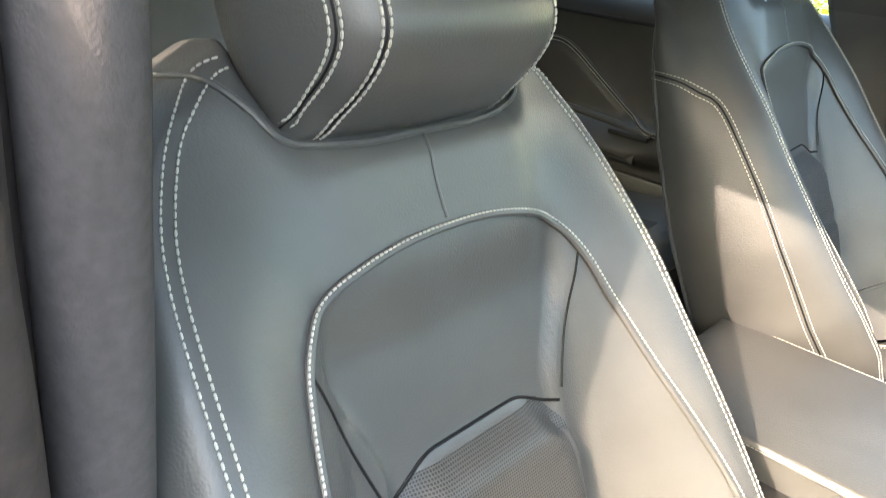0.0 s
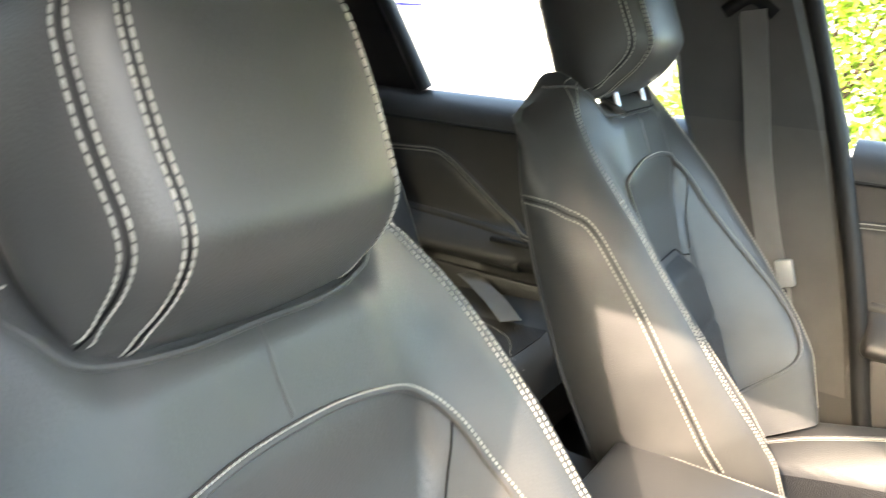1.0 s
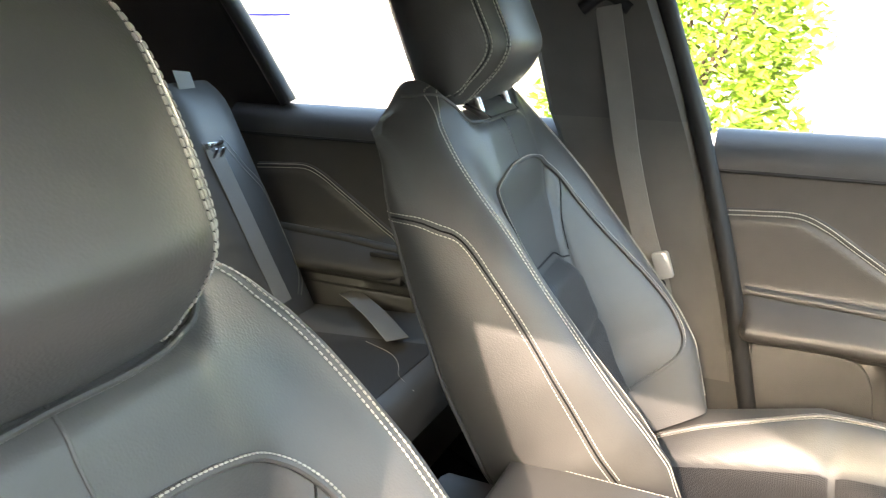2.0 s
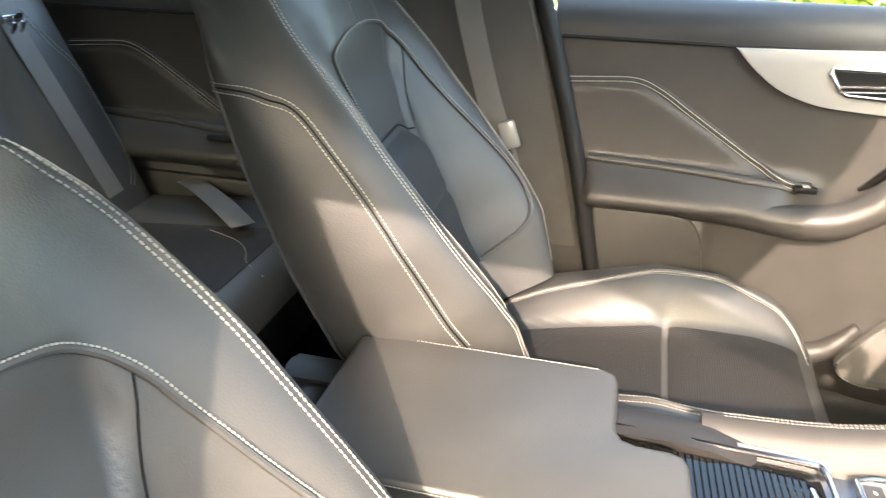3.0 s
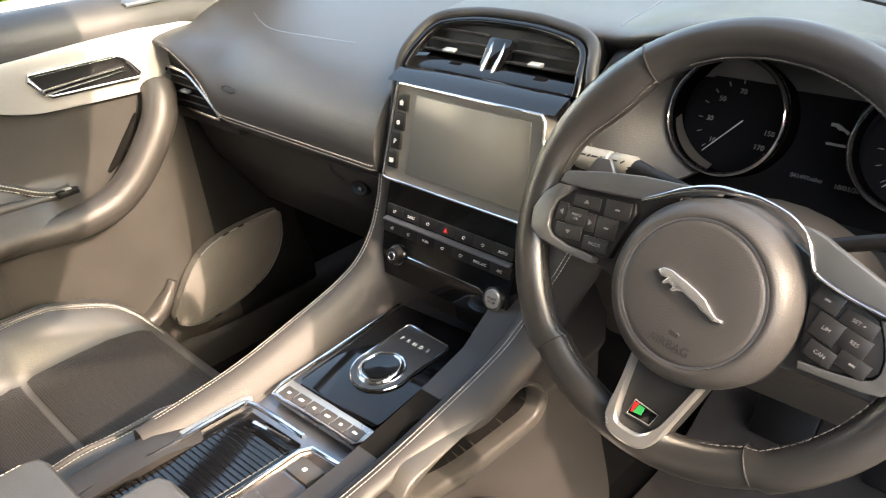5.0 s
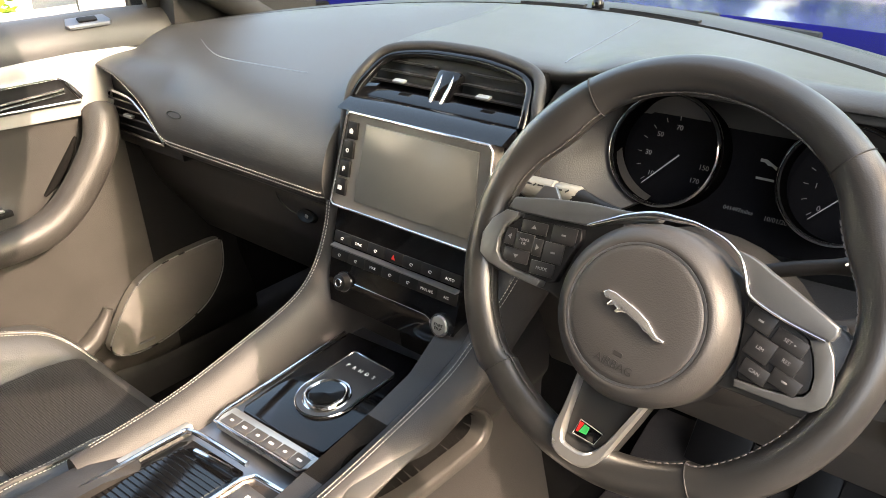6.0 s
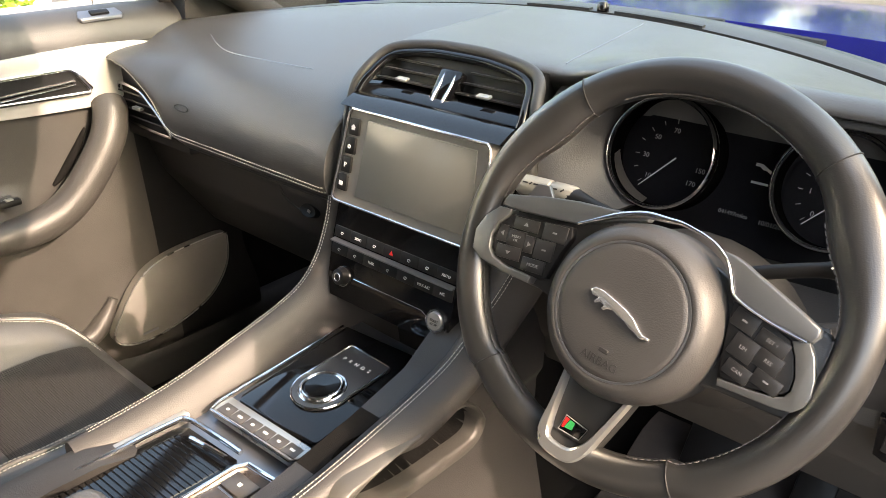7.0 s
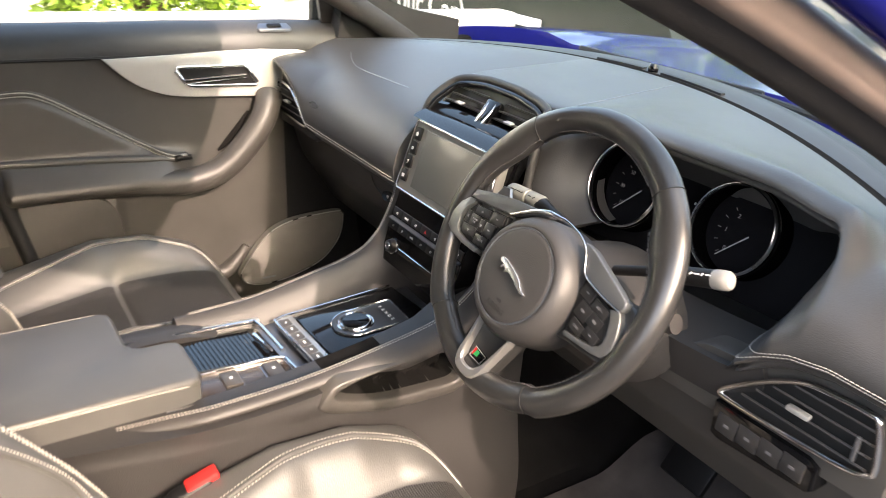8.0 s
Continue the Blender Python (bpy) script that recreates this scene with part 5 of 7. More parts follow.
# ---- steering wheel ----
WM = Matrix(((1, 0, 0, 0.403), (0, 0.449, -0.893, 0.027), (0, 0.893, 0.449, 1.025), (0, 0, 0, 1))) @ Matrix.Rotation(radians(-7.0), 4, "Z")
wheel = thing("steering_wheel", (0.403, 0.027, 1.025), "black leather steering wheel with silver spoke trims", "steering wheel")


def on_wheel(x, y, n=0.0):
    return WM @ Vector((x, y, n))


R_RIM = 0.174


def grip(t):
    """The swelling of the rim above each spoke, towards the hub."""
    return 0.0050 * sum(math.exp(-(((t - c + math.pi) % (2 * math.pi) - math.pi) / 0.24) ** 2) for c in (radians(34), radians(147)))


def rim_radius(t):
    return 0.0158 + grip(t)


def rim_centre(t):
    return R_RIM - 0.95 * grip(t) - (0.004 if math.sin(t) < -0.8 else 0.0)


def rim_body():
    grid = []
    for i in range(120):
        t = 2 * math.pi * i / 120
        r, big = rim_radius(t), rim_centre(t)
        grid.append([on_wheel((big + r * 1.08 * math.cos(p)) * math.cos(t), (big + r * 1.08 * math.cos(p)) * math.sin(t), 0.0158 * math.sin(p)) for p in [2 * math.pi * j / 20 for j in range(20)]])
    return finish_normals(from_grid(grid, True, True))


rim = part("rim", rim_body(), WHEELSKIN, wheel, "thick leather rim", angle=80)
for ang in (53.4, 132.4, 233.8, 305.3):
    t = radians(ang)
    r, big = rim_radius(t), rim_centre(t)
    part("rim_seam", tube([on_wheel((big + (r * 1.08 + 0.0004) * math.cos(p)) * math.cos(t), (big + (r * 1.08 + 0.0004) * math.cos(p)) * math.sin(t), 0.0162 * math.sin(p)) for p in np.linspace(0, 2 * math.pi, 24, endpoint=False)], 0.0006, 5, True), RUBBER, rim, "sewn joint")
for a0, a1 in ((-68, 42), (132, 252), (60, 122)):
    inner = [on_wheel((rim_centre(t) - rim_radius(t) * 1.06) * math.cos(t), (rim_centre(t) - rim_radius(t) * 1.06) * math.sin(t), 0.006 + 0.0012 * (k % 2)) for k, t in enumerate(np.linspace(radians(a0), radians(a1), 130))]
    part("stitching", stitches(inner, 0.0045, 0.0022, 0.0007), material("grey thread", (0.075, 0.07, 0.068), 0.8), rim, "grey thread")

HUBC = (0.011, -0.031)
HM = WM @ Matrix.Translation((*HUBC, 0))
hub = part("airbag_cover", lathe([(0.0005, 0.039), (0.03, 0.0395), (0.052, 0.0395), (0.0565, 0.0385), (0.058, 0.0365), (0.0595, 0.0385), (0.064, 0.0375), (0.070, 0.032), (0.0755, 0.022), (0.0775, 0.008), (0.078, -0.03), (0.06, -0.05)], HM, 72), material("airbag skin", (0.037, 0.0355, 0.035), 0.48, grain=0.3, grain_scale=900, kind="leather"), wheel, "round grained airbag cover", angle=80)
part("hub_ring", lathe([(0.0568, 0.0372), (0.0572, 0.0388), (0.0588, 0.0388), (0.0592, 0.0372)], HM, 64), NOBLE, hub, "thin dark ring")
part("emblem", slab([HM @ Vector((x, y * 1.12, 0.0428)) for x, y in ((-0.0300, 0.0060), (-0.0262, 0.0092), (-0.0190, 0.0095), (-0.0080, 0.0072), (0.0050, 0.0044), (0.0150, 0.0008), (0.0225, -0.0044), (0.0270, -0.0066), (0.0330, -0.0066), (0.0325, -0.0088), (0.0250, -0.0100), (0.0190, -0.0078), (0.0140, -0.0070), (0.0080, -0.0042), (0.0020, -0.0030), (-0.0040, -0.0012), (-0.0085, -0.0018), (-0.0120, -0.0042), (-0.0150, -0.0036), (-0.0135, -0.0008), (-0.0170, 0.0004), (-0.0215, -0.0024), (-0.0232, -0.0006), (-0.0205, 0.0030), (-0.0262, 0.0024))], HM.to_3x3() @ Vector((0, 0, -0.004)), 0.0012, 3), material("bright emblem metal", (0.8, 0.8, 0.8), 0.22, 0.9, vary=0.03), hub, "plain slender silver emblem")
letters("lettering", "AIRBAG", 0.0100, HM @ Matrix.Translation((0.002, -0.044, 0.0394)), RUBBER, hub, "embossed lettering", 0.0005)
part("horn_mark", rbox(0.009, 0.004, 0.001, HM @ Matrix.Translation((0.002, -0.0345, 0.0394)), 0.001, 1), RUBBER, hub)


def spoke(points, n0, thick, mat, name, label, bevel=0.003, parent=wheel):
    return part(name, slab([on_wheel(x, y, n0) for x, y in points], WM.to_3x3() @ Vector((0, 0, -thick)), bevel, 3), mat, parent, label)


GREYSPOKE = material("blue-grey satin spoke cover", (0.10, 0.106, 0.112), 0.34, 0.45, grain=0.1, grain_scale=900)
spoke(((-0.172, 0.010), (-0.145, 0.014), (-0.06, 0.030), (-0.04, 0.034), (-0.045, -0.06), (-0.085, -0.053), (-0.15, -0.057), (-0.168, -0.046)), 0.004, 0.018, WHEELSKIN, "spoke", "leather-covered spoke")
spoke(((0.055, 0.034), (0.08, 0.026), (0.15, 0.022), (0.172, 0.010), (0.170, -0.03), (0.156, -0.05), (0.10, -0.056), (0.065, -0.062)), 0.004, 0.018, WHEELSKIN, "spoke", "leather-covered spoke")
spoke(((-0.150, 0.004), (-0.147, 0.016), (-0.11, 0.028), (-0.075, 0.037), (-0.045, 0.042), (-0.022, 0.047), (-0.008, 0.050), (-0.010, 0.0445), (-0.030, 0.037), (-0.058, 0.024), (-0.068, 0.0180), (-0.104, 0.0105), (-0.137, 0.0045)), 0.0165, 0.012, GREYSPOKE, "spoke_cover", "blue-grey satin upper spoke cover", 0.002)
spoke(((0.0560, 0.0480), (0.0691, 0.0478), (0.0780, 0.0458), (0.0867, 0.0427), (0.1000, 0.0388), (0.1138, 0.0346), (0.1300, 0.0295), (0.1463, 0.0240), (0.1480, 0.0180), (0.1452, 0.0120), (0.1300, 0.0122), (0.1148, 0.0132), (0.1030, 0.0148), (0.0925, 0.0168), (0.0840, 0.0186), (0.0801, 0.0210), (0.0760, 0.0260), (0.0728, 0.0316), (0.0660, 0.0400)), 0.0165, 0.012, GREYSPOKE, "spoke_cover", "blue-grey satin upper spoke cover", 0.002)
part("chrome_arch", tube(catmull([on_wheel(x, y, n) for x, y, n in ((-0.067, 0.0185, 0.0170), (-0.0525, 0.0280, 0.0178), (-0.034, 0.0395, 0.0190), (-0.012, 0.0490, 0.021), (0.008, 0.0525, 0.022), (0.024, 0.0545, 0.022), (0.048, 0.0515, 0.021), (0.0635, 0.0435, 0.0195), (0.0722, 0.0325, 0.0185), (0.0768, 0.0245, 0.0178), (0.0815, 0.0195, 0.0172), (0.0925, 0.0158, 0.0168), (0.1148, 0.0122, 0.0162), (0.1420, 0.0106, 0.0155))], 6), lambda t: 0.0012 + 0.0022 * math.exp(-((t - 0.22) / 0.14) ** 2), 10), CHROME, wheel, "thin chrome arch over the hub")
SIDES = (((((-0.137, 0.004), (-0.150, 0.002), (-0.161, -0.011), (-0.166, -0.028), (-0.161, -0.046), (-0.148, -0.0515), (-0.12, -0.053), (-0.090, -0.051), (-0.089, -0.0445), (-0.12, -0.0465), (-0.136, -0.0445), (-0.1435, -0.038), (-0.147, -0.026), (-0.1455, -0.012), (-0.137, -0.001))),
          ((-0.1355, 0.000), (-0.104, 0.0065), (-0.073, 0.013), (-0.069, 0.004), (-0.073, -0.012), (-0.077, -0.040), (-0.083, -0.044), (-0.12, -0.0458), (-0.1355, -0.0435), (-0.1425, -0.0375), (-0.146, -0.026), (-0.1445, -0.0125)),
          ((-0.1375, -0.020, 0.010, 0.014, ""), (-0.117, -0.0035, 0.024, 0.010, ""), (-0.086, 0.001, 0.022, 0.014, ""), (-0.1215, -0.0195, 0.0175, 0.014, "MENU\nOK"), (-0.1065, -0.019, 0.009, 0.014, ""), (-0.124, -0.0345, 0.024, 0.011, ""), (-0.0895, -0.0175, 0.018, 0.016, ""), (-0.094, -0.035, 0.022, 0.011, "MODE"))),
         ((((0.143, 0.012), (0.151, 0.003), (0.158, -0.012), (0.161, -0.024), (0.160, -0.033), (0.154, -0.041), (0.142, -0.0445), (0.098, -0.050), (0.096, -0.0445), (0.12, -0.041), (0.138, -0.037), (0.1445, -0.033), (0.147, -0.027), (0.1455, -0.017), (0.139, -0.003), (0.132, 0.007))),
          ((0.081, 0.0155), (0.093, 0.015), (0.115, 0.0115), (0.131, 0.0065), (0.138, -0.003), (0.1445, -0.0165), (0.146, -0.027), (0.143, -0.0325), (0.12, -0.0403), (0.098, -0.0435), (0.0935, -0.036), (0.088, -0.015)),
          ((0.096, 0.005, 0.018, 0.013, ""), (0.121, -0.001, 0.022, 0.011, "SET +"), (0.124, -0.0155, 0.018, 0.013, "RES"), (0.1035, -0.0145, 0.018, 0.016, "LIM"), (0.107, -0.033, 0.019, 0.011, "CAN"), (0.129, -0.030, 0.020, 0.011, "-"))))
SPOKETRIM = material("dark satin spoke edge", (0.17, 0.175, 0.175), 0.3, 0.7, vary=0.05)
SWITCHBLACK = material("satin black key", (0.014, 0.014, 0.0145), 0.38, spec=0.5, vary=0.08)
for outline, face, keys in SIDES:
    trim = spoke(outline, 0.0170 if outline[0][0] < 0 else 0.0140, 0.013, SPOKETRIM, "spoke_trim", "satin silver edge of the spoke", 0.0010)
    pad = spoke(face, 0.0125, 0.010, DARK, "button_pad", "black button pad", 0.0012)
    for x, y, w, h, txt in keys:
        m = WM @ Matrix.Translation((x, y, 0.0128)) @ Matrix.Rotation(radians(10 if x < 0 else -9), 4, "Z")
        kb = part("button", rbox(w * 1.16 - 0.0006, h * 1.18 - 0.0006, 0.0022, m, 0.0005), SWITCHBLACK, pad)
        top = m @ Matrix.Translation((0, 0, 0.0012))
        if len(txt) > 1:
            letters("lettering", txt, 0.0042 if len(txt) < 6 else 0.0036, top, DIMPRINT, kb)
        elif w > 0.02 and x < -0.1:
            k = 1 if y > -0.02 else -1
            part("symbol", slab([top @ Vector((p * 0.0026, k * q * 0.0022, 0)) for p, q in ((-1, -0.6), (1, -0.6), (0, 1))], top.to_3x3() @ Vector((0, 0, 0.0003))), DIMPRINT, kb)
        elif w < 0.012:
            k = -1 if x < -0.12 else 1
            part("symbol", slab([top @ Vector((k * p * 0.0022, q * 0.0026, 0)) for p, q in ((-0.6, -1), (-0.6, 1), (1, 0))], top.to_3x3() @ Vector((0, 0, 0.0003))), DIMPRINT, kb)
        else:
            part("symbol", rbox(0.0045, 0.0016, 0.0003, top, 0.0004, 1), DIMPRINT, kb)
spoke(((-0.020, -0.085), (0.048, -0.085), (0.040, -0.12), (0.028, -0.165), (-0.020, -0.168), (-0.022, -0.13)), 0.008, 0.018, WHEELSKIN, "lower_spoke", "leather-covered lower spoke", 0.004)


def ribbon(path, n_top, thick):
    """A flat band along a line of (x, y, width) in the wheel's plane."""
    pts = catmull([(x, y, w) for x, y, w in path], 6)

    def sec(i, t):
        d = pts[min(i + 1, len(pts) - 1)] - pts[max(i - 1, 0)]
        d = Vector((d.x, d.y, 0)).normalized()
        s, p, w = Vector((-d.y, d.x, 0)), Vector((pts[i].x, pts[i].y, 0)), pts[i].z / 2
        return [on_wheel(*(p + s * a * w).xy, n_top + dn) for a, dn in ((-1, -thick), (-1, -0.0018), (-0.7, 0), (0.7, 0), (1, -0.0018), (1, -thick))]
    return sweep(pts, sec)


part("lower_trim", ribbon(((-0.019, -0.100, 0.004), (-0.0175, -0.135, 0.006), (-0.0165, -0.155, 0.010), (-0.011, -0.1665, 0.0125), (0.003, -0.169, 0.0125), (0.016, -0.1665, 0.0125), (0.0245, -0.157, 0.010), (0.031, -0.140, 0.006), (0.043, -0.098, 0.004)), 0.0185, 0.012), WHEELTRIM, wheel, "satin silver V-shaped trim")
bd = part("badge", slab([on_wheel(x, y, 0.0115) for x, y in ((-0.003, -0.138), (0.020, -0.1395), (0.0165, -0.1515), (-0.005, -0.1525))], WM.to_3x3() @ Vector((0, 0, -0.004)), 0.001), PIANO, wheel, "small black badge with red and green marks")
part("badge_rim", tube([on_wheel(x, y, 0.0115) for x, y in ((-0.003, -0.138), (0.020, -0.1395), (0.0165, -0.1515), (-0.005, -0.1525))], 0.0006, 6, True), SATIN, bd)
part("mark", slab([on_wheel(x, y, 0.0121) for x, y in ((-0.0025, -0.1395), (0.0015, -0.1395), (-0.001, -0.149), (-0.003, -0.149))], WM.to_3x3() @ Vector((0, 0, -0.0006))), RED, bd, "red mark")
part("mark", slab([on_wheel(x, y, 0.0121) for x, y in ((0.002, -0.140), (0.0075, -0.1405), (0.007, -0.1475), (-0.0005, -0.1485))], WM.to_3x3() @ Vector((0, 0, -0.0006))), GREENPRINT, bd, "green mark")


def column():
    grid = []
    for k in range(9):
        n = -0.02 - 0.02 * k
        s = 0.055 + 0.006 * k
        grid.append([on_wheel(s * 1.15 * math.cos(t) + 0.002, -0.03 + s * 0.85 * math.sin(t), n) for t in np.linspace(0, 2 * math.pi, 28, endpoint=False)])
    bm = from_grid(grid, False, True)
    return finish_normals(bm)


col = thing("steering_column", (0.403, 0.12, 0.95), "dark plastic steering column shroud with two stalks", "steering column")
part("shroud", column(), PLASTIC, col)
STALKS = {-1: ((-0.055, 0.030, -0.090), (-0.10, 0.034, -0.098), (-0.150, 0.033, -0.104), (-0.208, 0.024, -0.103)), 1: ((0.05, 0.030, -0.066), (0.095, 0.055, -0.065), (0.140, 0.076, -0.063), (0.180, 0.0945, -0.0615))}
PALE = material("pale stalk end", (0.24, 0.23, 0.215), 0.3, vary=0.05)
# sunlight on the dark sleeve is put into this pale colour
SUNSLEEVE = material("sunlit stalk sleeve", (0.185, 0.18, 0.155), 0.4, vary=0.12, grain=0.15)
CAPS = {-1: ((0.0095, -0.066), (0.0114, -0.062), (0.0118, -0.038), (0.0106, -0.0365), (0.0106, -0.034), (0.0122, -0.0325), (0.0125, -0.003), (0.0115, 0.004), (0.009, 0.008), (0.0005, 0.009)), 1: ((0.0104, -0.014), (0.0110, -0.012), (0.0112, -0.004), (0.0106, 0.003), (0.0085, 0.006), (0.0005, 0.007))}
for sg in (-1, 1):
    line = catmull([on_wheel(*p) for p in STALKS[sg]], 8)
    stalk = part("stalk", tube(line, lambda t: 0.0065 + 0.0040 * smooth((t - 0.45) / 0.2), 16), DARK, col, "black stalk with printed markings")
    ax = (line[-1] - line[-6]).normalized()
    end = Matrix.Translation(line[-1]) @ ax.to_track_quat("Z", "Y").to_matrix().to_4x4()
    cap = part("stalk_cap", lathe(CAPS[sg], end, 28), PALE if sg > 0 else SUNSLEEVE, stalk, "pale end cap" if sg > 0 else "sleeve in a sunlit grey-olive tone with dark prints")
    up = Vector((0.2, -0.75, 0.63))
    up = (up - ax * up.dot(ax)).normalized()
    side = up.cross(ax)
    for k, (back, turn, long) in enumerate(((0.006, 0, 0.006), (0.013, 50, 0.004), (0.020, 0, 0.007), (0.027, 35, 0.004), (0.043, 0, 0.006), (0.052, 40, 0.005))):
        r = 0.0127 if sg < 0 and back < 0.03 else 0.0119 if sg < 0 else 0.0107
        spot = line[-1] - ax * (back + (0.010 if sg > 0 else 0.0)) + up * r
        face = Matrix((ax, side, up)).transposed().to_4x4()
        part("print", rbox(long, 0.0016, 0.0004, Matrix.Translation(spot) @ face @ pose(0, 0, 0, 0, 0, turn), 0, 1), WHITEPRINT if sg > 0 else DARK, cap if sg < 0 else stalk)
part("column_lever", tube(catmull([on_wheel(0.055, -0.03, -0.085), on_wheel(0.10, -0.005, -0.085), on_wheel(0.150, 0.022, -0.080)], 6), lambda t: 0.008 + 0.004 * t, 14), PLASTIC, col, "dark grey lever below the stalk")
for outline in (((-0.100, 0.000), (-0.120, 0.026), (-0.131, 0.0375), (-0.144, 0.0350), (-0.151, 0.018), (-0.135, -0.012), (-0.100, -0.022)), ((0.100, 0.000), (0.126, 0.020), (0.146, 0.025), (0.153, 0.014), (0.135, -0.012), (0.100, -0.022))):
    part("paddle", slab([on_wheel(x, y, -0.020) for x, y in outline], WM.to_3x3() @ Vector((0, 0, -0.005)), 0.002), NOBLE, wheel, "satin metal shift paddle")

# driver's floor mat
def mat_body():
    def f(a, v):
        x, y = 0.430 + a * 0.235, -0.10 + v * 0.74
        return Vector((x, y, 0.352 + 0.004 * math.sin(9 * x) * math.sin(7 * y) + 0.06 * smooth((y - 0.45) / 0.15)))
    return shell(f, lambda a, v: f(a, v) - Vector((0, 0, 0.009)), 20, 24, 0.004, 2)


floor_mat = solid("floor_mat", mat_body(), material("grey mat pile", (0.070, 0.062, 0.058), 0.95, grain=1.0, grain_scale=700, vary=0.25, spec=0.1), "dark grey carpet mat in the driver's footwell", "floor mat", kind="")

# pedals
pedals = thing("pedals", (0.42, 0.6, 0.4), "dark ribbed metal pedals in the footwell", "pedal")
for x, w in ((0.34, 0.10), (0.50, 0.06)):
    pd = part("pedal", rbox(w, 0.02, 0.13, pose(x, 0.56, 0.47, -35), 0.006), DARK, pedals)
    for k in range(4):
        part("rib", rbox(w * 0.85, 0.008, 0.008, pose(x, 0.546 + 0.015 * k, 0.436 + 0.021 * k, -35), 0.002), NOBLE, pd)
    part("arm", tube([(x, 0.57, 0.5), (x, 0.66, 0.62), (x, 0.7, 0.7)], 0.01, 8), DARK, pd)


# ---- passenger-side doors ----
def door_relief(y, z):
    """How far the trim stands into the car from its base plane."""
    arm = smooth((z - 0.738) / 0.042) * smooth((0.856 - z) / 0.07) * smooth((-0.03 - y) / 0.14) * smooth((y + 0.492) / 0.03)
    d = 0.066 * arm
    d += 0.012 * smooth((0.752 - z) / 0.03) * smooth((-0.235 - y) / 0.02) * smooth((z - 0.45) / 0.05)
    top = interp(y, (-0.56, -0.40, -0.345, -0.175, -0.09), (0.977, 0.982, 0.955, 0.850, 0.825))
    d += 0.010 * smooth((top - z) / 0.008) * smooth((z - 0.80) / 0.03) * smooth((-0.07 - y) / 0.05)
    d += 0.045 * smooth((0.60 - z) / 0.12) * smooth((y - 0.0) / 0.15) * smooth((z - 0.40) / 0.05)
    return d


DOOR_X = -0.742


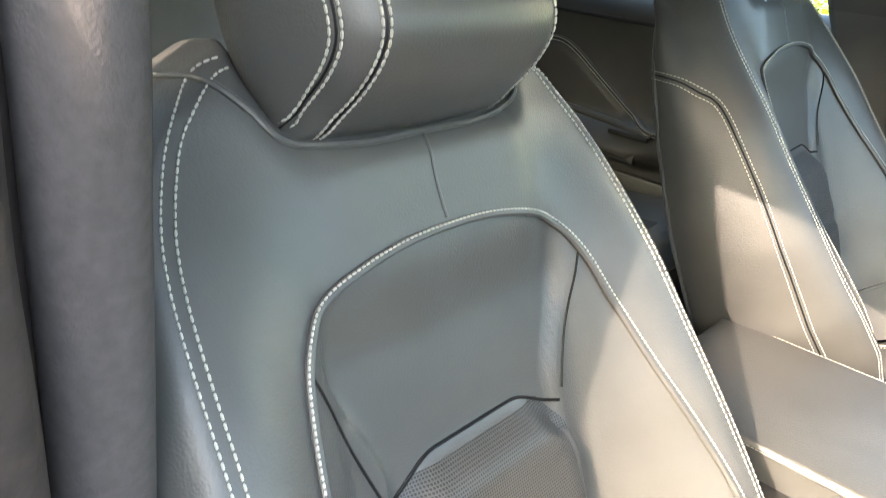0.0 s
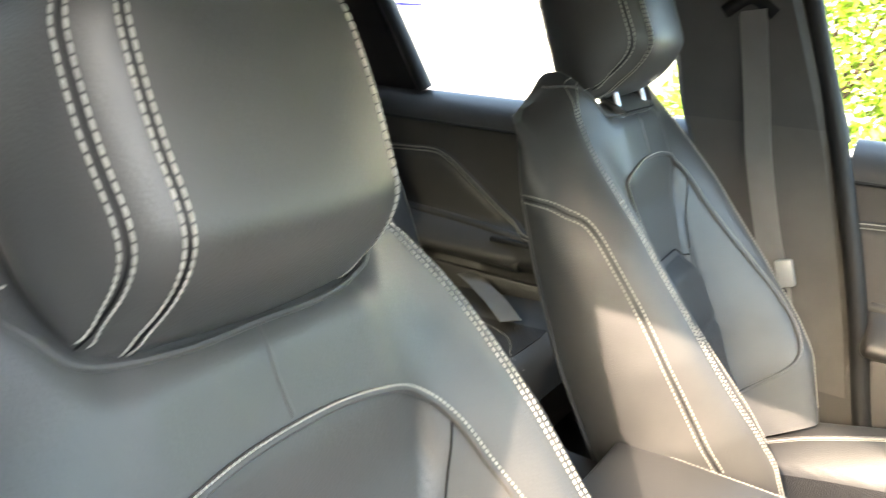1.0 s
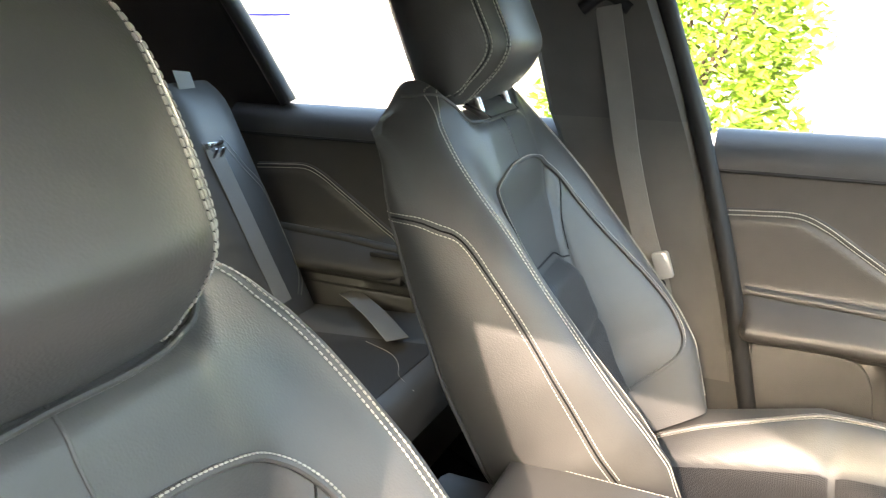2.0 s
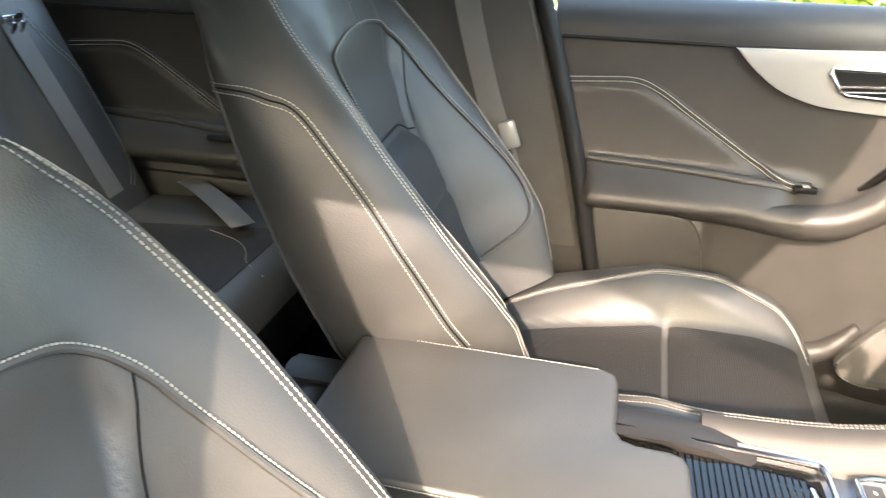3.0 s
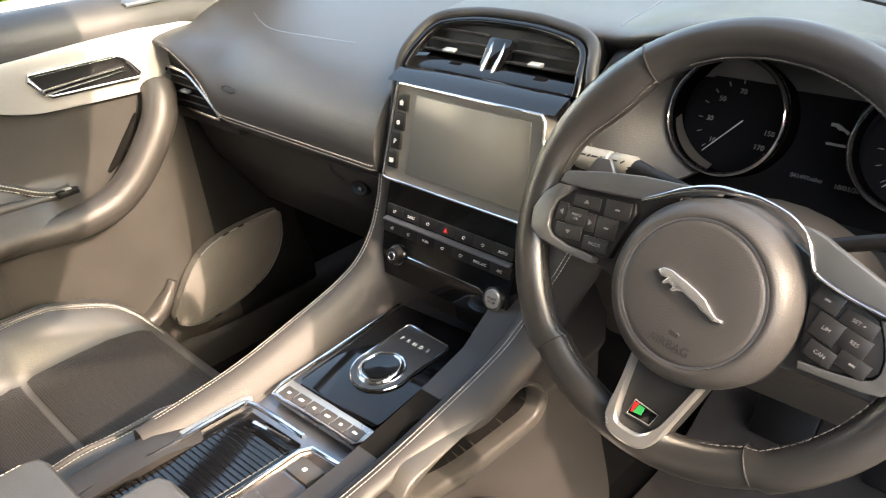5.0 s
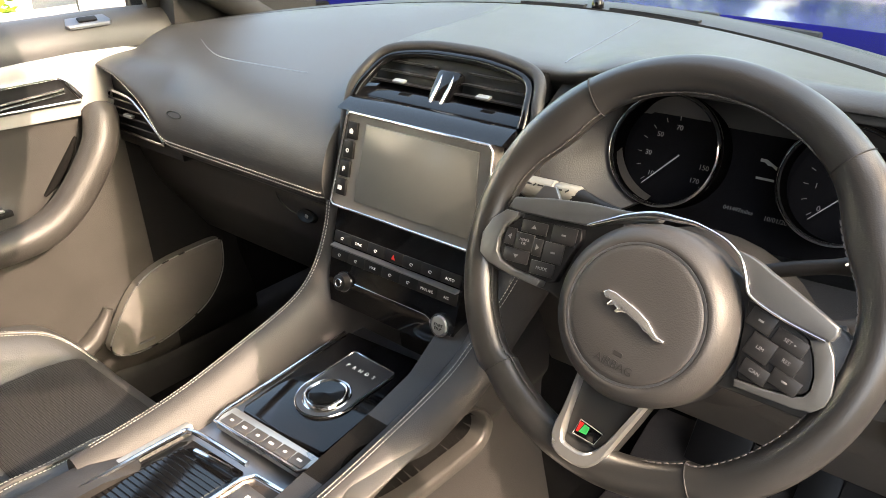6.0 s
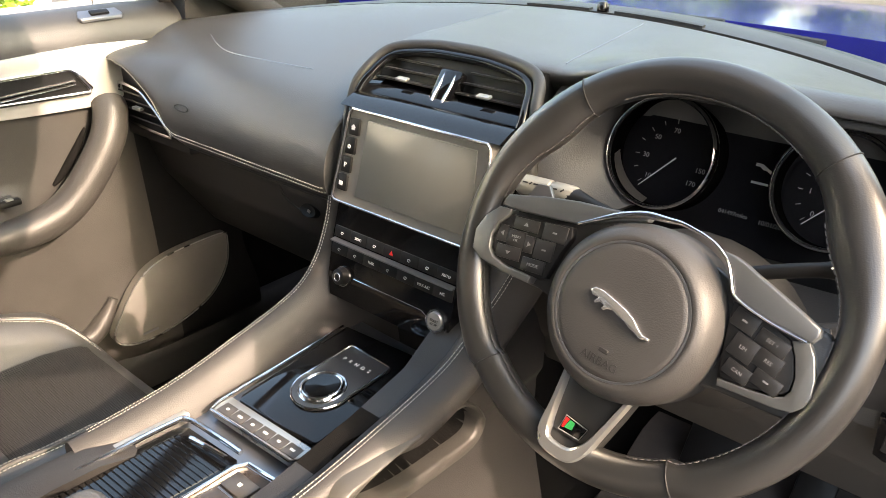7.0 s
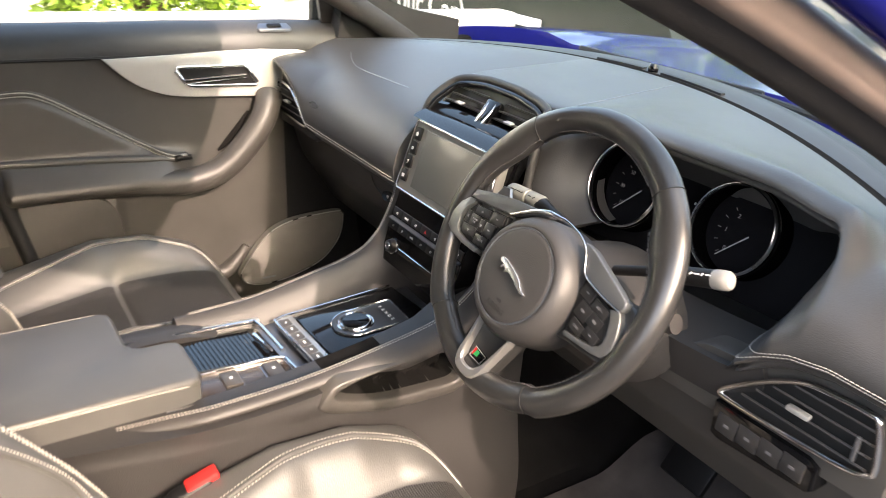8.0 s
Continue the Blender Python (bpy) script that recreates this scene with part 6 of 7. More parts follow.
def door(dy, y0, y1, front, name, label):
    d = thing(name, (DOOR_X, dy, 0.42), label, "car door", kind="structure")
    f = lambda y, z, lift=0.0: Vector((DOOR_X + 0.018 * smooth((1.0 - z) / 0.4) - 0.0 + door_relief(y, z) + lift, y + dy, z))
    zt = lambda y: 1.052 + (0.010 * smooth((y - 0.0) / 0.2) if front else 0)
    part("trim_panel", shell(lambda a, v: f(y0 + (a + 1) / 2 * (y1 - y0), 0.40 + v * (zt(0) - 0.40)), lambda a, v: Vector((DOOR_X - 0.06, y0 + (a + 1) / 2 * (y1 - y0) + dy, 0.40 + v * (zt(0) - 0.40))), 90, 84, 0, 1), DOORSKIN, d, "dark moulded door trim", angle=60)
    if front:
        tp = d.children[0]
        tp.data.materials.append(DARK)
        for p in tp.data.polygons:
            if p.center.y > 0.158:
                p.material_index = 1                          # footwell shade put into the trim's front end as black

    def upper(a, v):
        y = y0 + (a + 1) / 2 * (y1 - y0)
        b = smooth((y - 0.15) / 0.2) if front else 0.0
        return Vector((DOOR_X + 0.006 - 0.055 * v ** 1.5 + 0.004 * math.sin(math.pi * v), y + dy, 1.058 + 0.066 * math.sin(v * 1.45) - 0.006 * b))
    part("upper_pad", shell(upper, lambda a, v: upper(a, v) + Vector((-0.05, 0, -0.01)), 40, 14, 0.003, 2), DASHSKIN, d, "blue-grey soft upper pad")
    part("joint", tube([Vector((DOOR_X + 0.004, y + dy, 1.0555)) for y in np.linspace(y0, y1 - (0.05 if front else 0), 20)], 0.004, 6), RUBBER, d, "dark joint")
    line = catmull([(y, z, 0) for y, z in ((-0.54, 0.976), (-0.47, 0.981), (-0.405, 0.983), (-0.36, 0.966), (-0.31, 0.934), (-0.24, 0.889), (-0.175, 0.849), (-0.13, 0.830), (-0.092, 0.824))], 8)
    part("insert_roll", tube([f(p.x, p.y, -0.002) + Vector((0, 0, 0.004)) for p in line], 0.008, 10), DOORSKIN, d, "raised roll above the insert")
    part("insert_ledge", tube(catmull([f(y, z, -0.004) for y, z in ((-0.475, 0.844), (-0.42, 0.842), (-0.30, 0.838), (-0.20, 0.832), (-0.115, 0.824))], 8), 0.010, 12), DOORSKIN, d, "rounded ledge below the insert")
    for k in (0.004, -0.004):
        part("stitching", stitches([f(p.x, p.y, 0.0068) + Vector((0, 0, 0.004 + k)) for p in line], 0.0044, 0.0010, 0.0014), THREAD, d, "pale double stitching")
    if not front:
        part("arm_pad", tube(catmull([Vector((DOOR_X + 0.050, y + dy, z)) for y, z in ((y0 + 0.02, 0.792), (-0.42, 0.790), (-0.30, 0.788), (-0.20, 0.782), (-0.13, 0.778))], 8), 0.015, 14, flat=1.5), DOORSKIN, d, "padded armrest")
    if front:
        silver = part("silver_trim", slab([Vector((DOOR_X + 0.014, y, z)) for y, z in [(p.x, p.y) for p in catmull([(-0.250, 1.053, 0), (-0.215, 1.018, 0), (-0.172, 0.988, 0), (-0.115, 0.968, 0), (-0.05, 0.961, 0), (0.05, 0.956, 0), (0.135, 0.952, 0)], 5)] + [(0.150, 0.965), (0.17, 1.0), (0.205, 1.030), (0.228, 1.052), (0.19, 1.060), (0.10, 1.064), (0.0, 1.062), (-0.12, 1.057)]], (-0.02, 0, 0), 0.003), material("silver door trim", (0.60, 0.59, 0.56), 0.38, 0.25, vary=0.04, grain=0.03, grain_scale=1500), d, "satin silver trim round the door handle")
        part("handle_bezel", tube([Vector((DOOR_X + 0.016, y, z)) for y, z in ((-0.098, 1.030), (0.055, 1.030), (0.066, 1.022), (0.088, 0.990), (0.084, 0.982), (-0.070, 0.988), (-0.082, 0.996), (-0.101, 1.022))], 0.0042, 10, True), CHROME, silver, "chrome handle surround")
        part("handle_well", slab([Vector((DOOR_X + 0.0155, y, z)) for y, z in ((-0.098, 1.029), (0.057, 1.029), (0.086, 0.984), (-0.075, 0.99))], (-0.03, 0, 0)), DARK, silver, "dark handle recess")
        part("handle_lever", tube(catmull([Vector((DOOR_X + 0.020, y, z)) for y, z in ((-0.082, 0.999), (-0.03, 1.002), (0.02, 1.004), (0.058, 1.006))], 6), 0.0085, 12, flat=0.6), CHROME, silver, "chrome inner door handle")
        part("lever_shadow", rbox(0.02, 0.13, 0.02, pose(DOOR_X + 0.004, -0.01, 1.012), 0.006), NOBLE, silver)
        pull = catmull([Vector((DOOR_X + dx, y, z)) for y, z, dx in ((-0.33, 0.787, 0.030), (-0.26, 0.784, 0.040), (-0.20, 0.780, 0.048), (-0.12, 0.775, 0.055), (-0.05, 0.785, 0.058), (0.0, 0.812, 0.058), (0.045, 0.855, 0.056), (0.085, 0.905, 0.05), (0.105, 0.942, 0.035), (0.112, 0.955, 0.02))], 8)
        part("pull_handle", tube(pull, lambda t: 0.027 + 0.004 * smooth((t - 0.2) / 0.25), 18), DOORSKIN, d, "padded armrest and door pull")
        # solid black strip in place of the shade between pull and trim
        part("grip_slot", tube(catmull([f(y, z, 0.003) for y, z in ((-0.014, 0.828), (0.010, 0.848), (0.042, 0.884), (0.066, 0.918))], 5), lambda t: 0.0025 + 0.0055 * math.sin(math.pi * t), 10), CARPET, d, "black strip painting the shaded gap behind the door pull")
        win = part("window_switch", rbox(0.016, 0.038, 0.012, pose(DOOR_X + 0.048, -0.105, 0.832), 0.004), DARK, d, "black window switch")
        part("switch_rim", rbox(0.010, 0.012, 0.003, pose(DOOR_X + 0.050, -0.105, 0.839), 0.001), SATIN, win)
        lock = part("lock_switch", slab([Vector((DOOR_X - 0.018 + dx, y, 1.1145 + dx * -0.6)) for y, dx in ((0.10, 0.008), (0.105, 0.014), (0.18, 0.014), (0.185, 0.008), (0.178, -0.006), (0.108, -0.006))], (0, 0, -0.006), 0.002), NOBLE, d, "grey switch plate on the pad")
        part("lock_key", rbox(0.012, 0.035, 0.006, pose(DOOR_X - 0.014, 0.143, 1.113, 0, 30), 0.002), DARK, lock)
        grille = [(p.x, p.y) for p in catmull([(0.012, 0.512, 0), (0.040, 0.550, 0), (0.072, 0.586, 0), (0.112, 0.614, 0), (0.17, 0.630, 0), (0.25, 0.635, 0), (0.298, 0.634, 0), (0.306, 0.622, 0), (0.290, 0.565, 0), (0.235, 0.512, 0), (0.147, 0.483, 0), (0.07, 0.476, 0), (0.025, 0.488, 0)], 5, True)]
        gp = lambda y, z, e=0.0: Vector((-0.674 + e - 0.03 * (z - 0.48) / 0.16, y, z))
        part("speaker_grille", slab([gp(y, z) for y, z in grille], (-0.02, 0, 0), 0.004), material("perforated grille", (0.13, 0.122, 0.11), 0.5, grain=0.8, grain_scale=900, vary=0.1), d, "perforated speaker grille")
        part("grille_rim", tube([gp(y, z, 0.001) for y, z in grille], 0.0015, 6, True), WHEELTRIM, d, "thin bright grille rim")
        part("name_bar", rbox(0.001, 0.035, 0.005, pose(-0.675, 0.085, 0.492), 0), NOBLE, d)
        part("pocket_ledge", tube(catmull([f(y, z, 0.01) for y, z in ((-0.22, 0.500), (-0.1, 0.498), (-0.02, 0.512), (0.015, 0.540), (0.040, 0.575))], 6), lambda t: 0.020 - 0.010 * smooth((t - 0.6) / 0.4), 12), DOORSKIN, d, "rounded pocket ledge")
        part("pocket_panel", slab([f(-0.4, 0.7, 0.004) + Vector((0, y + 0.4, z - 0.7)) for y, z in [(p.x, p.y) for p in catmull([(-0.455, 0.757, 0), (-0.40, 0.756, 0), (-0.31, 0.752, 0), (-0.275, 0.74, 0), (-0.256, 0.71, 0), (-0.246, 0.66, 0), (-0.24, 0.58, 0), (-0.24, 0.5, 0)], 5)] + [(-0.425, 0.5)]], (-0.012, 0, 0), 0.004), DOORSKIN, d, "raised lower panel")
    else:
        part("grip_slot", rbox(0.012, 0.10, 0.012, pose(DOOR_X + 0.055, dy - 0.16, 0.822), 0.004), RUBBER, d, "black grip slot")
        part("pocket_panel", rbox(0.02, 0.55, 0.22, pose(DOOR_X + 0.03, dy - 0.25, 0.62), 0.02), DOORSKIN, d)
    return d


door(0.0, -0.555, 0.36, True, "door_1", "dark passenger door trim with silver handle panel and speaker")
door(-1.02, -0.62, 0.20, False, "door_2", "dark rear passenger door trim with pale stitching")
for nm, c, lbl in (("window_2", [(-0.80, -0.60, 1.12), (-0.80, 0.42, 1.105), (-0.625, -0.30, 1.47), (-0.615, -0.74, 1.52)], "clear front side window"), ("window_3", [(-0.80, -1.56, 1.13), (-0.80, -0.80, 1.12), (-0.615, -0.80, 1.52), (-0.62, -1.62, 1.47)], "clear rear side window")):
    w = thing(nm, c[0], lbl, "window", kind="structure")
    pn = part("pane", sheet(c, 6), GLASS, w)
    pn.visible_shadow = False
# window surrounds
solid("trim", tube(catmull([(-0.795, -0.585, 1.11), (-0.78, -0.61, 1.18), (-0.70, -0.67, 1.36), (-0.63, -0.72, 1.5)], 6), 0.022, 10), PLASTIC, "dark window frame at the centre pillar", "window frame")
solid("trim", tube(catmull([(-0.79, -0.83, 1.12), (-0.74, -0.85, 1.25), (-0.65, -0.86, 1.45), (-0.62, -0.86, 1.52)], 6), 0.02, 10), RUBBER, "black rear window frame", "window frame")
solid("trim", sheet([(-0.785, -1.50, 1.08), (-0.79, -2.2, 1.08), (-0.66, -2.2, 1.52), (-0.655, -1.64, 1.52)], 8, 0.03), PLASTIC, "dark trimmed rear quarter pillar", "pillar")
solid("trim", tube(catmull([(-0.775, -1.49, 1.125), (-0.72, -1.56, 1.30), (-0.65, -1.63, 1.48)], 6), 0.02, 10), PLASTIC, "dark rear window frame", "window frame")
solid("trim", slab([(-0.80, 0.28, 1.10), (-0.80, 0.50, 1.08), (-0.765, 0.34, 1.17), (-0.75, 0.24, 1.215)], (0.02, 0, 0), 0.006), PLASTIC, "dark corner trim at the mirror", "trim")
solid("trim", slab([(-0.815, 0.30, 1.085), (-0.815, 0.66, 1.06), (-0.815, 0.66, 1.125), (-0.815, 0.52, 1.15), (-0.80, 0.40, 1.185), (-0.79, 0.30, 1.215)], (0.085, 0, 0), 0.012, 3), PLASTIC, "dark grey trim at the foot of the windscreen pillar", "trim")
mirror = thing("door_mirror", (-0.95, 0.33, 1.05), "dark passenger door mirror outside the window", "mirror")
part("housing", shell(lambda a, v: Vector((-0.97 + a * 0.115, 0.30 + 0.09 * math.sin(math.pi * v) * (1 - a * a * 0.5), 1.06 + v * 0.17)), lambda a, v: Vector((-0.97 + a * 0.115, 0.285, 1.06 + v * 0.17)), 12, 12, 0.02, 4), DARK, mirror)
part("mirror_glass", slab([(-1.07, 0.282, 1.075), (-0.87, 0.282, 1.075), (-0.87, 0.282, 1.215), (-1.07, 0.282, 1.215)], (0, 0.003, 0), 0.001), CHROME, mirror, "mirror glass")
part("foot", tube([(-0.87, 0.33, 1.09), (-0.80, 0.36, 1.085)], 0.03, 10), DARK, mirror)

# passenger's belt on the pillar
belt = thing("seat_belt", (-0.68, -0.66, 0.6), "dark grey passenger seat belt hanging along the pillar", "seat belt")


def webbing(pts, wide, w=0.047, t=0.0016):
    path = catmull(pts, 8)
    wide = Vector(wide).normalized()

    def sec(i, k):
        d = (path[min(i + 1, len(path) - 1)] - path[max(i - 1, 0)]).normalized()
        n = d.cross(wide).normalized()
        side = n.cross(d).normalized()
        return [path[i] + side * w / 2 + n * t / 2, path[i] - side * w / 2 + n * t / 2, path[i] - side * w / 2 - n * t / 2, path[i] + side * w / 2 - n * t / 2]
    return sweep(path, sec)


part("webbing", webbing([(-0.645, -0.735, 1.33), (-0.662, -0.712, 1.2), (-0.672, -0.69, 1.08), (-0.678, -0.655, 0.95), (-0.677, -0.62, 0.85), (-0.675, -0.585, 0.72), (-0.672, -0.55, 0.60)], (0.25, 1, 0.2)), BELTSUN, belt)
part("guide", tube(catmull([(-0.655, -0.70, 1.325), (-0.648, -0.74, 1.35), (-0.645, -0.78, 1.325)], 6), 0.012, 10), DARK, belt, "black belt guide")
part("tongue", rbox(0.014, 0.03, 0.05, pose(-0.665, -0.612, 0.89, 18), 0.005), SATIN, belt, "silver tongue")
part("stop", lathe([(0.0005, 0.006), (0.007, 0.005), (0.009, 0.0)], pose(-0.662, -0.612, 0.855, 0, 90), 16), DARK, belt)

# driver's buckle
buckle = thing("belt_buckle", (0.196, -0.35, 0.50), "black belt buckle with a red button beside the driver's seat", "buckle")
part("stem", rbox(0.022, 0.045, 0.16, pose(0.196, -0.365, 0.585, 18), 0.006), DARK, buckle)
part("body", rbox(0.028, 0.062, 0.06, pose(0.196, -0.35, 0.645, 18), 0.008, 3), DARK, buckle)
part("release", rbox(0.022, 0.046, 0.014, pose(0.196, -0.341, 0.676, 18), 0.004), RED, buckle, "red release button")

# ---- rear seat ----
rear = thing("rear_seat", (0, -1.3, 0.45), "dark leather rear bench with pale stitching", "rear seat")
RA = radians(25)


def rear_point(x, s, n):
    return Vector((x, -1.42 - math.sin(RA) * s + math.cos(RA) * n, 0.68 + math.cos(RA) * s + math.sin(RA) * n))


def rear_n(x, s):
    a = abs(x)
    return 0.05 * smooth((a - 0.46) / 0.1) * smooth((0.72 - a) / 0.06) - 0.03 * max(0, (s - 0.46) / 0.08) ** 2


part("backrest", shell(lambda a, v: rear_point(a * 0.675, -0.08 + v * 0.62, rear_n(a * 0.675, -0.08 + v * 0.62)), lambda a, v: rear_point(a * 0.66, -0.08 + v * 0.62, -0.14), 60, 24, 0.01, 4), LEATHER, rear)
rl = catmull([(x, s, 0) for x, s in ((-0.598, 0.40), (-0.63, 0.33), (-0.665, 0.26), (-0.672, 0.14), (-0.66, 0.06), (-0.63, 0.02))], 8)
for line in offset_pair(lambda x, s: rear_point(x, s, rear_n(x, s) + 0.0015), [(p.x, p.y) for p in rl], 0.005):
    part("stitching", stitches(line), THREAD, rear, "pale double stitching")


def rear_cush(a, v):
    x = a * 0.68
    return Vector((x, -1.42 + v * 0.49, 0.665 + 0.04 * v - 0.06 * max(0, (v - 0.85) / 0.15) ** 2 + 0.015 * smooth((abs(x) - 0.5) / 0.1)))


rc = part("cushion", shell(rear_cush, lambda a, v: Vector((a * 0.66, -1.42 + v * 0.45, 0.50)), 40, 20, 0.012, 4), LEATHER, rear)
part("centre_panel", shell(lambda a, v: rear_cush(-0.62 + a * 0.18, 0.1 + v * 0.75) + Vector((0, 0, 0.0016)), lambda a, v: rear_cush(-0.62 + a * 0.18, 0.1 + v * 0.75) - Vector((0, 0, 0.006)), 12, 16, 0, 1), PERF, rc, "perforated rear cushion panel")
part("stitching", stitches(catmull([rear_cush(a, v) + Vector((0, 0, 0.002)) for a, v in ((-0.78, 0.55), (-0.74, 0.68), (-0.70, 0.75), (-0.65, 0.80), (-0.60, 0.84), (-0.57, 0.93))], 8)), THREAD, rc, "pale stitching")
buckle_strap = thing("seat_belt", (-0.45, -1.25, 0.70), "pale grey buckle strap lying on the rear cushion", "seat belt")
part("webbing", webbing([(-0.69, -1.29, 0.722), (-0.65, -1.235, 0.724), (-0.58, -1.15, 0.726), (-0.515, -1.07, 0.718)], (1, -0.8, 0)), BELTSUN, buckle_strap)
rbelt = thing("seat_belt", (-0.58, -1.55, 0.8), "pale grey rear seat belt lying against the backrest", "seat belt")
part("webbing", webbing([rear_point(-0.59, 0.56, 0.03), rear_point(-0.575, 0.45, 0.036), rear_point(-0.565, 0.36, 0.05), rear_point(-0.57, 0.25, 0.05), rear_point(-0.575, 0.12, 0.05), rear_point(-0.58, 0.02, 0.05)], (1, 0, 0)), BELTSUN, rbelt)
part("tongue", merge(rbox(0.05, 0.006, 0.018, Matrix.Translation(rear_point(-0.566, 0.385, 0.056)) @ pose(0, 0, 0, -25), 0.003), rbox(0.012, 0.004, 0.03, Matrix.Translation(rear_point(-0.578, 0.365, 0.056)) @ pose(0, 0, 0, -25), 0.002), rbox(0.012, 0.004, 0.03, Matrix.Translation(rear_point(-0.556, 0.365, 0.056)) @ pose(0, 0, 0, -25), 0.002)), CHROME, rbelt, "bright metal tongue")

# driver's doorway edge
edge = thing("doorway_seal", (0.72, -0.62, 0.5), "dark flocked door seal with a worn brown edge", "seal")
SEAL = [(x + 0.007, y - 0.003, z) for x, y, z in ((0.700, -0.735, 0.58), (0.699, -0.708, 0.80), (0.697, -0.686, 0.98), (0.696, -0.670, 1.12), (0.696, -0.658, 1.216), (0.693, -0.670, 1.30), (0.685, -0.70, 1.38), (0.665, -0.73, 1.46))]
part("seal_roll", tube(catmull(SEAL, 10), 0.024, 16), FLOCK, edge)
part("worn_edge", tube(catmull([(x + 0.040, y - 0.018, z) for x, y, z in SEAL], 10), 0.022, 14), OLDTRIM, edge, "worn brown outer edge")

# added sun blocker: keeps a lit patch off the driver's seat wing
solid("trim", tube(catmull([(0.768, -0.70, 0.5), (0.768, -0.675, 0.85), (0.768, -0.655, 1.06), (0.766, -0.658, 1.14), (0.757, -0.668, 1.24), (0.74, -0.705, 1.34)], 8), 0.03, 12), OLDTRIM, "dark worn tube added beside the open doorway to block the sun", "body panel")

# bonnet
bonnet = thing("bonnet", (0, 1.4, 0.95), "glossy blue bonnet beyond the windscreen", "bonnet")


def bonnet_top(a, v):
    return Vector((a * (0.90 - 0.08 * v), 0.80 - 0.10 * a * a + v * 1.20, 1.115 - 0.115 * v ** 1.7 - 0.06 * a ** 4 + 0.018 * smooth((abs(a) - 0.45) / 0.1) * (1 - v * 0.5)))


part("panel", shell(bonnet_top, lambda a, v: bonnet_top(a, v) - Vector((a * 0.02, 0, 0.08)), 40, 24, 0.01, 3), PAINT, bonnet)
part("wing", shell(lambda a, v: Vector((0.80 + 0.12 * math.sin(v * 1.4), 0.35 + (a + 1) / 2 * 1.5, 1.05 - 0.5 * v - 0.05 * a)), lambda a, v: Vector((0.76, 0.35 + (a + 1) / 2 * 1.5, 1.03 - 0.5 * v - 0.05 * a)), 16, 10, 0.01, 2), PAINT, bonnet, "blue front wing")
wiper = thing("wiper", (0.1, 0.76, 1.13), "black windscreen wiper parked at the glass", "wiper")
part("arm", tube(catmull([(0.32, 0.745, 1.105), (0.1, 0.77, 1.11), (-0.15, 0.775, 1.112)], 6), 0.007, 8), RUBBER, wiper)
part("blade", rbox(0.5, 0.012, 0.018, pose(-0.1, 0.765, 1.112, 0, 0, 2), 0.004), RUBBER, wiper)

# ---- outside ----
def ground_body():
    bm = bmesh.new()
    bmesh.ops.create_grid(bm, x_segments=40, y_segments=40, size=400)
    return bm


ground = solid("ground", ground_body(), ASPHALT, "grey asphalt yard round the car", "ground")


def wall_body():
    return rbox(0.3, 15, 4.0, pose(-8.0, -4.5, 2.0), 0.02)


solid("wall_garden", wall_body(), WHITEWALL, "white rendered wall beyond the bushes", "wall")
# out of view: added to hold back light from the driver's side
solid("wall_building", rbox(0.4, 26, 2.5, pose(5.6, 0, 1.25), 0.02), material("dark brick", (0.16, 0.10, 0.08), 0.85, grain=0.6, grain_scale=40, vary=0.3, vary_scale=4), "unseen dark wall added across the yard to cut the light", "wall")
# added taller block, out of view, that shades the dashboard from the sun
solid("wall_building", rbox(0.4, 3.2, 5.6, pose(5.62, 2.05, 2.8), 0.02), bpy.data.materials["dark brick"], "unseen taller block added to keep the sun off the dashboard", "wall")
solid("wall_garden", rbox(0.22, 9.0, 0.74, pose(-3.55, -1.2, 0.37), 0.02), WHITEWALL, "low white wall in front of the bushes", "wall")
rnd = random.Random(4)


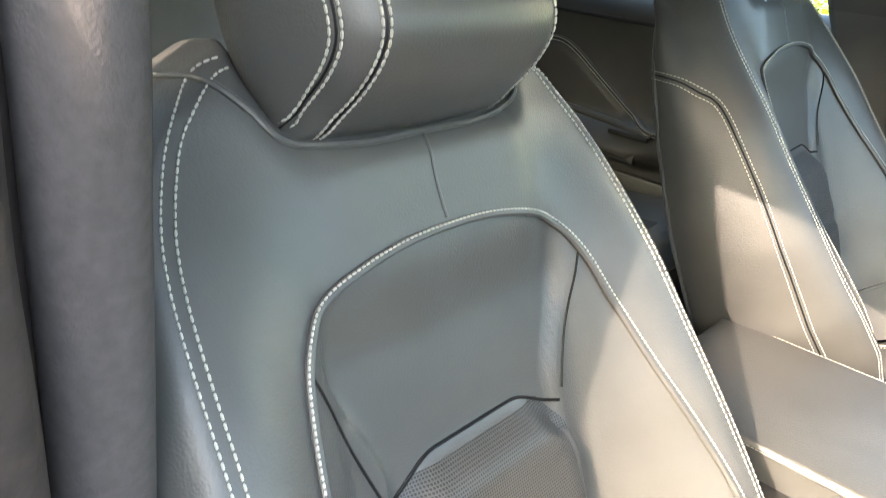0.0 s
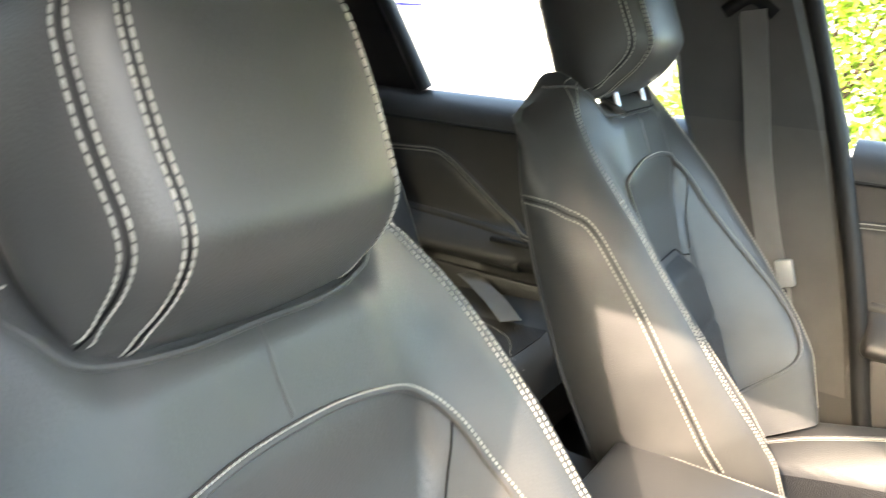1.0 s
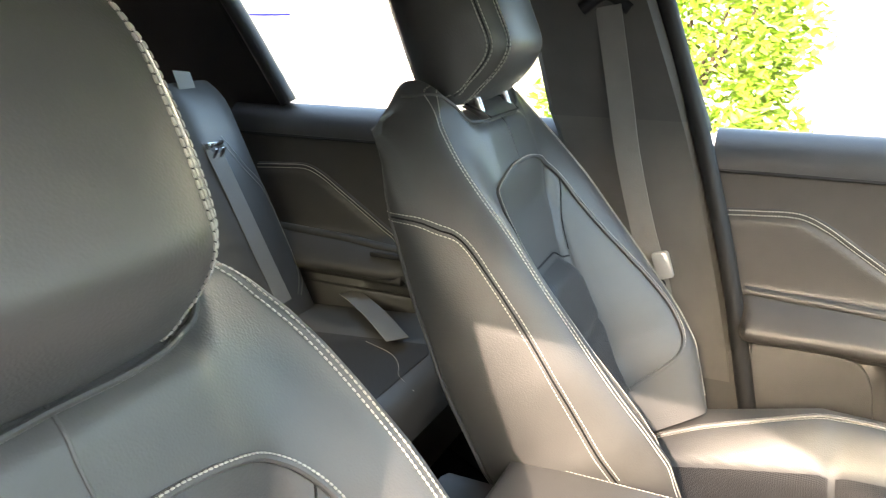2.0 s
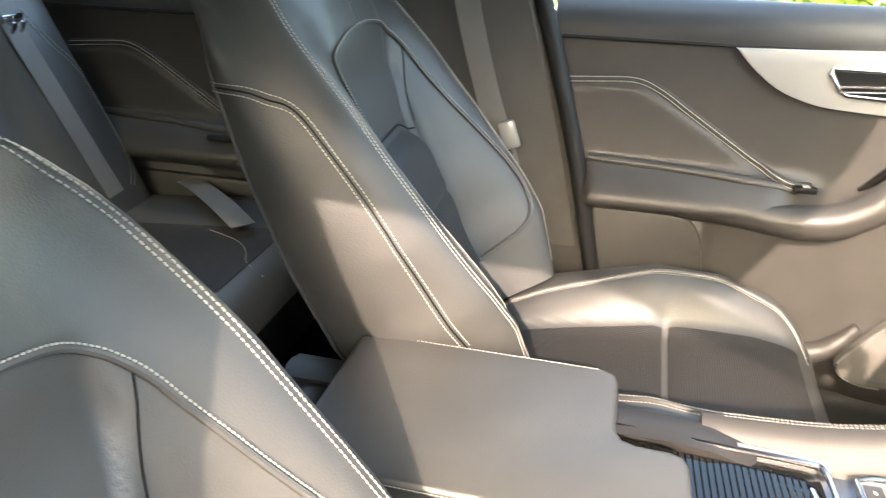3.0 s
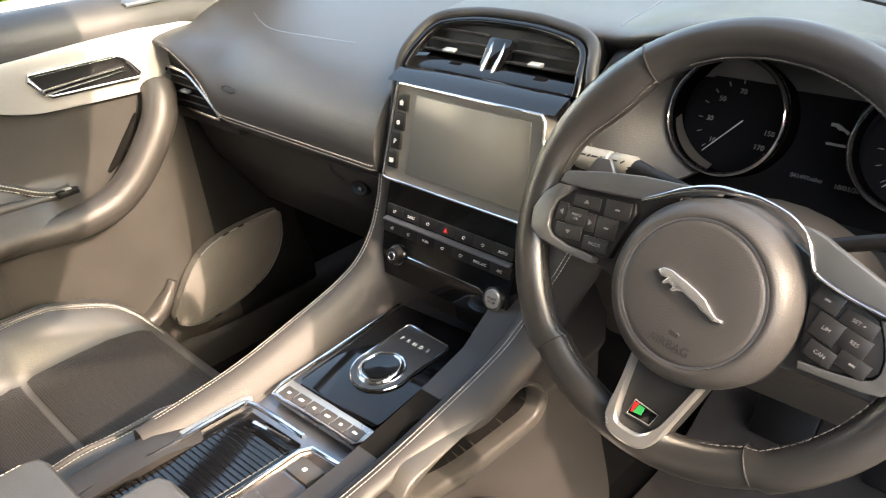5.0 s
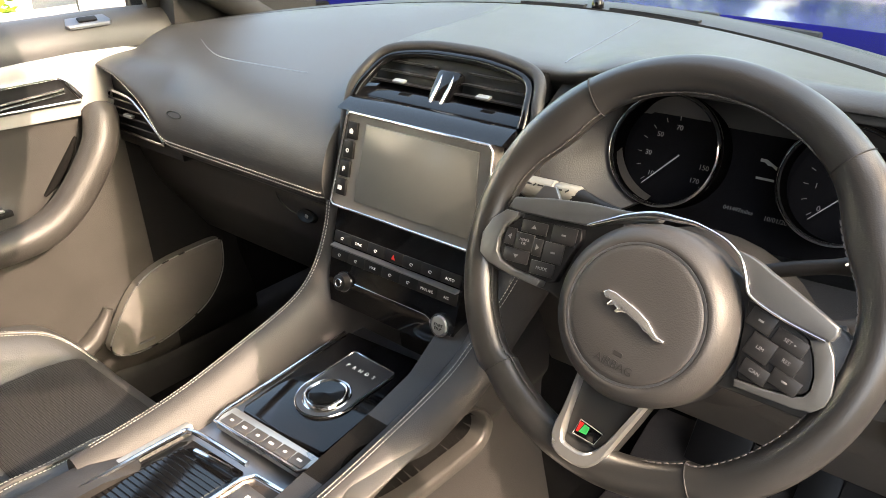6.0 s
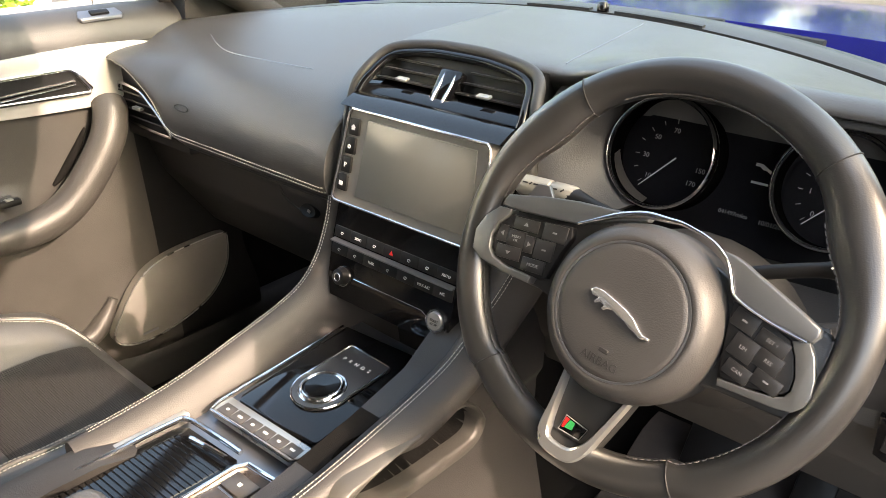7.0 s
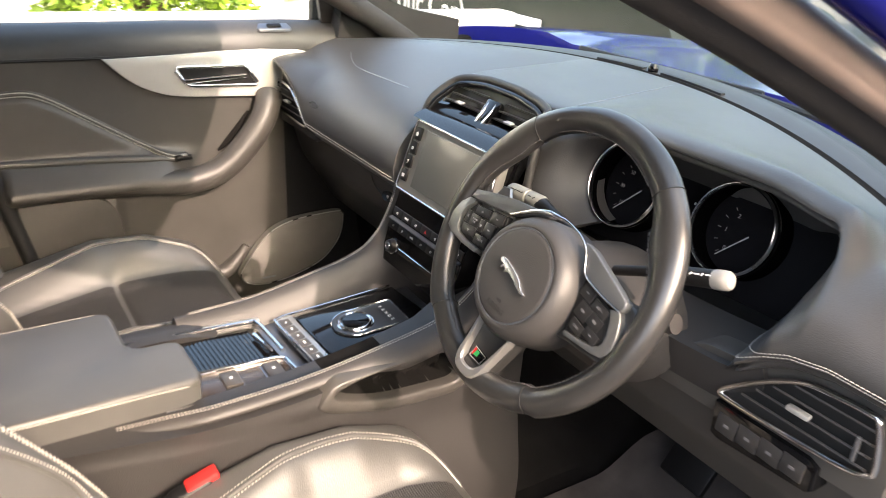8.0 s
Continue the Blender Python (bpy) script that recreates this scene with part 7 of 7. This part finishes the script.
def bush(x, y, r, h):
    b = thing("bush", (x, y, 0), "bright green leafy bush in sunlight beside the yard", "bush", "bushes by the wall")
    limbs = []
    for k in range(7):
        a = rnd.uniform(0, 6.28)
        top = Vector((x + math.cos(a) * r * 0.55, y + math.sin(a) * r * 0.55, h * rnd.uniform(0.6, 0.9)))
        limbs.append(tube(catmull([(x, y, 0), (x + math.cos(a) * 0.1, y + math.sin(a) * 0.1, h * 0.3), top], 4), lambda t: 0.03 * (1 - t) + 0.006, 6))
    part("limbs", merge(*limbs), BARK, b)
    verts, faces = [], []
    for k in range(10000):
        a, e = rnd.uniform(0, 6.28), rnd.uniform(-0.2, 1.0)
        rr = r * (0.72 + 0.30 * noise.noise((math.cos(a) * 2, math.sin(a) * 2, e * 3 + x))) * rnd.uniform(0.75, 1.08) * math.sqrt(max(0.08, 1 - max(0, e) ** 2.5))
        c = Vector((x + math.cos(a) * rr, y + math.sin(a) * rr, max(0.05, h * (0.35 + 0.62 * e) + rnd.uniform(-0.06, 0.06))))
        d = Vector((math.cos(a), math.sin(a), rnd.uniform(-0.5, 0.8))) + Vector((rnd.uniform(-1, 1), rnd.uniform(-1, 1), rnd.uniform(-1, 1))) * 0.8
        d.normalize()
        sd = d.cross(Vector((rnd.uniform(-1, 1), rnd.uniform(-1, 1), 1))).normalized()
        n = d.cross(sd)
        big = max(1.0, r / 0.95)
        L, w = big * rnd.uniform(0.055, 0.095), big * rnd.uniform(0.018, 0.030)
        i = len(verts)
        verts += [c, c + d * L * 0.5 + sd * w + n * 0.008, c + d * L, c + d * L * 0.5 - sd * w + n * 0.008, c + d * L * 0.5 - n * 0.004]
        faces += [(i, i + 1, i + 4), (i + 1, i + 2, i + 4), (i + 2, i + 3, i + 4), (i + 3, i, i + 4)]
    me = bpy.data.meshes.new("tmp")
    me.from_pydata([tuple(v) for v in verts], [], faces)
    bm = bmesh.new()
    bm.from_mesh(me)
    bpy.data.meshes.remove(me)
    tagged(part("crown", bm, LEAF, b, "dense crown of small bright leaves"), kind="stuff")


bush(-4.6, -1.25, 0.95, 2.3)
bush(-4.7, 0.75, 0.85, 2.2)
bush(-6.6, 4.2, 0.9, 1.6)
for x, y, r, h in ((-8.2, 6.6, 1.7, 3.6), (-7.4, 9.6, 1.9, 4.2), (-4.8, 11.6, 1.9, 3.9), (-1.4, 12.4, 2.0, 4.4), (2.2, 12.0, 1.8, 3.8)):
    bush(x, y, r, h)


# a white van parked behind
def van():
    v = thing("white_van", (-5.2, -4.6, 0), "white panel van parked beside the car", "van")
    body = part("body", shell(lambda a, t: Vector((-4.55 - 0.10 * max(0, t - 0.5), -4.6 + a * 2.3, 0.45 + t * 1.9)), lambda a, t: Vector((-6.3 + 0.10 * max(0, t - 0.5), -4.6 + a * 2.3, 0.45 + t * 1.9)), 20, 16, 0.03, 4), WHITEWALL, v, "white ribbed body")
    for z in (1.12, 1.38):
        part("swage_line", tube([(-4.548, -6.7, z), (-4.548, -2.5, z)], 0.008, 6), material("grey line", (0.5, 0.5, 0.5), 0.5), body)
    part("stripe", rbox(0.006, 0.6, 0.02, pose(-4.546, -4.55, 1.36), 0.001), PAINT, body, "blue stripe")
    for k in range(8):
        part("lettering_bar", rbox(0.006, 0.055, 0.07, pose(-4.546, -4.05 + 0.085 * k, 1.40), 0.004), NOBLE, body)
    for y in (-6.2, -3.2):
        w = part("wheel", lathe([(0.2, -0.1), (0.33, -0.1), (0.34, -0.06), (0.34, 0.06), (0.33, 0.1), (0.2, 0.1)], pose(-4.65, y, 0.34, 0, 90), 32), RUBBER, v)
        part("hubcap", lathe([(0.0005, 0.09), (0.15, 0.10), (0.2, 0.08)], pose(-4.65, y, 0.34, 0, 90), 24), SATIN, w)


van()


# a dark car ahead with a lettered panel
def dark_car():
    c = thing("dark_car", (-4.15, 3.87, 0), "dark parked car ahead with white lettering on its side", "car")
    prof = catmull([(0, p, z) for p, z in ((-2.1, 0.5), (-2.05, 0.85), (-1.5, 1.0), (-0.9, 1.45), (0.6, 1.5), (1.4, 1.08), (2.1, 0.95), (2.15, 0.5))], 5)
    m = pose(-4.15, 3.87, 0)
    bm = sweep([Vector((0, 0, 0))] * 5, lambda i, t: [m @ Vector((p.y, -0.85 + 1.7 * t, p.z - 0.06 * abs(2 * t - 1) ** 3)) for p in prof] + [m @ Vector((2.1, -0.85 + 1.7 * t, 0.3)), m @ Vector((-2.1, -0.85 + 1.7 * t, 0.3))])
    body = part("body", bm, material("dark green paint", (0.015, 0.022, 0.018), 0.35, spec=0.25), c)
    letters("lettering", "our Car)", 0.30, m @ pose(-0.45, -0.862, 0.63, 90), WHITEPRINT, body, "white lettering", 0.002)
    for k in range(2):
        part("lettering_bar", rbox(0.52, 0.006, 0.07, m @ pose(0.75, -0.862, 0.70 - 0.12 * k), 0.003), WHITEPRINT, body)
    for p in (-1.35, 1.35):
        for s in (-0.8, 0.8):
            part("wheel", lathe([(0.0005, 0.1), (0.2, 0.11), (0.3, 0.1), (0.32, 0.05), (0.32, -0.1)], m @ pose(p, s, 0.32, 90), 28), RUBBER, c)


dark_car()
